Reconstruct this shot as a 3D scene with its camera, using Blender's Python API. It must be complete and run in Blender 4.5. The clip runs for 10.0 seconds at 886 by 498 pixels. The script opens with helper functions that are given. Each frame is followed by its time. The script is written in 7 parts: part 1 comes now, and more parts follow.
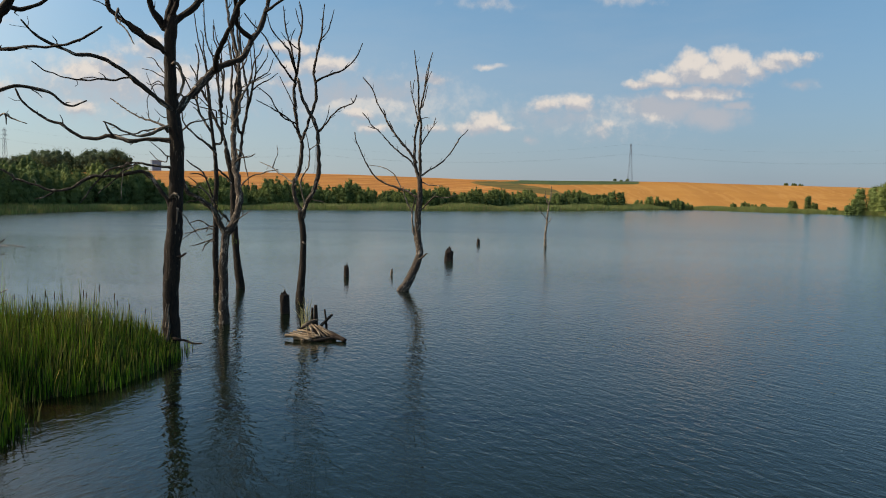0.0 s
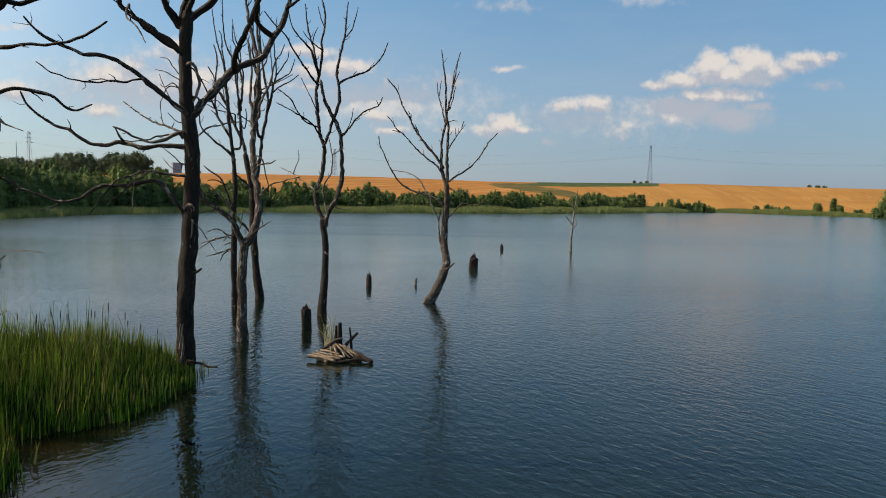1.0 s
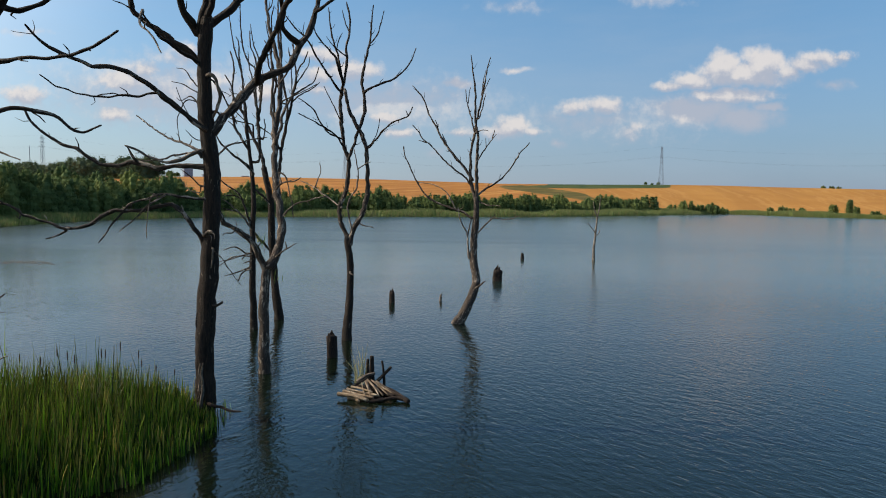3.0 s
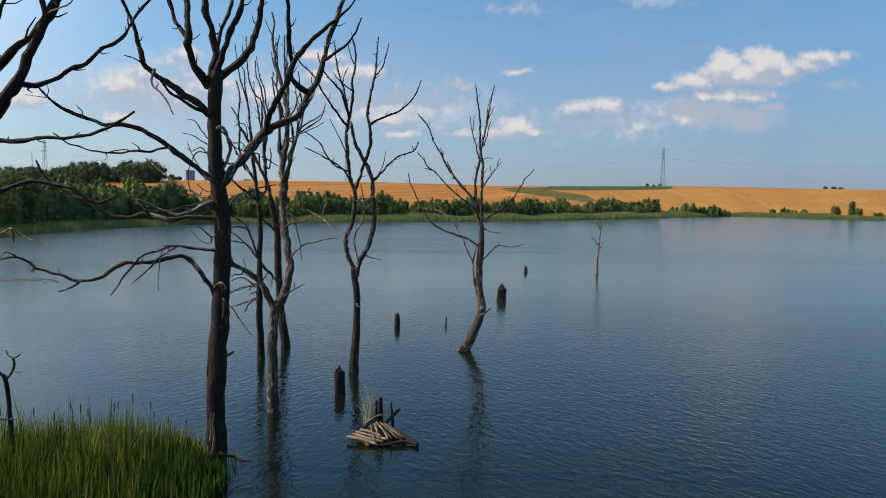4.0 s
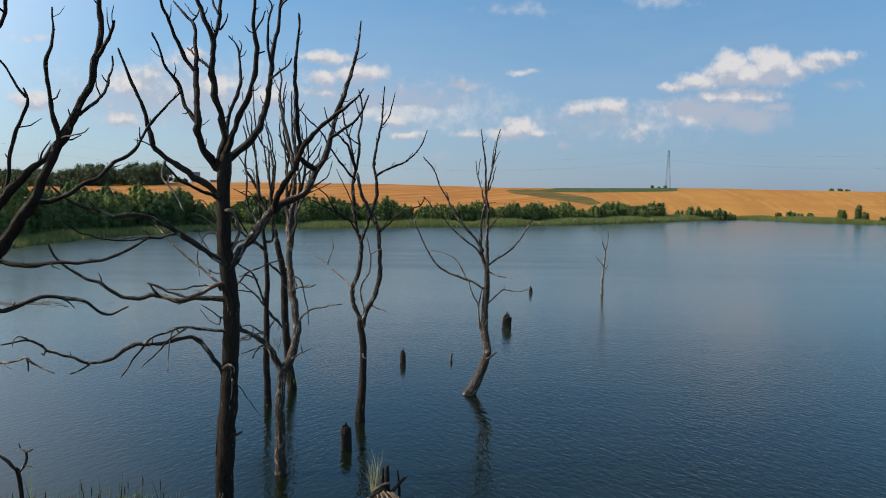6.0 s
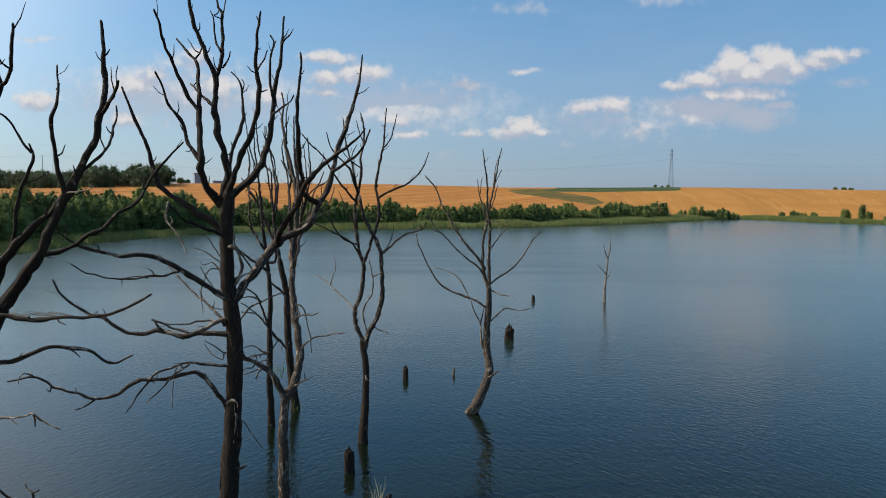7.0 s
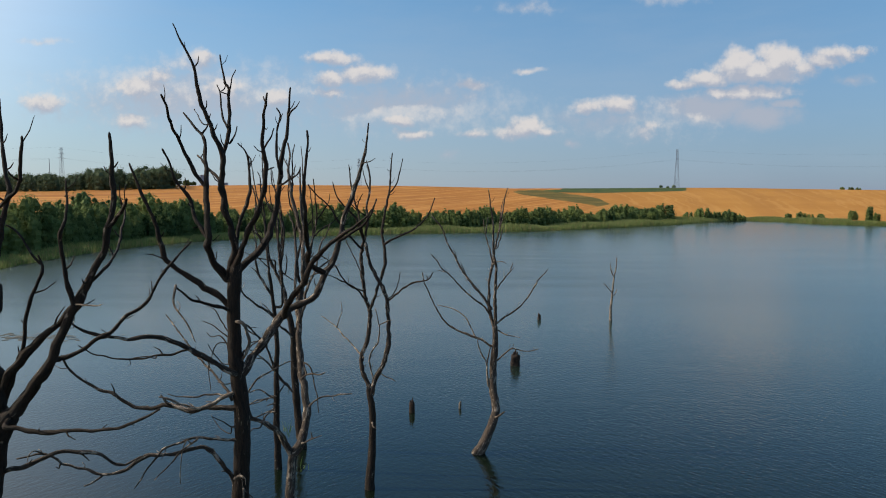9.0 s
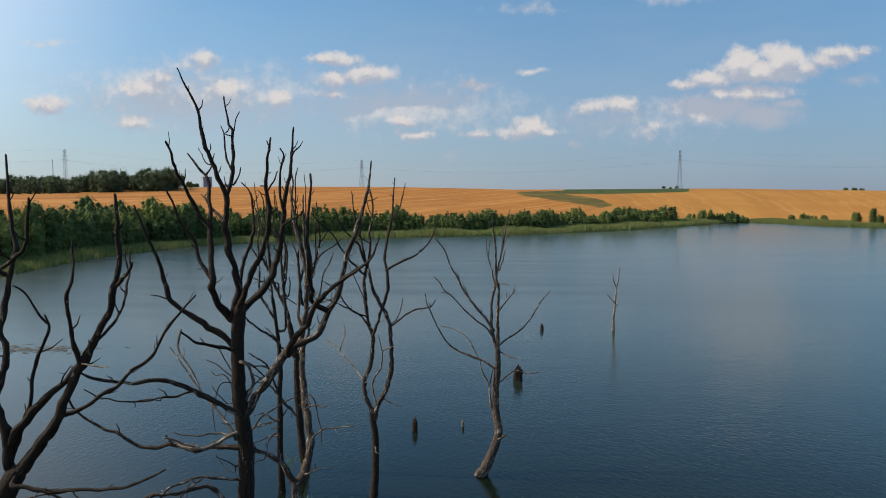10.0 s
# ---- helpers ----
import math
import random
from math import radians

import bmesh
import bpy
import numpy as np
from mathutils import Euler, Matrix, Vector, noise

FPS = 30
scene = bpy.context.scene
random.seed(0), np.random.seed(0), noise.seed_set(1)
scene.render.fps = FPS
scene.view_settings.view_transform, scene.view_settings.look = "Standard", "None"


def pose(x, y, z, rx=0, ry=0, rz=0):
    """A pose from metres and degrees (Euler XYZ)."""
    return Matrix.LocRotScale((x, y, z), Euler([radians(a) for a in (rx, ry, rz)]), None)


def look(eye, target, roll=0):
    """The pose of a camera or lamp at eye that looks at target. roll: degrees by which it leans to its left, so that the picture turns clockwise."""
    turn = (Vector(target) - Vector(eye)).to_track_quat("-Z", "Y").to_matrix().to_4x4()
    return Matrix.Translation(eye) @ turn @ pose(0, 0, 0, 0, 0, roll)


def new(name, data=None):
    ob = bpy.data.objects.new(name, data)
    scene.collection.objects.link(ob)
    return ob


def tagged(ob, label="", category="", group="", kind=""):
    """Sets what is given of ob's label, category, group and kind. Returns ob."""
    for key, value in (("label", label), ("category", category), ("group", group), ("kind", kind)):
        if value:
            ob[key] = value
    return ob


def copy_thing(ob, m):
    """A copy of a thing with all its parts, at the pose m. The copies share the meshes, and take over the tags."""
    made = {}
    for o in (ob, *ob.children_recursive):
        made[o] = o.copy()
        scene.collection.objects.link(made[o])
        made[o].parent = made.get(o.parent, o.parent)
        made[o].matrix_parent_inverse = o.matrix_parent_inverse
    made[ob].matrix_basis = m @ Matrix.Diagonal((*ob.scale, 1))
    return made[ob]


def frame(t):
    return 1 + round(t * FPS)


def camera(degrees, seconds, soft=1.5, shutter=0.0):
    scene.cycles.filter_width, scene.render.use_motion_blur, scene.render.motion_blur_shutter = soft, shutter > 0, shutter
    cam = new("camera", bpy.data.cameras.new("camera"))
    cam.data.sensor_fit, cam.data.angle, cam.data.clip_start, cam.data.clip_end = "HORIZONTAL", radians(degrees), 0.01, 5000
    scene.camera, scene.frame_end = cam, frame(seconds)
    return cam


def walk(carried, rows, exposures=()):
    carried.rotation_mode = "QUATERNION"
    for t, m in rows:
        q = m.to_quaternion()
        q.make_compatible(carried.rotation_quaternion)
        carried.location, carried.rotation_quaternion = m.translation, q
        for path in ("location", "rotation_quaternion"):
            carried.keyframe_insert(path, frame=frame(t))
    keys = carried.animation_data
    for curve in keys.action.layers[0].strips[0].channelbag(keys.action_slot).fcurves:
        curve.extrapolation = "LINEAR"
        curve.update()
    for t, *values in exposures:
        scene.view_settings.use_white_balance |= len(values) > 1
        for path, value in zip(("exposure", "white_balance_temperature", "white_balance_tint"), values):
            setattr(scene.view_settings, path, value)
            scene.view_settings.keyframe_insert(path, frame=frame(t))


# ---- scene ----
cam = camera(68.0, 10.0, soft=1.0)
PATH = [
    (0, (0.52, -1.335, 3.449), (0.573, 0.659, 3.3), 0.9),
    (0.5, (0.35, -0.705, 3.545), (0.368, 1.289, 3.398), 0.9),
    (1, (0.158, -0.091, 3.632), (0.158, 1.904, 3.488), 0.9),
    (1.5, (-0.032, 0.495, 3.668), (-0.049, 2.49, 3.526), 0.9),
    (2, (-0.247, 1.015, 3.69), (-0.271, 3.01, 3.553), 0.8),
    (2.5, (-0.416, 1.3, 3.76), (-0.443, 3.295, 3.621), 0.8),
    (4, (-0.664, 1.246, 4.925), (-0.699, 3.241, 4.792), 0.4),
    (4.5, (-0.692, 1.219, 5.315), (-0.73, 3.215, 5.184), 0.4),
    (5, (-0.694, 1.239, 5.693), (-0.735, 3.234, 5.562), 0.3),
    (5.5, (-0.717, 1.266, 6.069), (-0.762, 3.262, 5.938), 0.4),
    (7, (-0.684, 1.207, 7.098), (-0.742, 3.202, 6.965), 0.2),
    (7.5, (-0.677, 1.24, 7.441), (-0.738, 3.235, 7.307), 0.1),
    (8, (-0.677, 1.274, 7.782), (-0.744, 3.268, 7.648), 0.1),
    (8.5, (-0.689, 1.266, 8.127), (-0.759, 3.26, 7.993), 0.0),
    (9, (-0.717, 1.302, 8.489), (-0.791, 3.297, 8.356), -0.0),
    (9.5, (-0.72, 1.298, 8.87), (-0.798, 3.292, 8.737), -0.0),
    (10, (-0.713, 1.286, 9.241), (-0.795, 3.28, 9.11), -0.1),
]
TINTS = [(0, 0.0, 7150, 10), (1, 0.0, 6950, 10), (2.5, 0.0, 6600, 10), (5, 0.0, 6350, 9), (7.5, -0.03, 6400, 9), (10.0, -0.08, 6550, 10)]
walk(cam, [(t, look(e, g, r)) for t, e, g, r in PATH], TINTS)

# ---- world, sun, exposure ----
SUN_AZIMUTH = -86.0   # degrees from +y towards +x
SUN_HEIGHT = 36.0
scene.view_settings.exposure = 0.0


def lay_sky():
    world = bpy.data.worlds.new("sky")
    scene.world = world
    world.use_nodes = True
    tree = world.node_tree
    tree.nodes.clear()
    add, link = tree.nodes.new, tree.links.new

    def math_node(op, a, b=None, c=None):
        n = add("ShaderNodeMath")
        n.operation = op
        for i, v in enumerate((a, b, c)):
            if v is None:
                continue
            if isinstance(v, (int, float)):
                n.inputs[i].default_value = v
            else:
                link(v, n.inputs[i])
        return n.outputs[0]

    sky = add("ShaderNodeTexSky")
    sky.sky_type = "NISHITA"
    sky.sun_disc = False
    sky.sun_elevation = radians(SUN_HEIGHT)
    sky.sun_rotation = radians(SUN_AZIMUTH)
    sky.air_density, sky.dust_density, sky.ozone_density = 1.15, 0.3, 1.2
    coord = add("ShaderNodeTexCoord")
    split = add("ShaderNodeSeparateXYZ")
    link(coord.outputs["Generated"], split.inputs[0])
    ahead = math_node("MAXIMUM", split.outputs[1], 0.05)
    u = math_node("DIVIDE", split.outputs[0], ahead)
    v = math_node("DIVIDE", split.outputs[2], ahead)
    flat = add("ShaderNodeCombineXYZ")
    link(u, flat.inputs[0]), link(v, flat.inputs[1])
    # billows push the outlines of the clouds about
    billow = add("ShaderNodeTexNoise")
    billow.inputs["Scale"].default_value = 26.0
    billow.inputs["Detail"].default_value = 6.0
    billow.inputs["Roughness"].default_value = 0.6
    link(flat.outputs[0], billow.inputs["Vector"])
    centre = add("ShaderNodeVectorMath")
    centre.operation = "SUBTRACT"
    centre.inputs[1].default_value = (0.5, 0.5, 0.5)
    link(billow.outputs["Color"], centre.inputs[0])
    push = add("ShaderNodeVectorMath")
    push.operation = "MULTIPLY_ADD"
    push.inputs[1].default_value = (0.036, 0.024, 0.0)
    link(centre.outputs[0], push.inputs[0]), link(flat.outputs[0], push.inputs[2])

    def bank(clouds, drop=0.0, grow=1.0):
        best = None
        for cu, cv, a, b, dense in clouds:
            off = add("ShaderNodeVectorMath")
            off.operation = "SUBTRACT"
            off.inputs[1].default_value = (cu, cv - drop * b, 0.0)
            link(push.outputs[0], off.inputs[0])
            fit_ = add("ShaderNodeVectorMath")
            fit_.operation = "MULTIPLY"
            fit_.inputs[1].default_value = (1 / (a * grow * 1.04), 1 / (b * grow * 1.12), 0.0)
            link(off.outputs[0], fit_.inputs[0])
            far = add("ShaderNodeVectorMath")
            far.operation = "LENGTH"
            link(fit_.outputs[0], far.inputs[0])
            here = math_node("MULTIPLY", math_node("SUBTRACT", 1.15, far.outputs["Value"]), dense)
            best = here if best is None else math_node("MAXIMUM", best, here)
        return best

    # direction east, height, half width, half height, density
    heaps = [(0.398, 0.207, 0.029, 0.026, 1.00), (0.455, 0.211, 0.038, 0.028, 1.00), (0.425, 0.195, 0.079, 0.021, 1.00),
             (0.355, 0.187, 0.043, 0.015, 0.90), (0.318, 0.180, 0.031, 0.009, 0.80), (0.494, 0.201, 0.029, 0.015, 0.75),
             (0.518, 0.211, 0.036, 0.014, 0.8), (0.542, 0.220, 0.045, 0.012, 0.75), (0.574, 0.224, 0.022, 0.009, 0.60), (0.414, 0.166, 0.076, 0.012, 0.85),
             (0.381, 0.166, 0.043, 0.010, 0.80), (0.223, 0.149, 0.036, 0.015, 0.85), (0.178, 0.145, 0.031, 0.014, 0.75),
             (0.266, 0.112, 0.029, 0.021, 0.50), (0.089, 0.119, 0.029, 0.021, 0.85), (0.077, 0.111, 0.048, 0.012, 0.75),
             (0.117, 0.111, 0.024, 0.010, 0.60), (0.009, 0.109, 0.031, 0.009, 0.60),
             (-0.102, 0.128, 0.033, 0.011, 0.8), (-0.081, 0.108, 0.041, 0.010, 0.65), (-0.156, 0.196, 0.058, 0.018, 0.85), (-0.205, 0.190, 0.034, 0.015, 0.8),
             (-0.208, 0.221, 0.050, 0.011, 0.85), (-0.209, 0.170, 0.036, 0.010, 0.65), (-0.291, 0.164, 0.028, 0.017, 0.85),
             (-0.496, 0.178, 0.066, 0.022, 0.82), (-0.470, 0.196, 0.034, 0.017, 0.75), (-0.378, 0.177, 0.050, 0.026, 0.82), (-0.403, 0.222, 0.032, 0.013, 0.8),
             (-0.651, 0.160, 0.044, 0.017, 0.8), (-0.515, 0.130, 0.042, 0.016, 0.7)]
    wisps = [(0.295, 0.305, 0.060, 0.012, 0.40), (0.085, 0.292, 0.060, 0.011, 0.34), (-0.42, 0.165, 0.26, 0.055, 0.60), (-0.10, 0.150, 0.20, 0.045, 0.50), (0.22, 0.125, 0.20, 0.030, 0.34), (0.568, 0.184, 0.034, 0.009, 0.45), (0.360, 0.142, 0.110, 0.026, 0.78), (0.430, 0.133, 0.065, 0.020, 0.85), (0.335, 0.150, 0.034, 0.013, 0.8), (0.470, 0.150, 0.030, 0.008, 0.8),
             (0.005, 0.180, 0.028, 0.010, 0.8), (0.089, 0.201, 0.028, 0.005, 0.6),
             (-0.175, 0.132, 0.036, 0.010, 0.3), (-0.029, 0.076, 0.019, 0.009, 0.3), (0.153, 0.094, 0.015, 0.008, 0.5),
             (-0.652, 0.250, 0.052, 0.006, 0.4), (-0.029, 0.140, 0.053, 0.008, 0.3)]
    fleece = [(-0.496, 0.181, 0.090, 0.034, 0.6), (-0.378, 0.177, 0.066, 0.034, 0.6), (-0.420, 0.215, 0.060, 0.020, 0.5),
              (-0.651, 0.160, 0.040, 0.015, 0.8), (-0.515, 0.130, 0.053, 0.018, 0.6)]
    heap, soft_ = bank(heaps), math_node("MAXIMUM", bank(wisps), bank(fleece))
    under = math_node("SUBTRACT", math_node("MAXIMUM", bank(heaps, 0.8), bank(fleece, 0.8)), math_node("MAXIMUM", heap, bank(fleece)))
    grain = add("ShaderNodeTexNoise")
    grain.inputs["Scale"].default_value = 48.0
    grain.inputs["Detail"].default_value = 9.0
    grain.inputs["Roughness"].default_value = 0.60
    link(flat.outputs[0], grain.inputs["Vector"])
    rough = math_node("MULTIPLY", math_node("SUBTRACT", grain.outputs["Fac"], 0.5), 1.35)

    def veiled(value, lo, hi, top):
        n = add("ShaderNodeMapRange")
        n.interpolation_type = "SMOOTHSTEP"
        for key, x in (("From Min", lo), ("From Max", hi), ("To Max", top)):
            n.inputs[key].default_value = x
        link(value, n.inputs["Value"])
        return n.outputs[0]

    crisp = veiled(math_node("ADD", heap, math_node("MULTIPLY", rough, 0.62)), 0.04, 0.66, 0.93)
    loose = veiled(math_node("ADD", soft_, math_node("MULTIPLY", rough, 0.5)), 0.0, 0.75, 0.85)
    front = math_node("GREATER_THAN", split.outputs[1], 0.06)
    shape = math_node("MULTIPLY", math_node("MULTIPLY", math_node("MAXIMUM", crisp, loose), front), 0.95)
    shade = add("ShaderNodeMapRange")
    shade.interpolation_type = "SMOOTHSTEP"
    shade.inputs["From Min"].default_value, shade.inputs["From Max"].default_value = -0.62, 0.26
    link(math_node("ADD", under, math_node("MULTIPLY", rough, -1.5)), shade.inputs["Value"])
    tint = add("ShaderNodeMix")
    tint.data_type = "RGBA"
    tint.inputs["A"].default_value, tint.inputs["B"].default_value = CLOUD_TOP, CLOUD_FOOT
    link(shade.outputs[0], tint.inputs["Factor"])
    # thin high veil, all round
    veil = add("ShaderNodeTexNoise")
    veil.inputs["Scale"].default_value = 2.2
    veil.inputs["Detail"].default_value = 7.0
    veil.inputs["Roughness"].default_value = 0.62
    wide = add("ShaderNodeVectorMath")
    wide.operation = "MULTIPLY"
    wide.inputs[1].default_value = (1.0, 1.0, 4.5)
    link(coord.outputs["Generated"], wide.inputs[0]), link(wide.outputs[0], veil.inputs["Vector"])
    haze = add("ShaderNodeMapRange")
    haze.interpolation_type = "SMOOTHSTEP"
    haze.inputs["From Min"].default_value, haze.inputs["From Max"].default_value = 0.42, 0.75
    haze.inputs["To Max"].default_value = 0.20
    link(veil.outputs["Fac"], haze.inputs["Value"])
    low = add("ShaderNodeMapRange")
    low.inputs["From Min"].default_value, low.inputs["From Max"].default_value = 0.0, 0.345
    low.inputs["To Min"].default_value, low.inputs["To Max"].default_value = HAZE_LOW, 0.0
    link(split.outputs[2], low.inputs["Value"])

    def over(below, fac, colour):
        n = add("ShaderNodeMix")
        n.data_type = "RGBA"
        link(fac, n.inputs["Factor"]), link(below, n.inputs["A"])
        if isinstance(colour, tuple):
            n.inputs["B"].default_value = colour
        else:
            link(colour, n.inputs["B"])
        return n.outputs["Result"]

    deep = add("ShaderNodeMix")
    deep.data_type, deep.blend_type = "RGBA", "MULTIPLY"
    deep.inputs["Factor"].default_value = 1.0
    deep.inputs["B"].default_value = SKY_HUE
    link(sky.outputs[0], deep.inputs["A"])
    side = add("ShaderNodeMapRange")
    side.inputs["From Min"].default_value, side.inputs["From Max"].default_value = -0.75, 0.45
    link(split.outputs[0], side.inputs["Value"])
    mist = add("ShaderNodeMix")
    mist.data_type = "RGBA"
    mist.inputs["A"].default_value, mist.inputs["B"].default_value = HAZE_SUNWARD, HAZE_AWAY
    link(side.outputs[0], mist.inputs["Factor"])
    colour = over(deep.outputs["Result"], low.outputs[0], mist.outputs["Result"])
    # the bright haze about the sun
    toward = add("ShaderNodeVectorMath")
    toward.operation = "DOT_PRODUCT"
    toward.inputs[1].default_value = (math.sin(radians(SUN_AZIMUTH)) * math.cos(radians(SUN_HEIGHT)),
                                      math.cos(radians(SUN_AZIMUTH)) * math.cos(radians(SUN_HEIGHT)), math.sin(radians(SUN_HEIGHT)))
    link(coord.outputs["Generated"], toward.inputs[0])
    colour = over(colour, veiled(toward.outputs["Value"], 0.50, 0.93, 0.95), SUN_HAZE)
    colour = over(colour, haze.outputs[0], VEIL_COLOUR)
    colour = over(colour, shape, tint.outputs["Result"])
    back = add("ShaderNodeBackground")
    back.inputs["Strength"].default_value = SKY_STRENGTH
    link(colour, back.inputs["Color"])
    out = add("ShaderNodeOutputWorld")
    link(back.outputs[0], out.inputs["Surface"])


SKY_STRENGTH = 0.109
SKY_HUE = (0.68, 1.085, 1.28, 1)
CLOUD_TOP, CLOUD_FOOT = (7.2, 6.75, 6.5, 1), (4.2, 4.45, 5.2, 1)
HAZE_LOW, HAZE_SUNWARD, HAZE_AWAY, VEIL_COLOUR = 0.82, (4.75, 4.75, 5.4, 1), (1.98, 2.16, 3.75, 1), (3.8, 4.6, 5.6, 1)
SUN_HAZE = (12.0, 12.2, 12.4, 1)
lay_sky()
sun_data = bpy.data.lights.new("sun", "SUN")
sun_data.energy, sun_data.angle, sun_data.color = 4.6, radians(0.53), (1.0, 0.87, 0.70)
sun = new("sun", sun_data)
sun_way = Vector((math.sin(radians(SUN_AZIMUTH)) * math.cos(radians(SUN_HEIGHT)),
                  math.cos(radians(SUN_AZIMUTH)) * math.cos(radians(SUN_HEIGHT)), math.sin(radians(SUN_HEIGHT))))
sun.matrix_world = look(sun_way * 60, (0, 0, 0))

# ---- materials ----


class Shade:
    """A node material with short ways to its nodes."""

    def __init__(self, name, rough=0.8, spec=0.3):
        self.mat = bpy.data.materials.new(name)
        self.mat.use_nodes = True
        self.tree = self.mat.node_tree
        self.bsdf = self.tree.nodes["Principled BSDF"]
        self.bsdf.inputs["Roughness"].default_value = rough
        self.bsdf.inputs["Specular IOR Level"].default_value = spec

    def node(self, kind, **inputs):
        n = self.tree.nodes.new(kind)
        for key, value in inputs.items():
            self.put(n.inputs[key.replace("_", " ")], value)
        return n

    def put(self, socket, value):
        if isinstance(value, bpy.types.NodeSocket):
            self.tree.links.new(value, socket)
        else:
            socket.default_value = value

    def where(self):
        return self.node("ShaderNodeNewGeometry").outputs["Position"]

    def attribute(self, name):
        n = self.node("ShaderNodeAttribute")
        n.attribute_name = name
        return n

    def scaled(self, vector, size):
        n = self.node("ShaderNodeVectorMath")
        n.operation = "MULTIPLY"
        self.put(n.inputs[0], vector)
        n.inputs[1].default_value = size
        return n.outputs[0]

    def noise(self, vector, scale, detail=4.0, rough=0.55, distort=0.0):
        return self.node("ShaderNodeTexNoise", Vector=vector, Scale=scale, Detail=detail, Roughness=rough, Distortion=distort).outputs["Fac"]

    def span(self, value, a, b, lo=0.0, hi=1.0, smooth=True):
        n = self.node("ShaderNodeMapRange")
        n.interpolation_type = "SMOOTHSTEP" if smooth else "LINEAR"
        self.put(n.inputs["Value"], value)
        for key, v in (("From Min", a), ("From Max", b), ("To Min", lo), ("To Max", hi)):
            n.inputs[key].default_value = v
        return n.outputs[0]

    def calc(self, op, a, b):
        n = self.node("ShaderNodeMath")
        n.operation = op
        self.put(n.inputs[0], a), self.put(n.inputs[1], b)
        return n.outputs[0]

    def mix(self, fac, a, b, blend="MIX"):
        n = self.node("ShaderNodeMix")
        n.data_type, n.blend_type = "RGBA", blend
        self.put(n.inputs["Factor"], fac)
        self.put(n.inputs["A"], a if not isinstance(a, tuple) else (*a, 1)[:4])
        self.put(n.inputs["B"], b if not isinstance(b, tuple) else (*b, 1)[:4])
        return n.outputs["Result"]

    def colour(self, value):
        self.put(self.bsdf.inputs["Base Color"], value if not isinstance(value, tuple) else (*value, 1)[:4])
        return self

    def bump(self, height, strength=0.5, distance=0.02):
        n = self.node("ShaderNodeBump", Height=height, Strength=strength, Distance=distance)
        self.put(self.bsdf.inputs["Normal"], n.outputs[0])
        return self


def bark(name, dark, mid, light, amount):
    s = Shade(name, 0.75, 0.2)
    grain = s.attribute("grain").outputs["Vector"]
    streak = s.noise(s.scaled(grain, (1.0, 1.0, 0.16)), 34.0, 6.0, 0.62, 0.6)
    patch = s.noise(grain, 2.3, 4.0, 0.6)
    fine = s.noise(s.scaled(grain, (1.0, 1.0, 0.35)), 110.0, 4.0, 0.6)
    base = s.mix(s.span(streak, 0.32, 0.68), dark, mid)
    fleck = s.calc("ADD", s.calc("MULTIPLY", s.noise(s.scaled(grain, (1.0, 1.0, 0.30)), 17.0, 5.0, 0.65, 0.4), 0.72), s.calc("MULTIPLY", patch, 0.28))
    base = s.mix(s.span(fleck, 0.62 - amount, 0.70 - amount), base, light)
    base = s.mix(s.span(streak, 0.62, 0.72, 0.0, 0.7), base, tuple(c * 0.35 for c in dark))
    base = s.mix(s.span(s.noise(s.where(), 7.0, 3.0), 0.55, 0.8, 0.0, 0.35), base, tuple(c * 0.5 for c in mid))
    s.colour(base)
    s.put(s.bsdf.inputs["Roughness"], s.span(streak, 0.3, 0.7, 0.62, 0.88))
    s.bump(s.calc("ADD", streak, s.calc("MULTIPLY", fine, 0.4)), 1.0, 0.05)
    return s.mat


BARK = bark("weathered_wood", (0.011, 0.008, 0.006), (0.050, 0.035, 0.025), (0.30, 0.235, 0.175), 0.035)
BARK_WORN = bark("worn_wood", (0.016, 0.012, 0.010), (0.092, 0.069, 0.052), (0.44, 0.36, 0.28), 0.085)
BARK_PALE = bark("bleached_wood", (0.075, 0.058, 0.045), (0.26, 0.205, 0.155), (0.52, 0.44, 0.35), 0.10)
GREY_WOOD = bark("grey_wood", (0.030, 0.022, 0.017), (0.115, 0.087, 0.066), (0.38, 0.31, 0.24), 0.095)
PLANK = bark("split_wood", (0.17, 0.115, 0.07), (0.42, 0.31, 0.20), (0.64, 0.52, 0.38), 0.11)
ROT = bark("wet_rotten_wood", (0.012, 0.009, 0.008), (0.055, 0.036, 0.026), (0.16, 0.115, 0.085), 0.02)


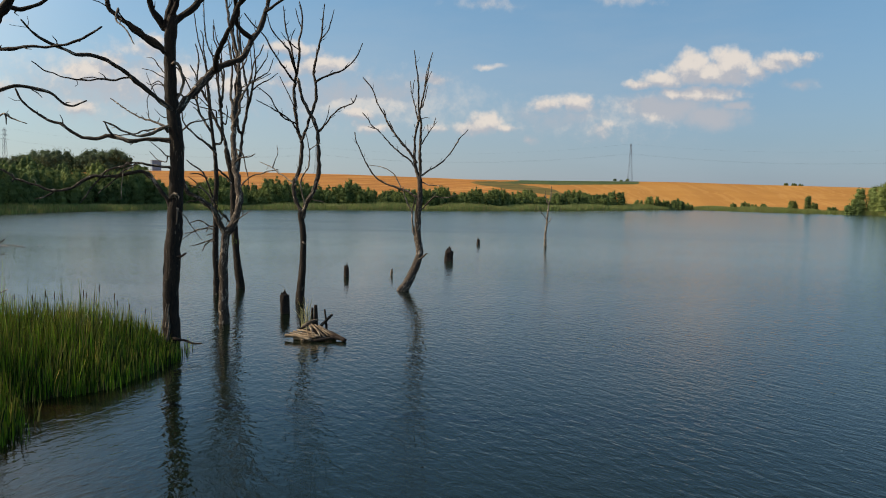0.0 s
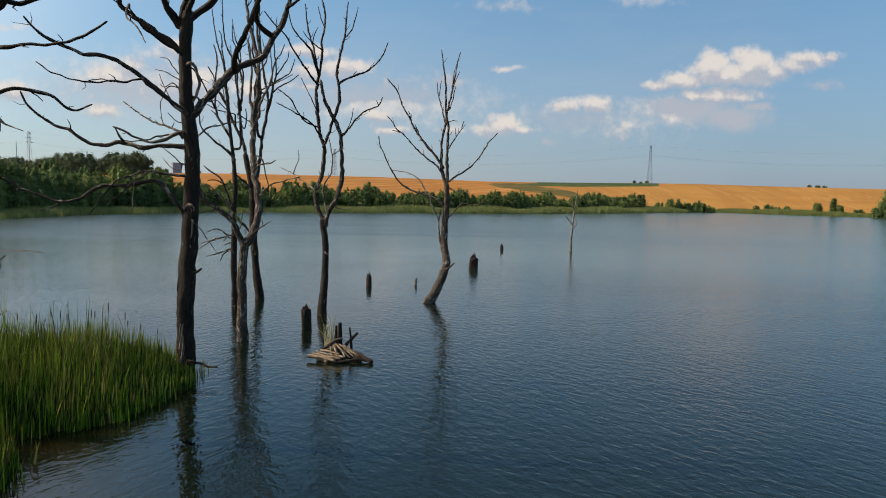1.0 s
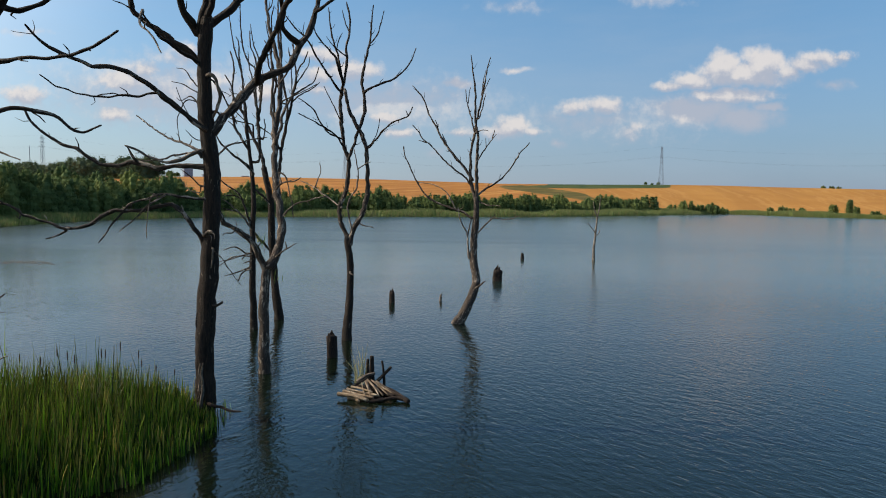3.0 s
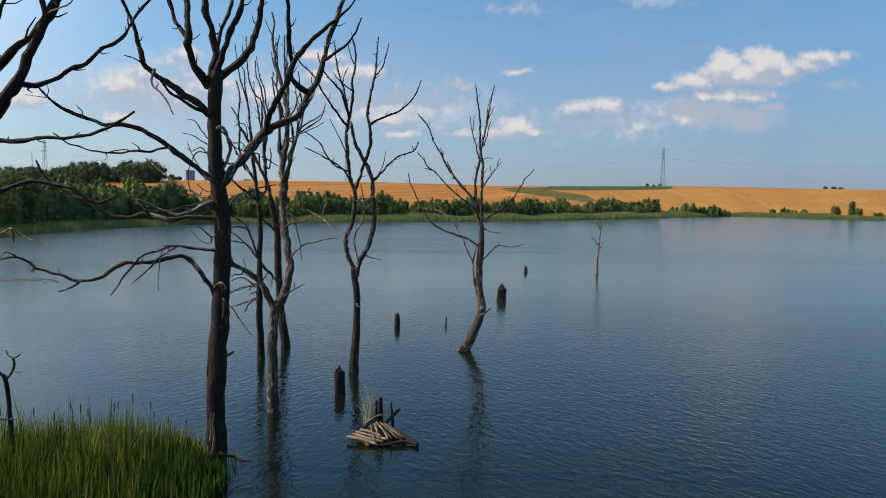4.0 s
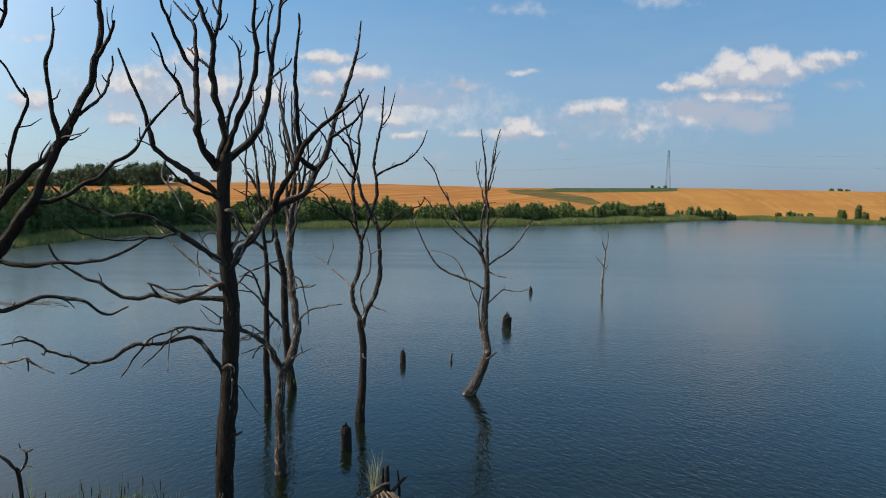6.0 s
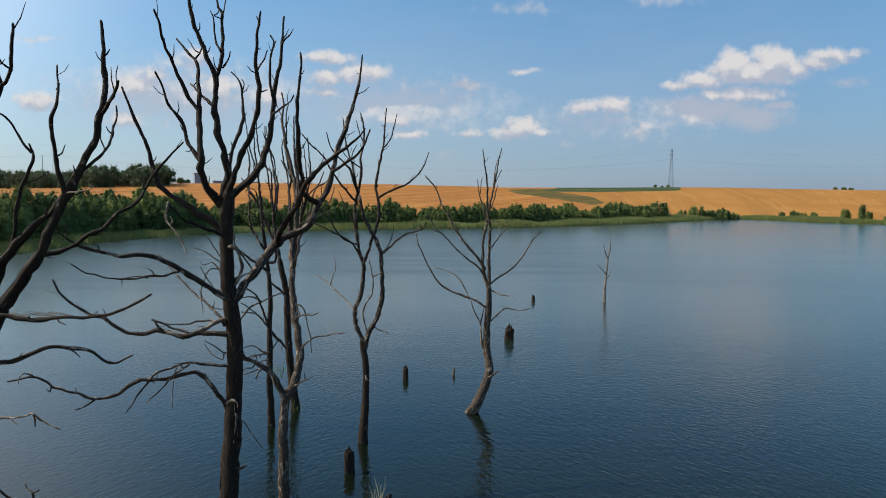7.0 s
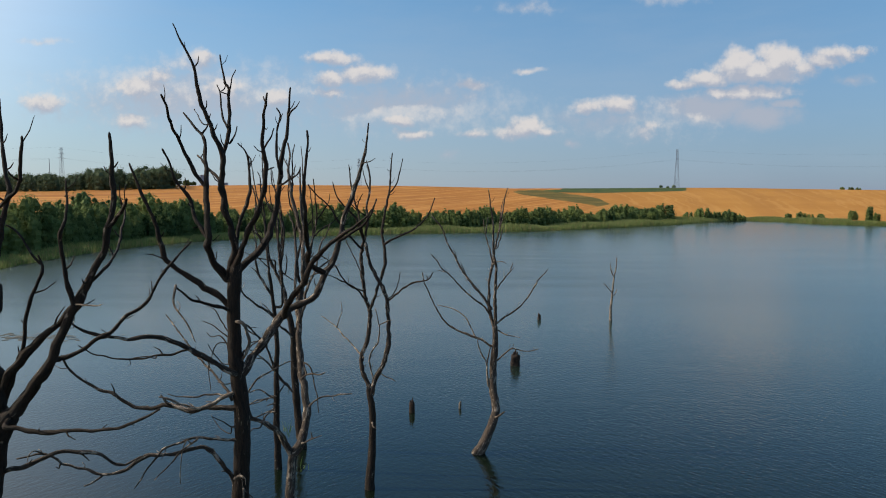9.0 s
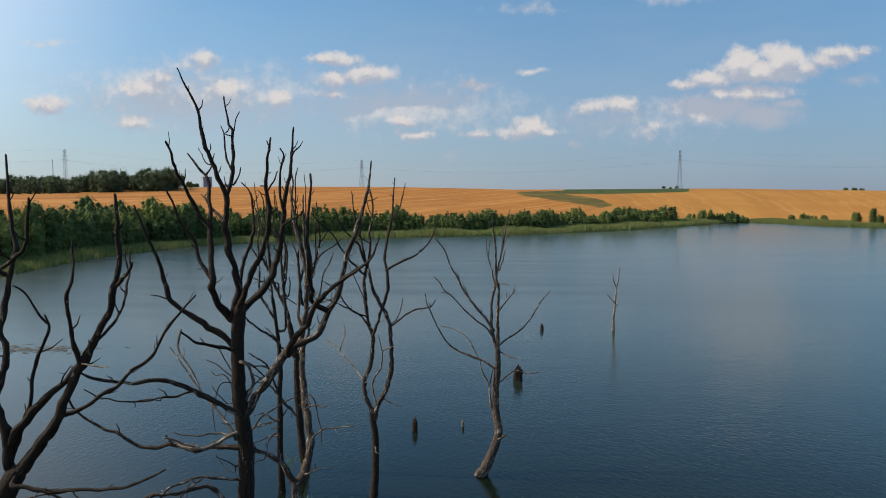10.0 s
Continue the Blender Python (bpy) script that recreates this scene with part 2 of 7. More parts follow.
def make_water():
    s = Shade("lake_water", 0.10, 0.5)
    s.bsdf.inputs["IOR"].default_value = 1.43
    at = s.where()
    murk = s.noise(at, 0.06, 3.0)
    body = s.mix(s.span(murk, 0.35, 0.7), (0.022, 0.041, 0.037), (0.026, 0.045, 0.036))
    # body colour lightens with distance, standing in for the bright sky reflection far out
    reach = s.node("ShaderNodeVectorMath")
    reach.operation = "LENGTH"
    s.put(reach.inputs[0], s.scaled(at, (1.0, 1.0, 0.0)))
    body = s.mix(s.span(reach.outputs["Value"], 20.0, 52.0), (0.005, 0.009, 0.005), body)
    # brown shallows along the reed bank
    bay = s.node("ShaderNodeSeparateXYZ", Vector=at)
    shallow = s.calc("MULTIPLY", s.span(s.calc("ADD", bay.outputs[0], s.calc("MULTIPLY", s.noise(at, 1.1, 3.0), 1.6)), -4.6, -3.3, 1.0, 0.0), s.span(bay.outputs[1], 12.5, 14.0, 1.0, 0.0))
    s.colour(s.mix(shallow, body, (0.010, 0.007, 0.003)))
    trains = []
    for turn in (52, -56):
        turned = s.node("ShaderNodeMapping", Vector=at)
        turned.inputs["Rotation"].default_value = (0, 0, radians(turn))
        along = s.scaled(turned.outputs[0], (0.85, 1.45, 1.0))
        trains.append(s.calc("ADD", s.noise(along, 4.0, 2.0, 0.5, 0.5), s.calc("MULTIPLY", s.noise(along, 11.0, 2.0, 0.5, 0.4), 0.26)))
    part_way = s.node("ShaderNodeSeparateXYZ", Vector=at)
    east = s.span(s.calc("ADD", part_way.outputs[0], s.calc("MULTIPLY", s.noise(at, 0.12, 2.0), 6.0)), -2.5, 2.5, 0.0, 1.0)
    blend = s.node("ShaderNodeMix", Factor=east)
    s.put(blend.inputs["A"], trains[1]), s.put(blend.inputs["B"], trains[0])
    ripple = blend.outputs[0]
    swell = s.noise(s.scaled(at, (0.5, 1.0, 1.0)), 0.55, 2.0, 0.5)
    gust = s.span(s.noise(s.scaled(at, (0.4, 1.0, 1.0)), 0.05, 3.0), 0.3, 0.7, 0.55, 1.15)
    height = s.calc("ADD", s.calc("MULTIPLY", ripple, 0.75), s.calc("MULTIPLY", swell, 0.5))
    # out on the open lake the wind roughens the water
    off = s.node("ShaderNodeVectorMath")
    off.operation = "LENGTH"
    s.put(off.inputs[0], s.scaled(at, (1.0, 1.0, 0.0)))
    out = s.span(s.calc("ADD", off.outputs["Value"], s.calc("MULTIPLY", s.noise(s.scaled(at, (0.3, 1.0, 1.0)), 0.09, 3.0), 26.0)), 32.0, 95.0, 0.0, 1.0)
    s.put(s.bsdf.inputs["Roughness"], s.calc("ADD", s.calc("MULTIPLY", s.calc("MULTIPLY", out, s.span(bay.outputs[0], -10.0, 45.0, 0.19, 0.09)), s.span(s.noise(s.scaled(at, (0.12, 1.0, 1.0)), 0.22, 3.0), 0.3, 0.7, 0.88, 1.10)), 0.060))
    n = s.node("ShaderNodeBump", Height=s.calc("MULTIPLY", s.calc("MULTIPLY", height, gust), s.calc("MULTIPLY", s.span(off.outputs["Value"], 7.0, 24.0, 1.3, 1.0), s.calc("SUBTRACT", 1.0, s.calc("MULTIPLY", out, 0.85)))), Strength=1.0, Distance=WAVE)
    s.put(s.bsdf.inputs["Normal"], n.outputs[0])
    return s.mat


WAVE = 0.021
WATER = make_water()


def make_ground():
    s = Shade("shore_and_field", 0.9, 0.1)
    at = s.where()
    shore = s.attribute("shore").outputs["Fac"]
    crop = s.attribute("crop").outputs["Fac"]
    wide = s.noise(at, 0.012, 5.0, 0.6)
    fine = s.noise(at, 0.35, 5.0, 0.65)
    # mud and grass by the water
    mud = s.mix(s.span(fine, 0.3, 0.7), (0.014, 0.011, 0.007), (0.045, 0.033, 0.020))
    grass = s.mix(s.span(fine, 0.3, 0.7), (0.045, 0.075, 0.020), (0.11, 0.14, 0.045))
    # ripe corn, drilled along the slope in the west and down the slope in the east
    def drilled(name, colours, share):
        rows = s.attribute(name).outputs["Fac"]
        bent = s.calc("ADD", rows, s.calc("MULTIPLY", s.noise(at, 0.010, 3.0), 0.9))
        line = s.node("ShaderNodeCombineXYZ", X=bent, Y=s.calc("MULTIPLY", s.noise(at, 0.004, 2.0), 2.0))
        broad = s.noise(line.outputs[0], 1.0, 2.0, 0.5)
        narrow = s.noise(s.scaled(line.outputs[0], (1.0, 0.4, 1.0)), 4.2, 2.0, 0.6)
        hue = s.mix(s.span(wide, 0.3, 0.7), colours[0], colours[1])
        hue = s.mix(s.span(broad, 0.40, 0.66, 0.0, share), hue, colours[2])
        return s.mix(s.span(narrow, 0.50, 0.64, 0.0, share), hue, colours[3])

    west = drilled("rows_west", ((0.34, 0.135, 0.027), (0.41, 0.175, 0.038), (0.27, 0.105, 0.024), (0.50, 0.245, 0.066)), 0.85)
    east = drilled("rows_east", ((0.36, 0.165, 0.036), (0.42, 0.205, 0.048), (0.29, 0.128, 0.030), (0.48, 0.255, 0.074)), 0.42)
    corn = s.mix(s.span(s.attribute("bearing").outputs["Fac"], 6.0, 14.0), west, east)
    corn = s.mix(s.span(s.noise(at, 0.05, 5.0, 0.7), 0.56, 0.76, 0.0, 0.35), corn, (0.30, 0.145, 0.045))
    ragged = s.calc("MULTIPLY", s.calc("SUBTRACT", s.noise(at, 0.030, 5.0, 0.65), 0.5), 3.2)
    stubble = s.mix(s.span(s.noise(at, 0.035, 5.0, 0.65), 0.38, 0.68), (0.085, 0.075, 0.020), (0.17, 0.118, 0.032))
    green = s.mix(s.span(s.noise(at, 0.06, 4.0, 0.6), 0.35, 0.7), (0.040, 0.066, 0.022), (0.080, 0.098, 0.030))
    land = s.mix(s.span(s.calc("ADD", shore, s.calc("MULTIPLY", fine, 1.2)), 0.5, 1.8), mud, grass)
    edge = s.calc("ADD", shore, s.calc("MULTIPLY", s.noise(at, 0.04, 3.0), 12.0))
    land = s.mix(s.span(edge, 27.0, 30.0), land, corn)
    land = s.mix(s.span(s.calc("ADD", s.attribute("fallow").outputs["Fac"], ragged), -0.25, 0.25), land, stubble)
    land = s.mix(s.span(crop, -0.12, 0.12), land, green)
    s.colour(land)
    s.bump(fine, 0.6, 0.15)
    return s.mat


GROUND = make_ground()


def blades(name, low, high, dry, dry_share, tip=None):
    s = Shade(name, 0.55, 0.3)
    pick = s.node("ShaderNodeNewGeometry").outputs["Random Per Island"]
    up = s.attribute("up").outputs["Fac"]
    base = s.mix(s.calc("POWER", pick, 2.0), low, high)
    base = s.mix(s.span(s.calc("FRACT", s.calc("MULTIPLY", pick, 7.31), 0.0), 1.0 - dry_share - 0.03, 1.0 - dry_share + 0.03), base, dry)
    patch = s.noise(s.where(), 0.9 if tip is None else 0.08, 3.0)
    base = s.mix(s.span(patch, 0.58, 0.76, 0.0, 0.6), base, dry)
    base = s.mix(s.span(up, 0.6, 1.0, 0.0, 0.34), base, tip or dry)
    s.colour(base)
    s.bsdf.inputs["Subsurface Weight"].default_value = 0.0
    thin = s.node("ShaderNodeBsdfTranslucent", Color=base)
    both = s.node("ShaderNodeMixShader", Fac=0.10)
    s.put(both.inputs[1], s.bsdf.outputs[0]), s.put(both.inputs[2], thin.outputs[0])
    s.put(s.tree.nodes["Material Output"].inputs["Surface"], both.outputs[0])
    return s.mat


REED = blades("reed_leaf", (0.004, 0.020, 0.002), (0.20, 0.38, 0.012), (0.44, 0.35, 0.08), 0.07)
FAR_REED = blades("far_reed", (0.15, 0.20, 0.055), (0.33, 0.38, 0.11), (0.34, 0.25, 0.11), 0.16, (0.30, 0.31, 0.11))


def leaves(name, low, high):
    s = Shade(name, 0.75, 0.05)
    pick = s.node("ShaderNodeNewGeometry").outputs["Random Per Island"]
    one = s.node("ShaderNodeObjectInfo").outputs["Random"]
    base = s.mix(pick, low, high)
    base = s.mix(s.span(one, 0.0, 1.0, 0.0, 0.55, False), base, tuple(c * k for c, k in zip(high, (1.35, 1.15, 0.9))))
    s.colour(base)
    thin = s.node("ShaderNodeBsdfTranslucent", Color=base)
    both = s.node("ShaderNodeMixShader", Fac=0.34)
    s.put(both.inputs[1], s.bsdf.outputs[0]), s.put(both.inputs[2], thin.outputs[0])
    s.put(s.tree.nodes["Material Output"].inputs["Surface"], both.outputs[0])
    return s.mat


LEAF = leaves("willow_leaf", (0.022, 0.048, 0.019), (0.185, 0.25, 0.095))
# pale bluish haze of distance is mixed into the far wood's leaf colour
WOOD_LEAF = leaves("woodland_leaf", (0.050, 0.084, 0.060), (0.100, 0.142, 0.090))


def plain(name, colour, rough=0.7, metal=0.0, grain=1.0):
    s = Shade(name, rough, 0.3)
    n = s.noise(s.where(), grain, 4.0)
    s.colour(s.mix(s.span(n, 0.3, 0.7), tuple(c * 0.75 for c in colour), colour))
    s.bsdf.inputs["Metallic"].default_value = metal
    return s.mat


STEEL = plain("galvanised_steel", (0.15, 0.18, 0.23), 0.5, 0.4)
RENDER_WALL = plain("pale_wall", (0.28, 0.36, 0.46), 0.8)
GLASS_DARK = plain("window_glass", (0.21, 0.27, 0.35), 0.5)
ROOF = plain("roof", (0.30, 0.32, 0.36), 0.8)
CATTAIL = plain("cattail", (0.09, 0.045, 0.022), 0.9, 0.0, 30.0)
DRY_WEED = blades("dry_weed", (0.30, 0.29, 0.13), (0.42, 0.40, 0.20), (0.46, 0.38, 0.20), 0.2)
FORK_GRASS = blades("fork_grass", (0.10, 0.17, 0.02), (0.20, 0.28, 0.05), (0.36, 0.30, 0.08), 0.1)
WEED = plain("floating_weed", (0.085, 0.085, 0.07), 0.7, 0.0, 3.0)

# ---- land and lake ----
# the shoreline, anticlockwise seen from above from the far left bank round to the near bank
LAKE = np.array([(-63, 85), (-67, 104), (-69, 123), (-66, 149), (-57, 166), (-43, 180), (-23, 193), (-6, 201), (11, 208),
                 (31, 226), (56, 252), (90, 292), (121, 337), (151, 371), (159, 336), (159, 300), (169, 277), (182, 240),
                 (170, 170), (140, 90), (110, 20), (70, -25), (20, -30), (-3, -16), (-5.2, -4), (-5.6, 4), (-5.35, 7.6), (-5.5, 8.45), (-6.1, 8.9),
                 (-6.9, 9.15), (-6.25, 9.42), (-5.8, 9.7), (-5.4, 10.0), (-5.1, 10.35), (-4.9, 11.1), (-4.78, 11.9), (-4.75, 12.75), (-5.0, 13.4), (-6.2, 13.7), (-7.6, 13.4), (-9.2, 12.4), (-11, 11.4), (-15, 10.5), (-24, 9), (-36, 14), (-48, 34), (-57, 60)], float)
RIDGE = [(-180, 10), (-70, 14), (-45, 22), (-34.6, 24.5), (-24.9, 29.3), (-16.1, 31.5), (-6.5, 31.2), (0.9, 29.0), (3.6, 27.8),
         (10.5, 27.6), (17.3, 27.6), (21.5, 26.9), (25.5, 25.1), (31.6, 22.8), (45, 18), (70, 12), (180, 10)]
RIDGE_AT = 800.0


def shore_distance(x, y):
    """Metres from the waterline: over land more than 0, over the lake less."""
    a, b = LAKE, np.roll(LAKE, -1, 0)
    best, inside = np.full(x.shape, 1e9), np.zeros(x.shape, bool)
    for (ax, ay), (bx, by) in zip(a, b):
        dx, dy = bx - ax, by - ay
        k = np.clip(((x - ax) * dx + (y - ay) * dy) / (dx * dx + dy * dy), 0, 1)
        best = np.minimum(best, np.hypot(x - ax - k * dx, y - ay - k * dy))
        if dy:
            inside ^= ((ay > y) != (by > y)) & (x < ax + (y - ay) * dx / dy)
    return np.where(inside, -best, best)


def land_height(x, y, d=None):
    d = shore_distance(x, y) if d is None else d
    r, az = np.hypot(x, y), np.degrees(np.arctan2(x, y))
    # a ragged waterline
    d = d + np.where(np.abs(d) < 1.5, 0.10 * np.sin(x * 5.1 + y * 3.3) + 0.07 * np.sin(x * 9.7 - y * 8.1), 0.0)
    top = np.interp(az, [p[0] for p in RIDGE], [p[1] for p in RIDGE])
    rise = np.clip(d - 14, 0, None)
    p = np.where(r < RIDGE_AT, rise / (rise + np.clip(RIDGE_AT - r, 1e-6, None)), 1.0)
    field = top * p ** 1.1 - np.clip(r - RIDGE_AT, 0, None) * 0.022
    bank_ = 0.28 * np.clip(d / 1.2, 0, 1) + 0.012 * np.clip(d, 0, 60)
    return np.where(d > 0, bank_ + np.maximum(field, -25), np.maximum(d * 0.28, -2.5))


def sheet(name, verts, faces, mat, **floats):
    me = bpy.data.meshes.new(name)
    me.from_pydata(verts, [], faces)
    for key, values in floats.items():
        me.attributes.new(key, "FLOAT", "POINT").data.foreach_set("value", np.asarray(values, np.float32))
    me.materials.append(mat)
    me.polygons.foreach_set("use_smooth", [True] * len(me.polygons))
    me.update()
    return new(name, me)


def lay_ground():
    az = np.radians(np.concatenate([np.arange(-180, -60, 3.0), np.arange(-60, 50, 0.35), np.arange(50, 180, 3.0)]))
    r = np.concatenate([[0.01], np.arange(0.8, 20, 0.45), np.geomspace(20, 60, 24)[:-1], np.arange(60, 420, 6.0), np.arange(420, 1000, 14.0), np.geomspace(1000, 4600, 14)])
    A, R = np.meshgrid(az, r, indexing="ij")
    X, Y_ = (R * np.sin(A)).ravel(), (R * np.cos(A)).ravel()
    d = shore_distance(X, Y_)
    Z = land_height(X, Y_, d)
    deg = np.degrees(A).ravel()
    slope = (Z - 9.2) / np.maximum(R.ravel(), 1)
    near = R.ravel() < 1500
    # a strip of green crop under the skyline and a fallow tongue running down from it
    low = np.interp(deg, [6.2, 7.5, 11.0, 15.0, 18.0], [0.0212, 0.0182, 0.0170, 0.0182, 0.0192])
    high = np.interp(deg, [6.2, 8.0, 11.0], [0.0214, 0.0224, 0.06])
    crop = np.where(near, np.clip(np.minimum.reduce([(slope - low) / 0.002, (high - slope) / 0.002, (18.05 - deg) / 0.4, (deg - 6.0) / 0.4]), -1, 1), -1)
    middle = np.interp(deg, [3.4, 6.0, 8.0, 10.0, 12.6], [0.0198, 0.0165, 0.0115, 0.0065, -0.002])
    half = np.interp(deg, [3.0, 4.5, 6.0, 9.0, 11.0, 13.0], [-0.004, 0.0032, 0.0056, 0.0060, 0.0062, -0.004])
    fallow = np.where(near, np.clip((half - np.abs(slope - middle)) / 0.0022, -2, 2), -2)
    west = (R.ravel() - 0.42 * np.clip(deg + 30, -40, 60) ** 2) / 46.0
    east = (deg * 10.5 + R.ravel() / 9.0) / 26.0
    n, m = A.shape
    i = np.arange(n)[:, None] * m + np.arange(m - 1)[None]
    j = np.roll(np.arange(n), -1)[:, None] * m + np.arange(m - 1)[None]
    faces = np.stack([i, j, j + 1, i + 1], -1).reshape(-1, 4)
    ob = sheet("ground", np.stack([X, Y_, Z], 1).tolist(), faces.tolist(), GROUND, shore=d, crop=crop, fallow=fallow, rows_west=west, rows_east=east, bearing=deg)
    return tagged(ob, "grassy lake bank rising to golden ripe corn fields", "ground", kind="structure")


ground = lay_ground()


def lay_water():
    verts = [(x, y, 0.0) for x in np.linspace(-140, 260, 9) for y in np.linspace(-80, 440, 11)]
    faces = [(a * 11 + b, (a + 1) * 11 + b, (a + 1) * 11 + b + 1, a * 11 + b + 1) for a in range(8) for b in range(10)]
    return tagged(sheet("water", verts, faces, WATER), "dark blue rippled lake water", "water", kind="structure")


water = lay_water()

# ---- builders ----


def part(name, bm, mat, parent, label=""):
    me = bpy.data.meshes.new(name)
    bm.to_mesh(me)
    bm.free()
    me.materials.append(mat)
    ob = new(name, me)
    ob.parent = parent
    return tagged(ob, label) if label else ob


def smooth_line(points, step):
    """Points along a curve through the given ones, about a step apart."""
    p = [Vector(q) for q in points]
    p = [p[0] * 2 - p[1], *p, p[-1] * 2 - p[-2]]
    line = []
    for a, b, c, d in zip(p, p[1:], p[2:], p[3:]):
        n = max(1, round((c - b).length / step))
        for k in range(n):
            t = k / n
            line.append(0.5 * (2 * b + (c - a) * t + (2 * a - 5 * b + 4 * c - d) * t * t + (3 * b - a - 3 * c + d) * t ** 3))
    return [*line, p[-2]]


def tube(verts, faces, grain, line, radii, sides, flute=0.1, seed=0.0, blunt=False):
    """Adds a rough wooden limb along a line to the lists."""
    first, along = len(verts), 0.0
    way = (line[1] - line[0]).normalized()
    side = way.orthogonal().normalized()
    for k, (p, r) in enumerate(zip(line, radii)):
        new_way = (line[min(k + 1, len(line) - 1)] - line[max(k - 1, 0)]).normalized()
        side = (side - new_way * side.dot(new_way)).normalized()
        other = new_way.cross(side)
        along += (p - line[k - 1]).length if k else 0.0
        for a in range(sides):
            t = math.tau * a / sides
            c, s = math.cos(t), math.sin(t)
            bulge = 1 + flute * noise.noise(Vector((c * 1.6 + seed, s * 1.6, along * 1.1 + seed))) * 2
            verts.append(p + (side * c + other * s) * r * bulge)
            grain.append((c * r + seed, s * r, along))
    n = len(line)
    for k in range(n - 1):
        for a in range(sides):
            b = (a + 1) % sides
            faces.append((first + k * sides + a, first + k * sides + b, first + (k + 1) * sides + b, first + (k + 1) * sides + a))
    last = first + (n - 1) * sides
    verts.append(line[-1] + (line[-1] - line[-2]).normalized() * radii[-1] * (0.3 if blunt else 1.6))
    grain.append((seed, 0, along))
    faces.extend((last + a, last + (a + 1) % sides, len(verts) - 1) for a in range(sides))


def wood_mesh(name, verts, faces, grain, mat):
    me = bpy.data.meshes.new(name)
    me.from_pydata(verts, [], faces)
    me.attributes.new("grain", "FLOAT_VECTOR", "POINT").data.foreach_set("vector", np.asarray(grain, np.float32).ravel())
    me.polygons.foreach_set("use_smooth", [True] * len(me.polygons))
    me.materials.append(mat)
    me.update()
    return me


def dead_tree(base, label, pale=False):
    ob = new("dead_tree")
    ob.location = base
    ob.empty_display_size = 0.3
    ob["pale"] = int(pale)
    return tagged(ob, label, "dead tree", "dead trees in the lake")


def limb(tree, name, points, r0, r1, under=None, mat=None):
    """A limb of a dead tree through the given places of the world, tapering from r0 to r1."""
    base = tree.location
    dice = random.Random(round(points[0][0] * 977 + points[-1][2] * 613 + points[-1][0] * 71))
    seed = dice.uniform(0, 50)
    line = smooth_line(points, max(0.04, min(0.12, r0 * 1.2)))
    n, main = len(line), name == "trunk"
    shaped, radii = [], []
    for k, p in enumerate(line):
        t = k / (n - 1)
        r = r1 + (r0 - r1) * (1 - t) ** (0.8 if not main else 1.0)
        if main:
            r += r0 * 0.16 * math.exp(-max(p.z, 0) / 0.35)
        elif t < 0.06:
            r *= 1.18 - 3 * t
        r *= 1 + (0.09 if main else 0.20) * noise.noise(p * 3.1 + Vector((seed, 0, 0))) + (0.10 if main else 0.30) * noise.noise(p * 10 + Vector((0, seed, 0)))
        hold = min(1.0, t * 6, (1 - t) * 8 + 0.2)
        sway = noise.noise_vector(p * 1.9 + Vector((seed, seed, 0))) * ((0.10 if main else 0.30) * r + 0.008) + noise.noise_vector(p * 5.5) * ((0.06 if main else 0.40) * r + 0.010)
        shaped.append(p - base + sway * hold)
        radii.append(max(r, 0.004))
    verts, faces, grain = [], [], []
    sides = 14 if main else 9 if r0 > 0.06 else 7 if r0 > 0.03 else 5
    tube(verts, faces, grain, shaped, radii, sides, 0.07 if main else 0.10, seed)
    # short broken spurs
    if name in ("limb", "branch"):
        gap = 0.0
        for k in range(3, n - 2):
            gap += (shaped[k] - shaped[k - 1]).length
            if gap > 0.35 and dice.random() < 0.28:
                gap = 0.0
                way = (shaped[k + 1] - shaped[k]).normalized()
                out = Vector((dice.gauss(0, 1), dice.gauss(0, 1), dice.gauss(0.4, 1)))
                out = (out - way * out.dot(way) * 0.6).normalized()
                size = dice.uniform(0.04, 0.22)
                thin = min(radii[k] * 0.5, 0.014)
                tube(verts, faces, grain, [shaped[k], shaped[k] + (out + way * 0.4) * size * 0.6, shaped[k] + (out + way * 0.8) * size], [thin, thin * 0.8, thin * 0.4], 4, 0.1, seed)
    mat = mat or (GREY_WOOD if tree["pale"] else BARK_WORN if not main and points[0][2] < 5.6 else BARK)
    ob = new(name, wood_mesh(name, verts, faces, grain, mat))
    ob.parent = under or tree
    return ob


def blade_mesh(name, mat, roots, heights, widths, leans, turns, bends, segments=3):
    """Many grass blades as one mesh; arrays of equal length."""
    n = len(roots)
    rows = segments + 1
    v = np.zeros((n, rows * 2, 3), np.float32)
    up = np.zeros((n, rows * 2), np.float32)
    across = np.stack([np.cos(turns), np.sin(turns), np.zeros(n)], 1)
    lean = np.stack([np.cos(bends), np.sin(bends), np.zeros(n)], 1)
    for k in range(rows):
        t = k / segments
        mid = roots + lean * (leans * heights * t * t)[:, None] + np.array([0, 0, 1.0]) * (heights * (t - 0.25 * leans * t * t))[:, None]
        w = widths * (1 - t ** 2.2) * 0.5 + widths * 0.04
        v[:, 2 * k], v[:, 2 * k + 1] = mid - across * w[:, None], mid + across * w[:, None]
        up[:, 2 * k:2 * k + 2] = t
    base = (np.arange(n) * rows * 2)[:, None]
    quads = np.concatenate([base + np.array([2 * k, 2 * k + 1, 2 * k + 3, 2 * k + 2]) for k in range(segments)], 0)
    return sheet(name, v.reshape(-1, 3).tolist(), quads.tolist(), mat, up=up.ravel())


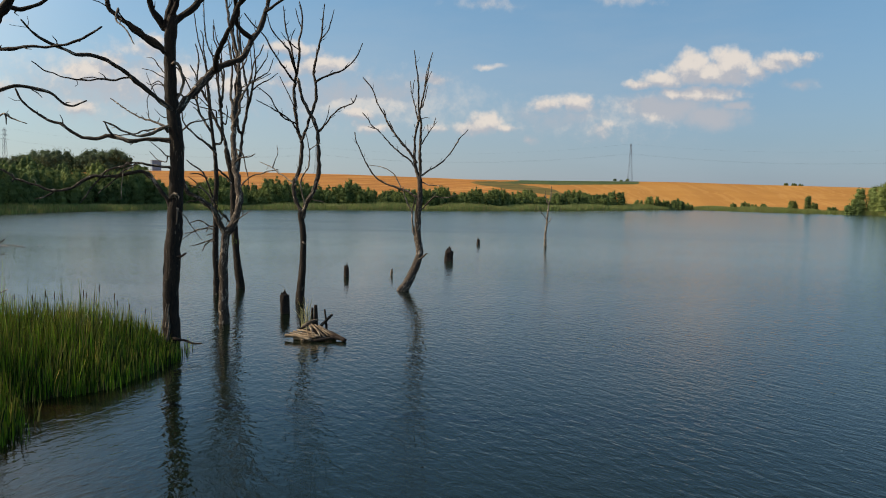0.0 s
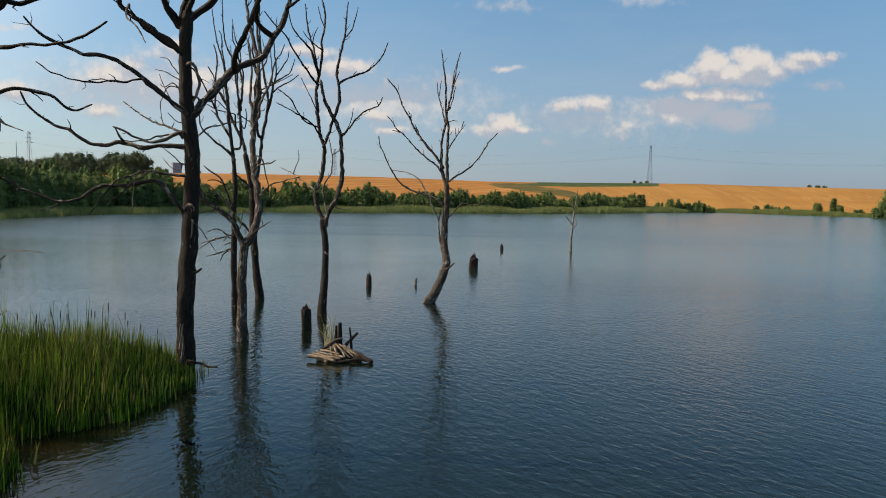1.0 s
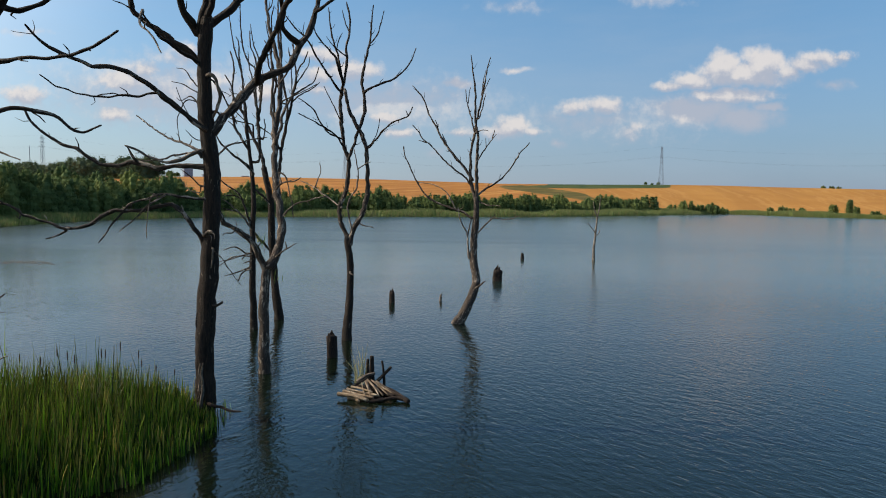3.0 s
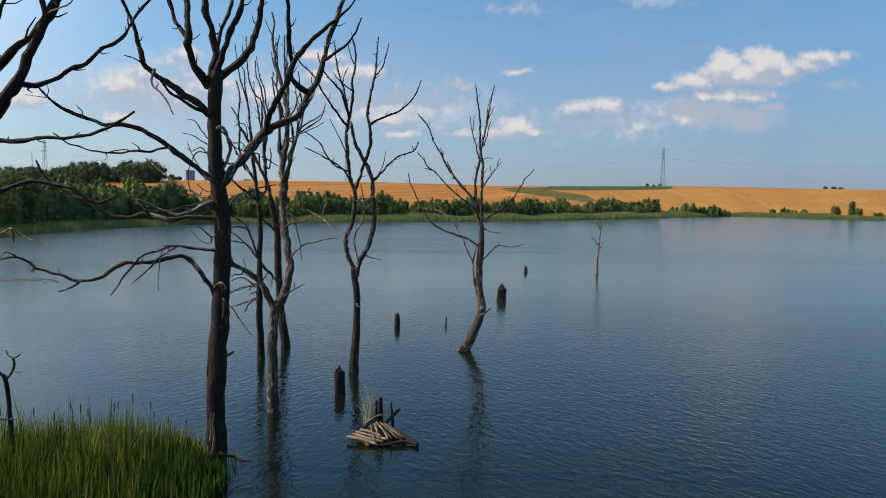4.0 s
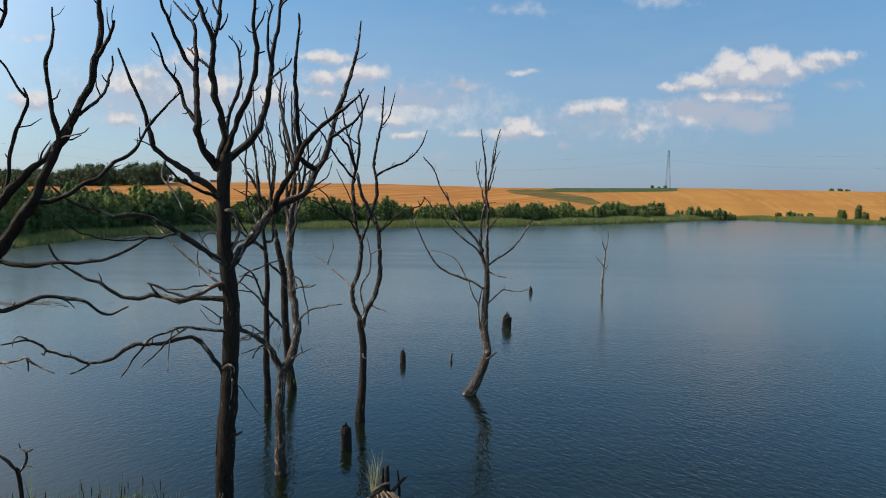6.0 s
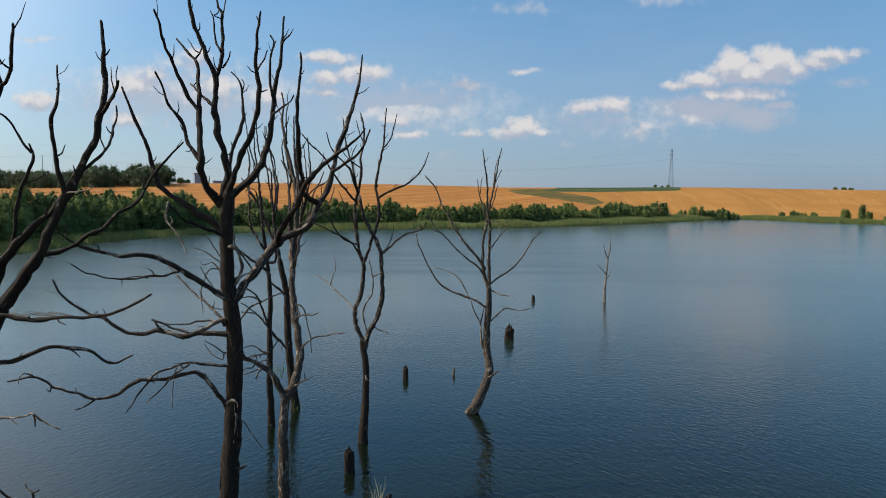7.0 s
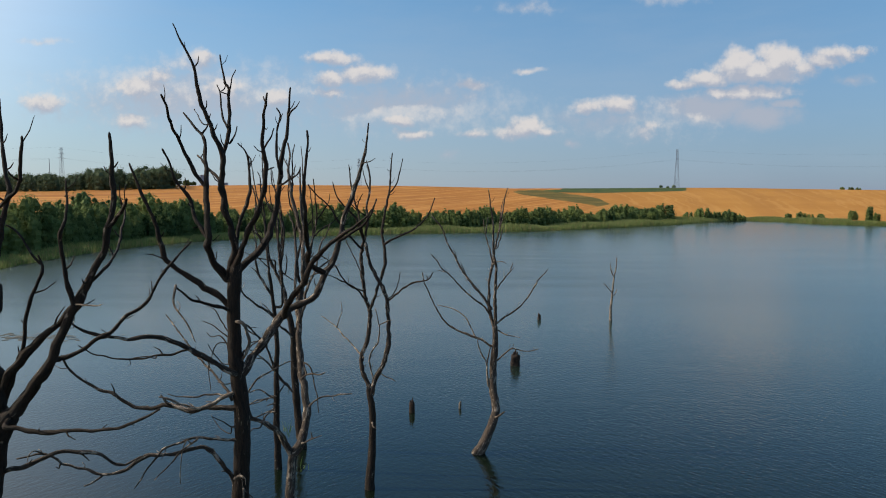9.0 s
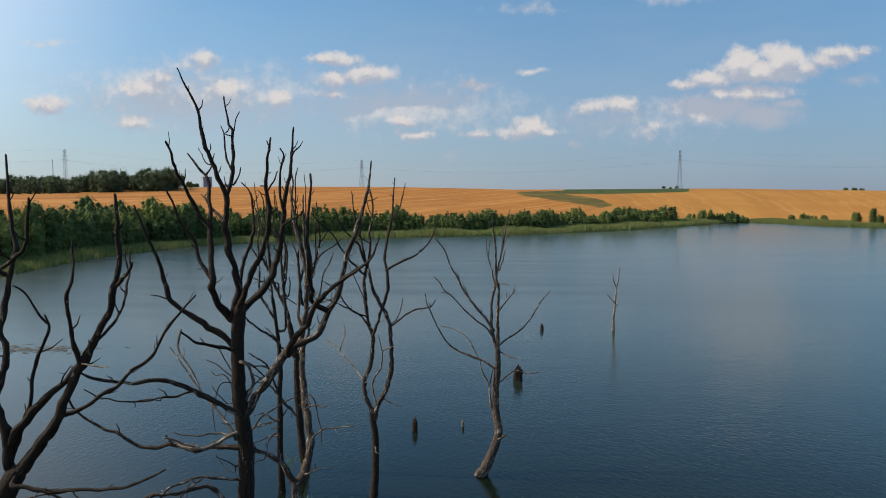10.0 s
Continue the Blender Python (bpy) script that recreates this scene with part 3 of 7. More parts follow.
def clump_cloud(dice, lumps, count, size):
    """Leaf clumps on the skins of round lumps, with a few rough cores inside."""
    verts, faces = [], []
    total = sum(l[3] ** 2 for l in lumps)
    for cx, cy, cz, r in lumps:
        for _ in range(int(count * r * r / total)):
            way = Vector((dice.gauss(0, 1), dice.gauss(0, 1), dice.gauss(0.15, 1))).normalized()
            at = Vector((cx, cy, cz)) + Vector((way.x, way.y, way.z * 0.95)) * r * dice.uniform(0.55, 1.3)
            if at.z < 0.1:
                continue
            face = (way + Vector((dice.gauss(0, 0.5), dice.gauss(0, 0.5), dice.gauss(0.2, 0.5)))).normalized()
            a = Vector((dice.gauss(0, 0.6), dice.gauss(0, 0.6), 1.0))
            a = (a - face * a.dot(face)).normalized()
            b = face.cross(a)
            s = size * dice.uniform(0.5, 1.25)
            k = len(verts)
            verts += [at - a * s * 0.7, at + b * s * 0.24 + face * s * 0.10, at + a * s * 0.9, at - b * s * 0.24 + face * s * 0.08]
            faces += [(k, k + 1, k + 2), (k, k + 2, k + 3)]
        k = len(verts)
        for z, w in ((-0.7, 0.35), (0.0, 0.62), (0.55, 0.35)):
            verts += [Vector((cx + math.cos(t) * r * w, cy + math.sin(t) * r * w, max(0.05, cz + z * r * 0.8))) for t in (0, 1.26, 2.51, 3.77, 5.03)]
        for q in (0, 5):
            faces += [(k + q + a, k + q + (a + 1) % 5, k + q + 5 + (a + 1) % 5, k + q + 5 + a) for a in range(5)]
        faces.append(tuple(k + 10 + a for a in range(5)))
    return verts, faces

# ---- dead trees ----

front_tree = dead_tree((-5.11, 13.18, 0), "tall barkless dead tree with long crooked limbs beside reeds")
stem = limb(front_tree, 'trunk', [(-5.12, 13.18, -0.50), (-5.11, 13.22, 0.31), (-5.10, 13.26, 1.15), (-5.08, 13.29, 2.11), (-5.04, 13.32, 2.86), (-5.01, 13.35, 3.60), (-4.99, 13.38, 4.24), (-5.00, 13.40, 4.77), (-5.07, 13.42, 5.29), (-5.12, 13.44, 5.82), (-5.13, 13.46, 6.35), (-5.12, 13.48, 6.87), (-5.09, 13.49, 7.24), (-5.08, 13.50, 7.36)], 0.190, 0.114)
fork = limb(front_tree, 'limb', [(-5.11, 13.49, 7.09), (-5.27, 13.50, 7.10), (-5.34, 13.40, 7.27), (-5.44, 13.26, 7.48), (-5.44, 13.08, 7.73), (-5.38, 13.01, 7.93), (-5.44, 13.13, 8.32), (-5.50, 13.24, 8.72), (-5.53, 13.34, 9.03), (-5.62, 13.49, 9.40), (-5.68, 13.63, 9.77), (-5.90, 13.73, 9.98), (-6.17, 13.86, 10.26)], 0.071, 0.014)
limb(front_tree, 'branch', [(-5.43, 13.07, 7.76), (-5.46, 13.20, 7.87), (-5.66, 13.29, 8.08), (-5.82, 13.38, 8.28), (-5.90, 13.46, 8.56), (-6.04, 13.40, 8.79), (-6.14, 13.37, 8.95), (-6.21, 13.31, 9.25), (-6.31, 13.25, 9.51)], 0.047, 0.016, under=fork)
limb(front_tree, 'branch', [(-5.51, 13.27, 8.81), (-5.67, 13.32, 8.97), (-5.76, 13.26, 9.15), (-5.84, 13.11, 9.45), (-5.86, 12.86, 9.72), (-5.87, 12.63, 9.96), (-5.84, 12.42, 10.17), (-5.84, 12.25, 10.33)], 0.043, 0.015, under=fork)
limb(front_tree, 'twig', [(-5.74, 13.66, 9.83), (-5.68, 13.83, 10.03), (-5.77, 14.18, 10.28)], 0.018, 0.009, under=fork)
limb(front_tree, 'twig', [(-5.82, 14.11, 10.06), (-5.90, 14.10, 10.08), (-6.08, 14.34, 10.27), (-6.24, 14.55, 10.43)], 0.013, 0.007, under=fork)
fork = limb(front_tree, 'limb', [(-5.22, 13.50, 7.10), (-5.21, 13.50, 7.18), (-5.07, 13.46, 7.70), (-5.14, 13.44, 8.08), (-5.24, 13.41, 8.45), (-5.27, 13.38, 8.88), (-5.24, 13.35, 9.20), (-5.24, 13.33, 9.46), (-5.35, 13.31, 9.74), (-5.46, 13.29, 10.06), (-5.57, 13.26, 10.38), (-5.65, 13.24, 10.69), (-5.68, 13.21, 10.99), (-5.75, 13.20, 11.17), (-5.82, 13.19, 11.32), (-5.92, 13.17, 11.50), (-5.97, 13.16, 11.65), (-6.01, 13.15, 11.74)], 0.076, 0.010)
limb(front_tree, 'branch', [(-5.25, 13.36, 9.16), (-5.27, 13.42, 9.17), (-5.24, 13.46, 9.46), (-5.18, 13.51, 9.74), (-5.17, 13.55, 10.04), (-5.19, 13.61, 10.39), (-5.19, 13.65, 10.68), (-5.26, 13.67, 10.77), (-5.31, 13.70, 10.96), (-5.36, 13.72, 11.12), (-5.39, 13.75, 11.32)], 0.042, 0.013, under=fork)
limb(front_tree, 'twig', [(-5.17, 13.54, 9.92), (-5.19, 13.52, 9.94), (-5.30, 13.59, 10.10), (-5.37, 13.69, 10.35), (-5.42, 13.78, 10.60), (-5.50, 13.85, 10.78)], 0.025, 0.011, under=fork)
limb(front_tree, 'twig', [(-5.19, 13.63, 10.56), (-5.30, 13.52, 10.59), (-5.27, 13.63, 10.66), (-5.28, 13.75, 10.78)], 0.013, 0.009, under=fork)
limb(front_tree, 'twig', [(-5.19, 13.65, 10.65), (-5.13, 13.52, 10.67), (-5.12, 13.59, 10.87), (-5.06, 13.65, 11.02)], 0.017, 0.009, under=fork)
limb(front_tree, 'twig', [(-5.20, 13.50, 9.66), (-5.16, 13.52, 9.64), (-5.09, 13.59, 9.81), (-5.06, 13.65, 9.97)], 0.021, 0.009, under=fork)
limb(front_tree, 'branch', [(-5.27, 13.38, 8.88), (-5.32, 13.52, 8.90), (-5.54, 13.75, 9.09), (-5.75, 13.93, 9.21), (-5.91, 14.08, 9.34), (-6.08, 14.25, 9.48)], 0.034, 0.016, under=fork)
limb(front_tree, 'branch', [(-5.08, 13.46, 7.74), (-5.09, 13.52, 7.75), (-5.06, 13.72, 8.15), (-4.98, 13.88, 8.50), (-4.97, 14.06, 8.86), (-5.04, 14.23, 9.23), (-5.07, 14.28, 9.44), (-5.14, 14.27, 9.57), (-5.26, 14.25, 9.71)], 0.042, 0.012, under=fork)
limb(front_tree, 'twig', [(-4.76, 13.39, 9.18), (-4.71, 13.22, 9.17), (-4.70, 13.29, 9.30), (-4.75, 13.35, 9.40)], 0.016, 0.008, under=fork)
fork = limb(front_tree, 'limb', [(-5.10, 13.49, 7.13), (-5.14, 13.50, 7.14), (-5.06, 13.45, 7.36), (-4.90, 13.38, 7.71), (-4.72, 13.30, 8.06), (-4.58, 13.23, 8.34), (-4.46, 13.17, 8.63), (-4.36, 13.09, 8.98), (-4.33, 13.05, 9.15), (-4.36, 12.98, 9.43), (-4.35, 12.92, 9.72), (-4.29, 12.84, 10.06), (-4.25, 12.80, 10.22), (-4.20, 12.75, 10.43)], 0.063, 0.016)
limb(front_tree, 'twig', [(-4.36, 12.98, 9.43), (-4.41, 13.12, 9.46), (-4.28, 13.14, 9.70), (-4.21, 13.15, 9.87)], 0.020, 0.010, under=fork)
limb(front_tree, 'twig', [(-4.34, 13.06, 9.10), (-4.36, 13.10, 9.10), (-4.30, 13.16, 9.15), (-4.24, 13.21, 9.18)], 0.021, 0.010, under=fork)
limb(front_tree, 'twig', [(-4.24, 12.79, 10.25), (-4.22, 12.74, 10.22), (-4.32, 12.91, 10.40)], 0.016, 0.010, under=fork)
fork = limb(front_tree, 'limb', [(-5.10, 13.50, 7.17), (-5.00, 13.59, 7.33), (-4.83, 13.69, 7.49), (-4.65, 13.80, 7.69), (-4.54, 13.96, 8.00), (-4.48, 14.11, 8.37), (-4.42, 14.15, 8.73), (-4.40, 14.18, 9.06), (-4.37, 14.22, 9.43), (-4.30, 14.27, 9.80), (-4.27, 14.31, 10.21), (-4.25, 14.33, 10.43), (-4.23, 14.34, 10.72), (-4.22, 14.35, 10.80)], 0.071, 0.017)
limb(front_tree, 'branch', [(-4.40, 14.19, 9.11), (-4.39, 14.13, 9.15), (-4.44, 14.10, 9.48), (-4.44, 14.07, 9.81), (-4.38, 14.04, 10.07), (-4.34, 14.05, 10.24), (-4.41, 14.05, 10.36)], 0.033, 0.013, under=fork)
limb(front_tree, 'twig', [(-4.37, 14.04, 10.09), (-4.33, 13.92, 10.09), (-4.30, 14.05, 10.26)], 0.017, 0.008, under=fork)
limb(front_tree, 'branch', [(-4.41, 14.16, 8.87), (-4.37, 14.11, 8.88), (-4.18, 14.01, 8.99), (-4.01, 13.89, 9.07), (-3.91, 13.80, 9.18)], 0.025, 0.012, under=fork)
limb(front_tree, 'twig', [(-4.26, 14.32, 10.30), (-4.25, 14.27, 10.23), (-4.17, 14.23, 10.33), (-4.06, 14.19, 10.41), (-3.99, 14.15, 10.51)], 0.021, 0.008, under=fork)
fork = limb(front_tree, 'limb', [(-5.07, 13.42, 5.29), (-4.94, 13.43, 5.32), (-4.84, 13.59, 5.56), (-4.68, 13.75, 5.80), (-4.55, 13.90, 6.03), (-4.41, 14.03, 6.25), (-4.27, 14.12, 6.40), (-4.06, 14.17, 6.51), (-3.83, 14.22, 6.63), (-3.70, 14.28, 6.81), (-3.60, 14.38, 7.08), (-3.45, 14.46, 7.30), (-3.37, 14.57, 7.61), (-3.32, 14.69, 7.96), (-3.22, 14.74, 8.29), (-3.09, 14.76, 8.65), (-2.96, 14.79, 9.06), (-2.84, 14.81, 9.46), (-2.78, 14.83, 9.86), (-2.75, 14.85, 10.16)], 0.092, 0.015)
limb(front_tree, 'branch', [(-4.31, 14.09, 6.36), (-4.28, 13.89, 6.33), (-4.15, 13.62, 6.61), (-3.92, 13.34, 6.88), (-3.68, 13.07, 7.09), (-3.58, 13.01, 7.33), (-3.46, 12.96, 7.49), (-3.24, 12.88, 7.72), (-2.98, 12.80, 7.93), (-2.74, 12.73, 8.09), (-2.50, 12.65, 8.25), (-2.37, 12.60, 8.41)], 0.070, 0.012, under=fork)
limb(front_tree, 'branch', [(-3.58, 14.39, 7.11), (-3.84, 14.12, 7.35), (-3.76, 13.79, 7.64), (-3.73, 13.45, 7.95), (-3.65, 13.11, 8.26), (-3.64, 13.02, 8.60), (-3.62, 12.97, 8.94), (-3.61, 13.03, 9.24), (-3.59, 13.09, 9.55), (-3.61, 13.15, 9.82)], 0.050, 0.017, under=fork)
limb(front_tree, 'branch', [(-3.34, 14.64, 7.81), (-3.30, 14.51, 7.77), (-3.08, 14.46, 7.91), (-2.84, 14.43, 8.08), (-2.67, 14.38, 8.27), (-2.55, 14.50, 8.61)], 0.033, 0.013, under=fork)
limb(front_tree, 'twig', [(-2.87, 14.80, 9.35), (-2.80, 14.66, 9.35), (-2.65, 14.47, 9.37), (-2.54, 14.30, 9.41)], 0.013, 0.006, under=fork)
fork = limb(front_tree, 'limb', [(-5.13, 13.47, 6.61), (-5.22, 13.52, 6.58), (-5.42, 13.51, 6.78), (-5.69, 13.49, 6.94), (-6.00, 13.47, 7.16), (-6.26, 13.46, 7.34), (-6.43, 13.44, 7.51), (-6.49, 13.43, 7.81), (-6.56, 13.41, 8.13), (-6.71, 13.39, 8.51), (-6.86, 13.37, 8.86), (-6.99, 13.35, 9.26)], 0.067, 0.015)
limb(front_tree, 'twig', [(-6.36, 13.45, 7.44), (-6.39, 13.39, 7.49), (-6.51, 13.30, 7.55), (-6.66, 13.21, 7.59)], 0.021, 0.008, under=fork)
fork = limb(front_tree, 'limb', [(-5.13, 13.47, 6.50), (-5.17, 13.42, 6.51), (-5.32, 13.16, 6.62), (-5.44, 12.93, 6.71), (-5.55, 12.71, 6.80), (-5.63, 12.45, 6.96), (-5.68, 12.25, 7.10)], 0.042, 0.013)
limb(front_tree, 'twig', [(-5.68, 12.25, 7.10), (-5.64, 12.17, 7.13), (-5.61, 12.01, 6.95), (-5.52, 11.87, 6.79), (-5.35, 11.73, 6.69), (-5.26, 11.68, 6.59), (-5.16, 11.62, 6.45), (-5.07, 11.55, 6.31)], 0.022, 0.009, under=fork, mat=BARK_PALE)
limb(front_tree, 'twig', [(-5.42, 11.76, 6.74), (-5.40, 11.72, 6.78), (-5.43, 11.83, 6.84), (-5.52, 11.95, 6.90)], 0.011, 0.005, under=fork, mat=BARK_PALE)
fork = limb(front_tree, 'limb', [(-5.07, 13.42, 5.35), (-5.06, 13.30, 5.34), (-5.18, 13.21, 5.42), (-5.35, 13.07, 5.58), (-5.50, 12.91, 5.77), (-5.66, 12.78, 5.89), (-5.78, 12.66, 6.01), (-5.92, 12.55, 6.09), (-6.05, 12.43, 6.19), (-6.17, 12.34, 6.23), (-6.25, 12.27, 6.26), (-6.45, 12.12, 6.21), (-6.60, 11.99, 6.27), (-6.75, 11.86, 6.32), (-6.86, 11.73, 6.40), (-6.95, 11.62, 6.47), (-7.03, 11.51, 6.58), (-7.08, 11.40, 6.68)], 0.062, 0.014)
limb(front_tree, 'branch', [(-5.68, 12.76, 5.91), (-5.73, 12.80, 5.90), (-5.87, 12.75, 5.87), (-6.00, 12.71, 5.82), (-6.25, 12.63, 5.82), (-6.42, 12.57, 5.79), (-6.66, 12.49, 5.79), (-6.90, 12.40, 5.82), (-7.05, 12.35, 5.87), (-7.17, 12.30, 5.90), (-7.28, 12.25, 6.00), (-7.38, 12.20, 6.08)], 0.024, 0.009, under=fork)
limb(front_tree, 'twig', [(-6.23, 12.64, 5.82), (-6.19, 12.50, 5.81), (-6.33, 12.50, 5.84), (-6.47, 12.50, 5.83), (-6.59, 12.50, 5.80)], 0.015, 0.008, under=fork)
limb(front_tree, 'twig', [(-7.04, 11.48, 6.60), (-6.96, 11.40, 6.55), (-7.14, 11.40, 6.56), (-7.30, 11.40, 6.59)], 0.009, 0.003, under=fork)
fork = limb(front_tree, 'limb', [(-5.03, 13.41, 4.98), (-5.12, 13.30, 4.95), (-5.30, 13.24, 4.87), (-5.44, 13.20, 4.79), (-5.58, 13.15, 4.74), (-5.71, 13.11, 4.72), (-5.87, 13.06, 4.78), (-6.02, 13.01, 4.83), (-6.19, 12.95, 4.94), (-6.33, 12.90, 4.99)], 0.037, 0.016, mat=BARK_PALE)
limb(front_tree, 'branch', [(-5.20, 13.27, 4.92), (-5.21, 13.33, 4.96), (-5.63, 13.86, 5.10), (-6.04, 14.35, 5.22), (-6.50, 14.88, 5.36), (-6.97, 15.40, 5.58), (-7.21, 15.66, 5.69), (-7.72, 16.20, 5.95)], 0.025, 0.013, under=fork)
fork = limb(front_tree, 'limb', [(-5.00, 13.39, 4.66), (-5.01, 13.35, 4.65), (-5.25, 13.34, 4.66), (-5.56, 13.32, 4.68), (-5.88, 13.30, 4.62), (-6.20, 13.29, 4.69), (-6.41, 13.27, 4.73), (-6.72, 13.26, 4.66), (-6.98, 13.24, 4.69), (-7.16, 13.23, 4.79), (-7.39, 13.22, 4.95), (-7.60, 13.20, 5.01), (-7.75, 13.20, 5.09), (-7.93, 13.18, 5.21), (-8.10, 13.17, 5.36), (-8.21, 13.16, 5.49), (-8.29, 13.15, 5.68)], 0.054, 0.016)
limb(front_tree, 'twig', [(-6.26, 13.28, 4.70), (-6.30, 13.24, 4.73), (-6.35, 13.13, 4.87), (-6.38, 13.05, 4.99)], 0.033, 0.012, under=fork)
limb(front_tree, 'twig', [(-5.17, 13.28, 4.93), (-5.14, 13.30, 4.82), (-5.22, 13.33, 4.90), (-5.49, 13.41, 4.90), (-5.73, 13.48, 4.87), (-5.98, 13.55, 4.80), (-6.36, 13.65, 4.78), (-6.55, 13.70, 4.81)], 0.021, 0.009, under=fork)
fork = limb(front_tree, 'limb', [(-5.00, 13.37, 4.05), (-5.01, 13.30, 4.05), (-5.23, 13.26, 4.08), (-5.43, 13.22, 4.11), (-5.68, 13.18, 4.14), (-5.88, 13.14, 4.13), (-6.08, 13.11, 4.06), (-6.32, 13.06, 3.98), (-6.44, 13.03, 3.86), (-6.57, 12.99, 3.69), (-6.66, 12.96, 3.56), (-6.75, 12.93, 3.41), (-6.85, 12.90, 3.27)], 0.033, 0.010)
limb(front_tree, 'branch', [(-5.76, 13.17, 4.13), (-5.75, 13.10, 4.12), (-5.89, 13.05, 4.02), (-6.03, 12.99, 3.93), (-6.14, 12.93, 3.78), (-6.25, 12.88, 3.66), (-6.42, 12.80, 3.48)], 0.020, 0.010, under=fork)
limb(front_tree, 'twig', [(-5.84, 13.07, 4.06), (-5.89, 13.00, 4.16), (-5.95, 12.98, 4.02), (-5.99, 12.96, 3.81), (-5.99, 12.90, 3.37)], 0.014, 0.006, under=fork, mat=BARK_PALE)
fork = limb(front_tree, 'limb', [(-5.03, 13.33, 3.08), (-5.07, 13.30, 3.06), (-5.16, 13.26, 3.37), (-5.28, 13.23, 3.56), (-5.41, 13.21, 3.74), (-5.55, 13.18, 3.90), (-5.71, 13.16, 3.97), (-5.88, 13.13, 3.93), (-6.13, 13.10, 3.87), (-6.38, 13.07, 3.84), (-6.63, 13.03, 3.83), (-6.82, 13.01, 3.75), (-6.99, 12.98, 3.60), (-7.18, 12.95, 3.54), (-7.48, 12.91, 3.51), (-7.67, 12.88, 3.60), (-7.82, 12.86, 3.65), (-8.01, 12.83, 3.72), (-8.15, 12.81, 3.75), (-8.27, 12.79, 3.86), (-8.48, 12.76, 3.95), (-8.77, 12.72, 3.90), (-8.91, 12.70, 3.88)], 0.046, 0.014)
limb(front_tree, 'branch', [(-7.48, 12.91, 3.51), (-7.50, 13.00, 3.47), (-7.63, 12.88, 3.37), (-7.74, 12.80, 3.34)], 0.024, 0.012, under=fork)
limb(front_tree, 'twig', [(-8.18, 12.80, 3.75), (-8.16, 12.74, 3.69), (-8.19, 12.70, 3.74)], 0.016, 0.008, under=fork)
limb(front_tree, 'twig', [(-8.46, 12.76, 3.94), (-8.44, 12.70, 3.97), (-8.56, 12.66, 4.04), (-8.65, 12.62, 3.96), (-8.64, 12.60, 3.87)], 0.016, 0.008, under=fork)
limb(front_tree, 'splinter', [(-5.02, 13.35, 3.45), (-4.93, 13.05, 3.44), (-4.86, 12.99, 3.39), (-4.84, 12.90, 3.30)], 0.016, 0.004, mat=BARK_PALE)
limb(front_tree, 'splinter', [(-4.93, 13.04, 3.44), (-4.91, 13.05, 3.46), (-4.81, 12.98, 3.44), (-4.77, 12.90, 3.37)], 0.016, 0.004, mat=BARK_PALE)
limb(front_tree, 'burr', [(-4.94, 13.08, 3.45), (-5.02, 13.05, 3.43), (-4.92, 13.00, 3.50), (-4.83, 12.95, 3.48)], 0.041, 0.020, mat=BARK_PALE)
limb(front_tree, 'bark_strip', [(-5.13, 13.46, 6.29), (-4.95, 13.27, 6.32), (-4.88, 13.29, 6.25), (-4.83, 13.32, 6.10), (-4.82, 13.36, 5.92), (-4.87, 13.39, 5.74), (-4.96, 13.42, 5.60), (-5.03, 13.45, 5.48)], 0.036, 0.026, mat=BARK_PALE)
limb(front_tree, 'stub', [(-5.08, 13.29, 2.11), (-4.87, 13.20, 2.13), (-4.81, 13.18, 2.15), (-4.74, 13.15, 2.19)], 0.033, 0.025)
limb(front_tree, 'root', [(-5.11, 13.22, 0.31), (-4.87, 12.95, 0.33), (-4.68, 12.90, 0.30), (-4.52, 12.86, 0.26), (-4.30, 12.80, 0.27)], 0.036, 0.016, mat=ROT)
limb(front_tree, 'root', [(-5.11, 13.21, 0.15), (-5.18, 13.05, 0.12), (-5.17, 13.06, 0.29), (-5.14, 13.08, 0.51), (-5.10, 13.10, 0.75)], 0.053, 0.016, mat=ROT)
limb(front_tree, 'root', [(-5.18, 13.05, 0.12), (-5.21, 12.98, 0.08), (-5.19, 13.02, 0.22), (-5.14, 13.06, 0.39), (-5.10, 13.10, 0.54)], 0.036, 0.012, mat=ROT)
limb(front_tree, 'bark_strip', [(-5.16, 13.04, 0.32), (-5.06, 12.90, 0.32), (-5.04, 12.92, 0.64), (-5.05, 12.94, 0.95), (-5.03, 12.95, 1.10)], 0.036, 0.012, mat=BARK_PALE)
limb(front_tree, 'twig', [(-5.12, 13.45, 6.14), (-5.20, 13.40, 6.11), (-5.41, 13.56, 6.29), (-5.57, 13.69, 6.47), (-5.78, 13.80, 6.53)], 0.017, 0.006)
limb(front_tree, 'twig', [(-5.12, 13.45, 5.98), (-5.20, 13.40, 5.99), (-5.43, 13.51, 6.10), (-5.65, 13.62, 6.22), (-5.84, 13.70, 6.26)], 0.015, 0.006)
limb(front_tree, 'twig', [(-5.11, 13.44, 5.77), (-5.18, 13.40, 5.76), (-5.45, 13.63, 5.98), (-5.68, 13.79, 5.92), (-5.83, 13.90, 5.99)], 0.015, 0.007)
limb(front_tree, 'twig', [(-5.09, 13.43, 5.51), (-5.33, 13.40, 5.49), (-5.37, 13.19, 5.67), (-5.37, 12.95, 5.87), (-5.37, 12.80, 6.00)], 0.012, 0.006)
limb(front_tree, 'twig', [(-5.31, 13.52, 5.87), (-5.43, 13.40, 5.88), (-5.49, 13.26, 5.68), (-5.49, 13.11, 5.46), (-5.38, 12.90, 5.13)], 0.012, 0.006)
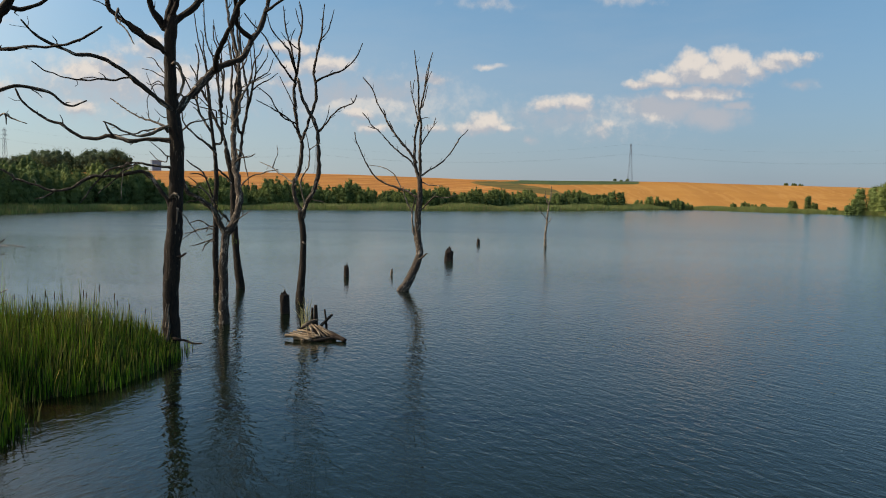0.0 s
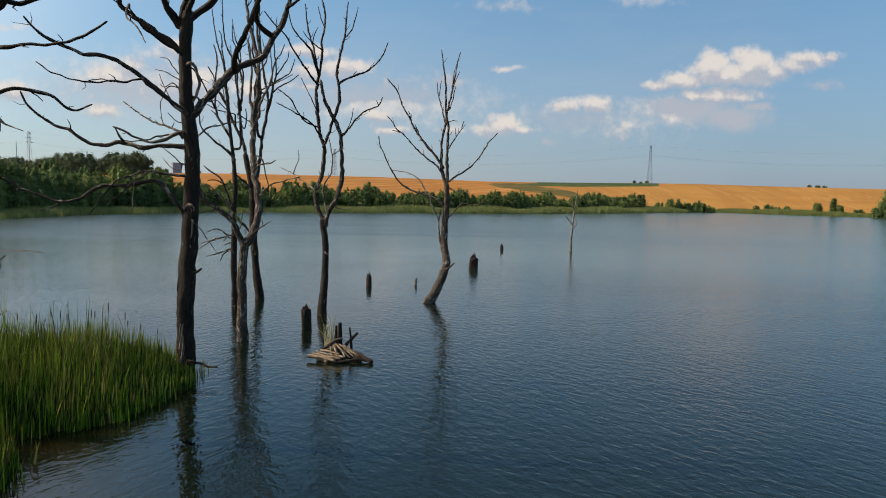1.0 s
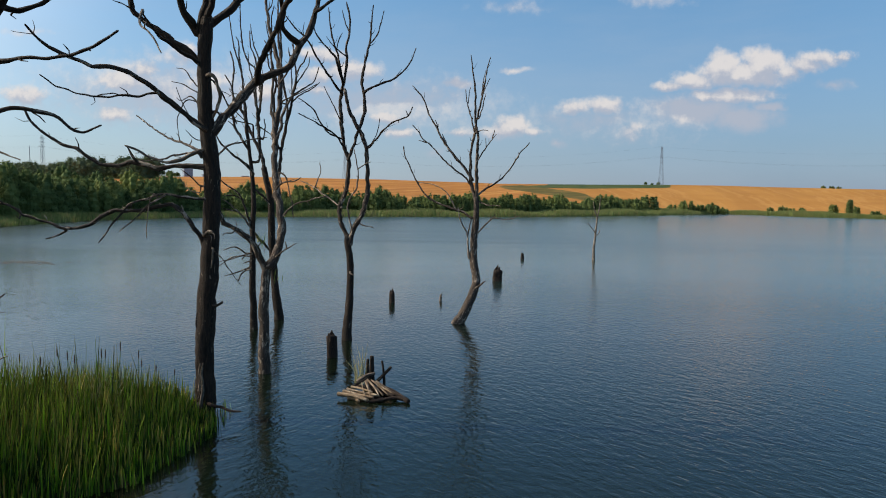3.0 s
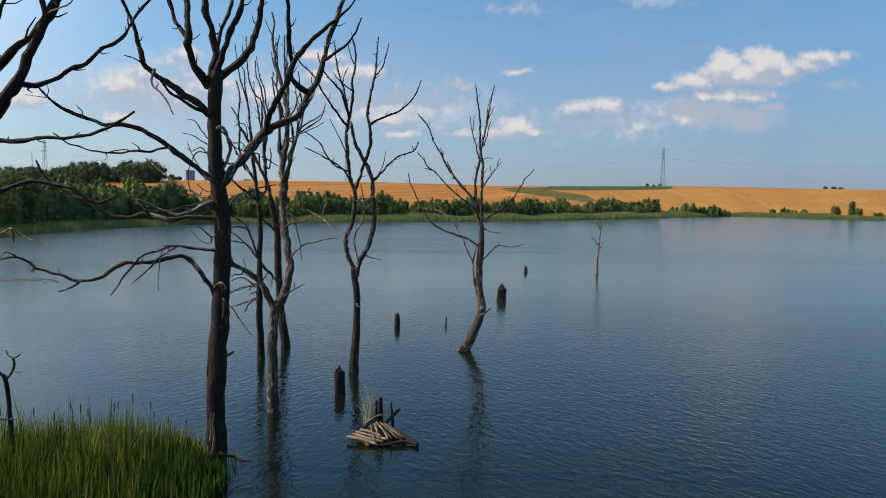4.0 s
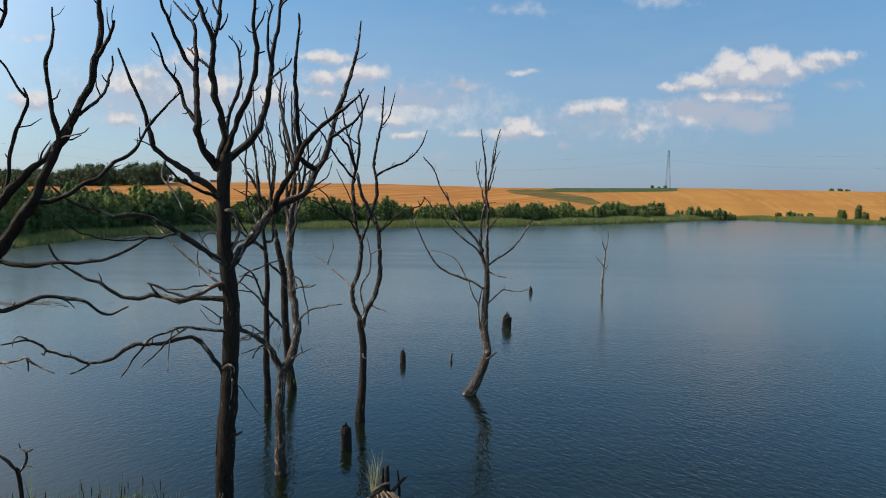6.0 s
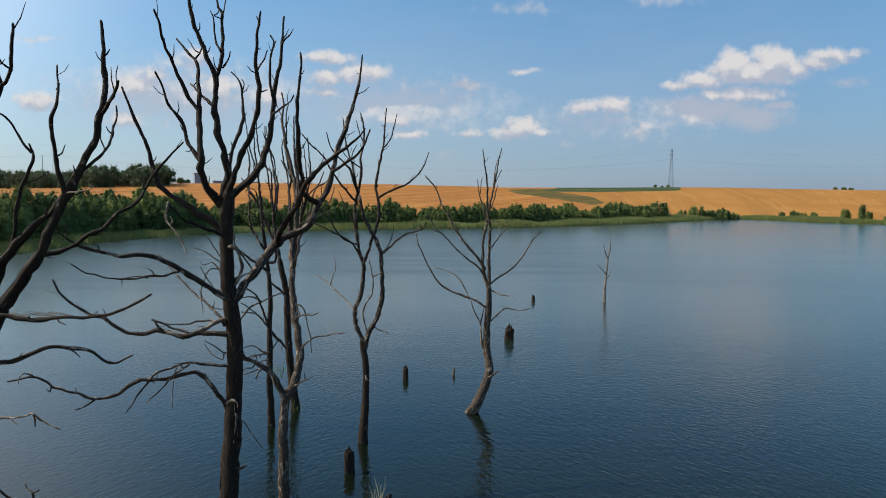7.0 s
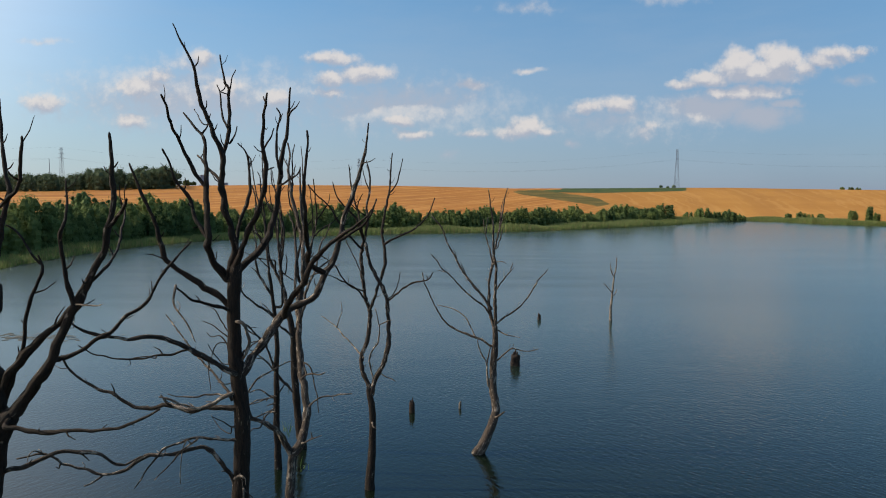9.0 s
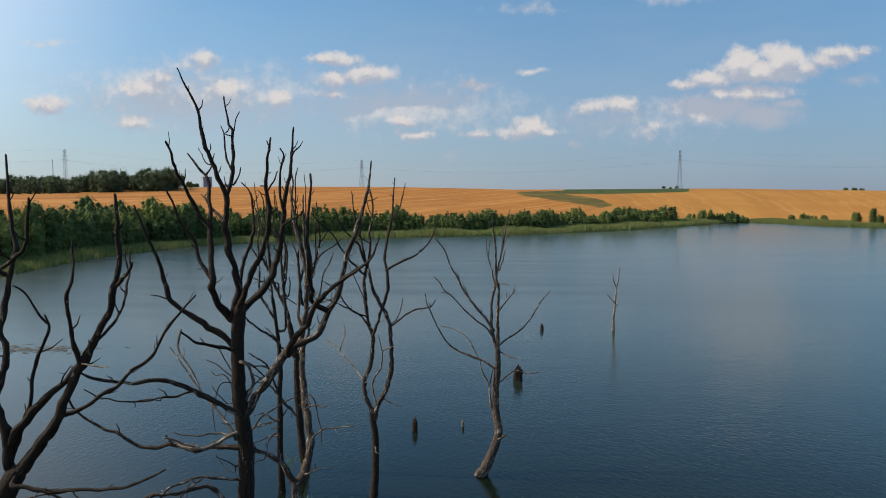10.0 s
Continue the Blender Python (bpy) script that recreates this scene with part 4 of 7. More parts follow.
limb(front_tree, 'twig', [(-5.05, 13.41, 5.19), (-5.19, 13.30, 5.15), (-5.24, 13.11, 5.19), (-5.26, 12.90, 5.28)], 0.012, 0.006)
limb(front_tree, 'twig', [(-4.99, 13.38, 4.29), (-5.18, 13.30, 4.32), (-5.28, 13.16, 4.46), (-5.41, 13.00, 4.60)], 0.017, 0.006)
limb(front_tree, 'twig', [(-5.16, 13.31, 4.31), (-5.18, 13.30, 4.19), (-5.42, 13.43, 4.24), (-5.66, 13.60, 4.43)], 0.012, 0.006)
limb(front_tree, 'limb', [(-5.12, 13.46, 6.24), (-5.01, 13.52, 6.26), (-4.97, 13.83, 6.11), (-4.95, 14.17, 5.91), (-4.93, 14.45, 5.74), (-4.93, 14.65, 5.60)], 0.021, 0.014)
limb(front_tree, 'twig', [(-4.94, 13.42, 5.63), (-4.99, 13.52, 5.68), (-4.99, 14.02, 5.71), (-4.96, 14.55, 5.74)], 0.021, 0.009)
limb(front_tree, 'limb', [(-5.01, 13.40, 4.82), (-4.96, 13.50, 4.83), (-4.92, 13.60, 4.91), (-4.83, 13.79, 5.07), (-4.68, 14.00, 5.16), (-4.45, 14.30, 5.26), (-4.28, 14.50, 5.32)], 0.021, 0.009)
limb(front_tree, 'stub', [(-5.14, 13.20, 1.72), (-5.22, 13.20, 1.73), (-5.23, 13.20, 1.86), (-5.22, 13.20, 1.97)], 0.026, 0.018)
limb(front_tree, 'bark_strip', [(-4.91, 13.18, 3.17), (-4.87, 13.08, 3.10), (-4.89, 13.08, 2.96), (-4.91, 13.08, 2.83)], 0.022, 0.012, mat=BARK_PALE)
limb(front_tree, 'twig', [(-4.91, 13.20, 3.14), (-4.80, 13.20, 3.05), (-4.69, 13.20, 2.90), (-4.54, 13.20, 2.69), (-4.39, 13.20, 2.49)], 0.014, 0.005)
limb(front_tree, 'bark_strip', [(-5.12, 12.98, 0.58), (-5.10, 12.98, 0.76), (-5.11, 12.98, 0.97), (-5.09, 12.98, 1.09)], 0.028, 0.010, mat=BARK_PALE)

forked_tree = dead_tree((-4.95, 16.52, 0), "pale grey dead tree forking low above the water", pale=True)
stem = limb(forked_tree, 'trunk', [(-4.95, 16.52, -0.40), (-4.94, 16.52, 0.17), (-4.97, 16.55, 0.50), (-4.95, 16.59, 0.90), (-4.99, 16.64, 1.43), (-4.98, 16.68, 1.84), (-4.96, 16.72, 2.24), (-4.92, 16.75, 2.51)], 0.142, 0.102)
fork = limb(forked_tree, 'limb', [(-4.93, 16.74, 2.43), (-4.96, 16.75, 2.43), (-5.04, 16.64, 2.69), (-5.12, 16.54, 2.92), (-5.22, 16.44, 3.15), (-5.43, 16.32, 3.34), (-5.65, 16.19, 3.48), (-5.78, 16.10, 3.63), (-5.82, 16.00, 3.88)], 0.080, 0.046)
limb(forked_tree, 'twig', [(-5.54, 16.25, 3.41), (-5.50, 16.20, 3.42), (-5.54, 16.13, 3.32), (-5.67, 16.05, 3.31), (-5.72, 16.00, 3.26)], 0.021, 0.010, under=fork)
fork = limb(forked_tree, 'limb', [(-4.92, 16.75, 2.51), (-4.89, 16.75, 2.51), (-4.76, 16.86, 2.71), (-4.71, 17.01, 3.02), (-4.67, 17.14, 3.31), (-4.67, 17.23, 3.52), (-4.76, 17.39, 3.88), (-4.89, 17.54, 4.22), (-4.99, 17.71, 4.64), (-5.04, 17.88, 5.07), (-5.07, 18.05, 5.50), (-5.13, 18.20, 5.86), (-5.09, 18.34, 6.24), (-5.08, 18.49, 6.61), (-5.10, 18.63, 6.99), (-5.14, 18.78, 7.38), (-5.25, 18.95, 7.85), (-5.40, 19.13, 8.33), (-5.56, 19.28, 8.73), (-5.63, 19.42, 9.14), (-5.70, 19.54, 9.47), (-5.69, 19.68, 9.89), (-5.78, 19.80, 10.23)], 0.107, 0.022)
limb(forked_tree, 'branch', [(-5.07, 18.05, 5.50), (-5.02, 17.90, 5.57), (-5.09, 18.04, 5.90), (-5.17, 18.17, 6.23), (-5.23, 18.29, 6.52), (-5.24, 18.47, 6.98), (-5.28, 18.62, 7.36), (-5.37, 18.78, 7.75), (-5.45, 18.90, 8.06), (-5.60, 19.00, 8.30)], 0.046, 0.015, under=fork)
limb(forked_tree, 'branch', [(-5.09, 18.53, 6.73), (-5.06, 18.40, 6.79), (-5.08, 18.62, 7.29), (-5.12, 18.83, 7.76), (-5.23, 19.04, 8.24), (-5.31, 19.25, 8.73), (-5.36, 19.43, 9.14), (-5.39, 19.60, 9.56)], 0.041, 0.016, under=fork)
limb(forked_tree, 'branch', [(-5.02, 17.90, 5.57), (-4.92, 18.04, 5.93), (-4.90, 18.15, 6.23), (-4.78, 18.29, 6.60), (-4.70, 18.39, 6.85), (-4.65, 18.51, 7.20), (-4.60, 18.62, 7.51), (-4.47, 18.71, 7.75), (-4.40, 18.80, 7.98)], 0.040, 0.012, under=fork)
limb(forked_tree, 'twig', [(-4.71, 18.38, 6.83), (-4.68, 18.40, 6.80), (-4.43, 18.52, 6.99), (-4.23, 18.63, 7.14), (-4.15, 18.72, 7.38), (-4.11, 18.80, 7.58)], 0.024, 0.012, under=fork)
limb(forked_tree, 'twig', [(-4.81, 18.26, 6.52), (-4.94, 18.20, 6.58), (-4.64, 18.11, 6.71), (-4.33, 18.01, 6.82), (-3.98, 17.90, 6.98)], 0.023, 0.009, under=fork)
limb(forked_tree, 'twig', [(-5.07, 18.53, 7.09), (-5.04, 18.50, 7.13), (-4.89, 18.57, 7.36), (-4.83, 18.66, 7.66), (-4.77, 18.72, 7.89), (-4.82, 18.80, 8.20)], 0.024, 0.009, under=fork)
limb(forked_tree, 'twig', [(-5.64, 19.45, 9.21), (-5.65, 19.50, 9.20), (-5.54, 19.50, 9.39), (-5.49, 19.50, 9.57)], 0.019, 0.009, under=fork)
limb(forked_tree, 'twig', [(-5.70, 19.55, 9.51), (-5.70, 19.60, 9.49), (-5.86, 19.70, 9.77), (-5.97, 19.80, 10.04)], 0.019, 0.010, under=fork)
limb(forked_tree, 'twig', [(-5.14, 18.87, 7.86), (-5.12, 18.90, 7.84), (-5.21, 19.18, 8.41), (-5.31, 19.50, 9.08), (-5.36, 19.78, 9.68), (-5.46, 20.00, 10.16)], 0.024, 0.010, under=fork)
limb(forked_tree, 'branch', [(-4.47, 16.50, 3.71), (-4.30, 16.41, 3.88), (-4.11, 16.31, 4.01), (-3.86, 16.21, 4.06), (-3.60, 16.11, 4.13), (-3.35, 16.00, 4.18)], 0.024, 0.010, under=fork)
limb(forked_tree, 'branch', [(-4.69, 16.70, 4.33), (-4.53, 16.59, 4.45), (-4.34, 16.48, 4.51), (-4.19, 16.40, 4.51), (-4.03, 16.30, 4.59)], 0.027, 0.013, under=fork)
limb(forked_tree, 'twig', [(-4.53, 16.59, 4.45), (-4.63, 16.70, 4.71), (-4.45, 16.62, 4.62), (-4.35, 16.51, 4.36), (-4.25, 16.37, 4.04), (-4.17, 16.20, 3.67)], 0.021, 0.010, under=fork)
limb(forked_tree, 'twig', [(-4.76, 16.86, 2.71), (-4.62, 16.60, 2.78), (-4.46, 16.50, 2.91), (-4.30, 16.40, 3.00), (-4.13, 16.30, 3.09)], 0.026, 0.008, under=fork)
limb(forked_tree, 'twig', [(-4.41, 16.47, 2.94), (-4.41, 16.50, 2.95), (-4.43, 16.50, 3.10)], 0.016, 0.008, under=fork)

slender_tree = dead_tree((-6.55, 23.58, 0), "tall slender dead tree with many upright twigs in open water")
stem = limb(slender_tree, 'trunk', [(-6.55, 23.58, -0.40), (-6.48, 23.58, 0.05), (-6.55, 23.58, 0.69), (-6.64, 23.58, 1.47), (-6.69, 23.58, 2.26), (-6.71, 23.58, 3.04), (-6.72, 23.58, 3.82), (-6.83, 23.58, 4.50), (-6.96, 23.58, 5.17)], 0.147, 0.095)
fork = limb(slender_tree, 'limb', [(-6.93, 23.58, 5.04), (-6.92, 23.58, 5.02), (-7.05, 23.65, 5.56), (-7.26, 23.72, 6.04), (-7.51, 23.79, 6.48), (-7.68, 23.85, 6.87), (-7.89, 23.91, 7.26), (-8.10, 23.96, 7.60), (-8.15, 24.02, 7.99), (-8.11, 24.08, 8.48), (-8.18, 24.14, 8.88), (-8.27, 24.18, 9.17)], 0.062, 0.020)
limb(slender_tree, 'twig', [(-7.74, 23.87, 6.99), (-7.69, 23.58, 7.04), (-7.74, 23.58, 7.46), (-7.89, 23.58, 7.65), (-8.13, 23.58, 7.54)], 0.023, 0.012, under=fork)
limb(slender_tree, 'branch', [(-7.56, 23.81, 6.60), (-7.52, 23.58, 6.66), (-7.62, 23.68, 7.24), (-7.68, 23.76, 7.77), (-7.76, 23.84, 8.26), (-7.83, 23.91, 8.65), (-7.91, 23.98, 9.04), (-7.94, 24.04, 9.44), (-8.03, 24.08, 9.64)], 0.038, 0.016, under=fork)
limb(slender_tree, 'twig', [(-7.36, 23.75, 6.22), (-7.33, 23.58, 6.28), (-7.29, 23.45, 6.60), (-7.52, 23.34, 6.65), (-7.82, 23.19, 6.71), (-8.06, 23.06, 6.85), (-8.22, 22.98, 6.94)], 0.031, 0.011, under=fork)
fork = limb(slender_tree, 'limb', [(-6.96, 23.58, 5.17), (-6.96, 23.58, 5.21), (-7.08, 23.61, 5.75), (-7.16, 23.65, 6.33), (-7.16, 23.69, 6.90), (-7.09, 23.72, 7.38), (-7.13, 23.75, 7.87), (-7.21, 23.78, 8.35), (-7.30, 23.81, 8.83), (-7.46, 23.85, 9.31), (-7.50, 23.88, 9.79)], 0.054, 0.016)
limb(slender_tree, 'twig', [(-7.16, 23.65, 6.33), (-7.14, 23.58, 6.32), (-6.99, 23.58, 6.13), (-6.91, 23.58, 6.51), (-6.94, 23.58, 6.80)], 0.031, 0.015, under=fork)
limb(slender_tree, 'branch', [(-7.16, 23.68, 6.79), (-7.11, 23.58, 6.80), (-7.25, 23.74, 7.29), (-7.39, 23.91, 7.79), (-7.50, 24.08, 8.29), (-7.63, 24.21, 8.70), (-7.72, 24.38, 9.21)], 0.038, 0.012, under=fork)
limb(slender_tree, 'limb', [(-6.70, 23.58, 3.82), (-6.88, 23.40, 4.14), (-7.03, 23.27, 4.31), (-7.16, 23.18, 4.45)], 0.046, 0.030)
fork = limb(slender_tree, 'limb', [(-6.78, 23.58, 4.23), (-6.59, 23.58, 4.23), (-6.50, 23.64, 4.91), (-6.44, 23.70, 5.50), (-6.37, 23.75, 6.08), (-6.26, 23.80, 6.57), (-6.21, 23.85, 7.05), (-6.29, 23.90, 7.64), (-6.41, 23.96, 8.22), (-6.50, 24.01, 8.81), (-6.55, 24.08, 9.50)], 0.069, 0.020)
limb(slender_tree, 'branch', [(-6.40, 23.73, 5.84), (-6.50, 23.58, 5.90), (-6.56, 23.58, 6.48), (-6.59, 23.58, 7.06), (-6.62, 23.58, 7.54), (-6.51, 23.58, 8.03), (-6.63, 23.58, 8.41), (-6.70, 23.58, 8.98), (-6.67, 23.58, 9.65), (-6.68, 23.58, 10.13), (-6.58, 23.58, 10.54)], 0.054, 0.015, under=fork)
limb(slender_tree, 'twig', [(-6.69, 23.58, 9.18), (-6.65, 23.58, 9.18), (-6.78, 23.58, 9.56), (-6.87, 23.58, 10.03)], 0.023, 0.012, under=fork)
limb(slender_tree, 'branch', [(-6.57, 23.58, 6.65), (-6.55, 23.58, 6.67), (-6.38, 23.47, 7.26), (-6.39, 23.38, 7.74), (-6.52, 23.30, 8.12), (-6.68, 23.21, 8.55), (-6.71, 23.13, 8.96), (-6.65, 23.08, 9.24)], 0.038, 0.015, under=fork)
limb(slender_tree, 'branch', [(-6.23, 23.83, 6.86), (-6.14, 23.58, 6.87), (-6.02, 23.58, 7.35), (-5.86, 23.58, 8.03), (-5.89, 23.58, 8.60), (-5.92, 23.58, 8.98), (-5.96, 23.58, 9.37)], 0.038, 0.015, under=fork)
limb(slender_tree, 'branch', [(-6.26, 23.80, 6.57), (-6.20, 23.58, 6.58), (-6.07, 23.69, 7.06), (-6.05, 23.82, 7.64), (-6.10, 23.96, 8.22), (-6.16, 24.07, 8.72), (-6.26, 24.18, 9.21)], 0.031, 0.012, under=fork)
limb(slender_tree, 'twig', [(-5.86, 23.58, 8.03), (-5.82, 23.58, 8.03), (-5.64, 23.58, 8.31), (-5.44, 23.58, 8.60), (-5.40, 23.58, 8.87)], 0.027, 0.012, under=fork)
limb(slender_tree, 'twig', [(-6.02, 23.58, 7.35), (-5.78, 23.74, 7.64), (-5.42, 23.92, 7.87), (-5.16, 24.08, 8.13)], 0.031, 0.012, under=fork)

thin_tree = dead_tree((-6.81, 21.82, 0), "thin dark dead tree with crooked low twigs, standing in open water")
stem = limb(thin_tree, 'trunk', [(-6.81, 21.82, -0.40), (-6.81, 21.82, 0.09), (-6.82, 21.82, 0.68), (-6.85, 21.82, 1.41), (-6.82, 21.82, 2.13), (-6.83, 21.82, 2.85), (-6.81, 21.82, 3.39), (-6.78, 21.82, 3.93), (-6.81, 21.82, 4.65), (-6.86, 21.82, 5.18), (-6.92, 21.82, 5.80), (-6.99, 21.82, 6.33)], 0.120, 0.048)
fork = limb(thin_tree, 'limb', [(-6.82, 21.82, 3.18), (-6.84, 21.82, 3.18), (-6.92, 21.73, 3.47), (-7.02, 21.60, 3.94), (-7.13, 21.51, 4.23), (-7.32, 21.44, 4.41), (-7.52, 21.36, 4.57), (-7.62, 21.32, 4.66)], 0.043, 0.017)
limb(thin_tree, 'twig', [(-7.06, 21.57, 4.06), (-7.06, 21.62, 4.08), (-7.29, 21.46, 4.21), (-7.51, 21.32, 4.20)], 0.028, 0.014, under=fork)
fork = limb(thin_tree, 'limb', [(-6.82, 21.82, 3.12), (-6.85, 21.82, 3.12), (-6.98, 21.56, 3.50), (-7.16, 21.35, 3.75), (-7.33, 21.15, 3.97), (-7.46, 21.02, 4.08)], 0.035, 0.014, mat=BARK_PALE)
limb(thin_tree, 'twig', [(-7.14, 21.37, 3.72), (-7.08, 21.32, 3.70), (-7.29, 21.16, 3.76), (-7.46, 21.02, 3.81)], 0.021, 0.014, under=fork)
limb(thin_tree, 'limb', [(-6.83, 21.82, 3.11), (-6.63, 21.82, 2.89), (-6.45, 21.82, 2.71), (-6.31, 21.82, 2.53)], 0.050, 0.035)
limb(thin_tree, 'twig', [(-6.83, 21.82, 1.99), (-6.86, 21.82, 1.99), (-7.08, 21.70, 1.90), (-7.32, 21.57, 1.81), (-7.59, 21.42, 1.72)], 0.028, 0.010)
limb(thin_tree, 'twig', [(-6.97, 21.76, 1.94), (-6.99, 21.82, 1.91), (-7.14, 21.66, 1.76), (-7.18, 21.52, 1.57)], 0.028, 0.010)
limb(thin_tree, 'twig', [(-6.82, 21.82, 2.40), (-6.67, 21.82, 2.58), (-6.56, 21.82, 2.77)], 0.028, 0.014)
limb(thin_tree, 'twig', [(-6.82, 21.82, 2.35), (-6.87, 21.82, 2.31), (-7.07, 21.82, 2.31), (-7.16, 21.82, 2.20)], 0.028, 0.014)
fork = limb(thin_tree, 'limb', [(-6.79, 21.82, 4.51), (-6.84, 21.82, 5.14), (-6.95, 21.82, 5.68), (-7.17, 21.82, 6.00), (-7.34, 21.82, 6.31), (-7.41, 21.82, 6.76), (-7.40, 21.82, 7.20), (-7.46, 21.82, 7.61), (-7.64, 21.82, 7.92)], 0.049, 0.018)
limb(thin_tree, 'twig', [(-7.34, 21.82, 6.31), (-7.45, 21.82, 6.43), (-7.55, 21.82, 6.51)], 0.021, 0.014, under=fork)
fork = limb(thin_tree, 'limb', [(-6.85, 21.82, 5.18), (-6.93, 21.87, 5.77), (-7.01, 21.90, 6.21), (-7.07, 21.95, 6.75), (-7.13, 21.99, 7.29), (-7.17, 22.04, 7.83), (-7.28, 22.07, 8.28), (-7.47, 22.13, 8.91), (-7.58, 22.18, 9.54), (-7.64, 22.22, 9.99)], 0.042, 0.011)
limb(thin_tree, 'branch', [(-6.86, 21.82, 5.25), (-6.60, 21.82, 5.32), (-6.59, 21.82, 5.86), (-6.62, 21.82, 6.40), (-6.66, 21.82, 6.94), (-6.71, 21.82, 7.47), (-6.70, 21.82, 8.09), (-6.91, 21.82, 8.32), (-7.08, 21.82, 8.80), (-7.14, 21.82, 9.42), (-7.15, 21.82, 10.08)], 0.042, 0.014, under=fork)
limb(thin_tree, 'branch', [(-6.63, 21.82, 6.56), (-6.62, 21.82, 6.58), (-6.56, 21.91, 7.11), (-6.54, 22.00, 7.65), (-6.63, 22.07, 8.10), (-6.70, 22.14, 8.51), (-6.88, 22.22, 9.00), (-6.99, 22.32, 9.60)], 0.035, 0.011, under=fork)
limb(thin_tree, 'twig', [(-7.04, 21.93, 6.54), (-7.01, 21.82, 6.54), (-7.19, 21.82, 6.67), (-7.37, 21.82, 6.85), (-7.60, 21.82, 6.79)], 0.021, 0.011, under=fork)
limb(thin_tree, 'twig', [(-6.62, 21.82, 6.40), (-6.71, 21.82, 6.40), (-6.44, 21.82, 6.26), (-6.22, 21.82, 6.12)], 0.028, 0.014, under=fork)
fork = limb(thin_tree, 'limb', [(-6.82, 21.82, 4.89), (-6.70, 21.52, 4.91), (-6.93, 21.31, 5.21), (-7.17, 21.12, 5.44), (-7.41, 20.92, 5.68), (-7.53, 20.77, 5.92), (-7.50, 20.62, 6.22)], 0.049, 0.020)
limb(thin_tree, 'twig', [(-6.85, 21.82, 5.07), (-6.93, 21.82, 5.05), (-7.09, 21.82, 5.23), (-7.23, 21.82, 5.36)], 0.021, 0.011, under=fork)
limb(thin_tree, 'twig', [(-6.80, 21.70, 2.41), (-7.01, 21.70, 2.42), (-7.23, 21.70, 2.58), (-7.44, 21.70, 2.60), (-7.71, 21.70, 2.50)], 0.030, 0.010)
limb(thin_tree, 'twig', [(-6.80, 21.60, 2.43), (-7.12, 21.60, 2.34), (-7.41, 21.60, 2.28), (-7.66, 21.60, 2.12), (-7.95, 21.60, 1.92)], 0.030, 0.008)
limb(thin_tree, 'twig', [(-7.16, 21.50, 2.33), (-7.41, 21.50, 2.23), (-7.70, 21.50, 2.18), (-7.95, 21.50, 2.07)], 0.020, 0.008)
limb(thin_tree, 'twig', [(-6.82, 21.70, 1.89), (-6.95, 21.70, 1.89), (-7.13, 21.70, 1.78), (-7.27, 21.70, 1.54)], 0.028, 0.010)
limb(thin_tree, 'twig', [(-6.82, 21.70, 2.16), (-6.94, 21.70, 2.14), (-7.11, 21.70, 2.08)], 0.024, 0.010)

lyre_tree = dead_tree((-3.61, 20.41, 0), "smooth dead tree whose trunk parts into two swaying limbs")
stem = limb(lyre_tree, 'trunk', [(-3.61, 20.41, -0.40), (-3.63, 20.42, 0.14), (-3.60, 20.47, 0.64), (-3.56, 20.54, 1.23), (-3.56, 20.60, 1.81), (-3.58, 20.66, 2.40), (-3.64, 20.70, 2.70), (-3.67, 20.72, 2.94)], 0.134, 0.089)
fork = limb(lyre_tree, 'limb', [(-3.65, 20.71, 2.77), (-3.59, 20.70, 2.78), (-3.68, 20.76, 3.04), (-3.81, 20.81, 3.29), (-3.92, 20.86, 3.61), (-3.90, 20.91, 3.98), (-3.78, 20.97, 4.35), (-3.69, 20.97, 4.84), (-3.68, 20.94, 5.32), (-3.79, 20.92, 5.66), (-3.85, 20.90, 6.12), (-3.86, 20.82, 6.55), (-3.89, 20.75, 6.97), (-3.83, 20.70, 7.29), (-3.72, 20.43, 7.55), (-3.63, 20.32, 8.03), (-3.64, 20.40, 8.49), (-3.57, 20.47, 8.94), (-3.57, 20.53, 9.36), (-3.68, 20.60, 9.79)], 0.078, 0.017)
limb(lyre_tree, 'branch', [(-3.68, 20.94, 5.32), (-3.66, 20.84, 5.31), (-3.52, 20.84, 5.66), (-3.41, 20.84, 6.00), (-3.33, 20.84, 6.29)], 0.053, 0.040, under=fork)
limb(lyre_tree, 'branch', [(-3.78, 20.56, 7.42), (-3.76, 20.55, 7.41), (-3.82, 20.12, 7.80), (-3.91, 20.06, 8.10), (-4.11, 19.99, 8.33), (-4.29, 19.94, 8.54), (-4.44, 19.88, 8.78), (-4.52, 19.80, 9.14)], 0.041, 0.013, under=fork)
limb(lyre_tree, 'branch', [(-3.75, 20.49, 7.46), (-3.82, 20.32, 7.91), (-3.91, 20.43, 8.29), (-4.06, 20.55, 8.71), (-4.17, 20.68, 9.23), (-4.24, 20.80, 9.68)], 0.034, 0.014, under=fork)
limb(lyre_tree, 'twig', [(-3.63, 20.34, 8.13), (-3.59, 20.20, 8.14), (-3.77, 20.14, 8.28), (-4.00, 20.06, 8.47), (-4.14, 20.00, 8.66)], 0.024, 0.010, under=fork)
limb(lyre_tree, 'twig', [(-3.92, 20.44, 8.34), (-3.93, 20.40, 8.37), (-3.85, 20.29, 8.63), (-3.73, 20.20, 8.82)], 0.021, 0.010, under=fork)
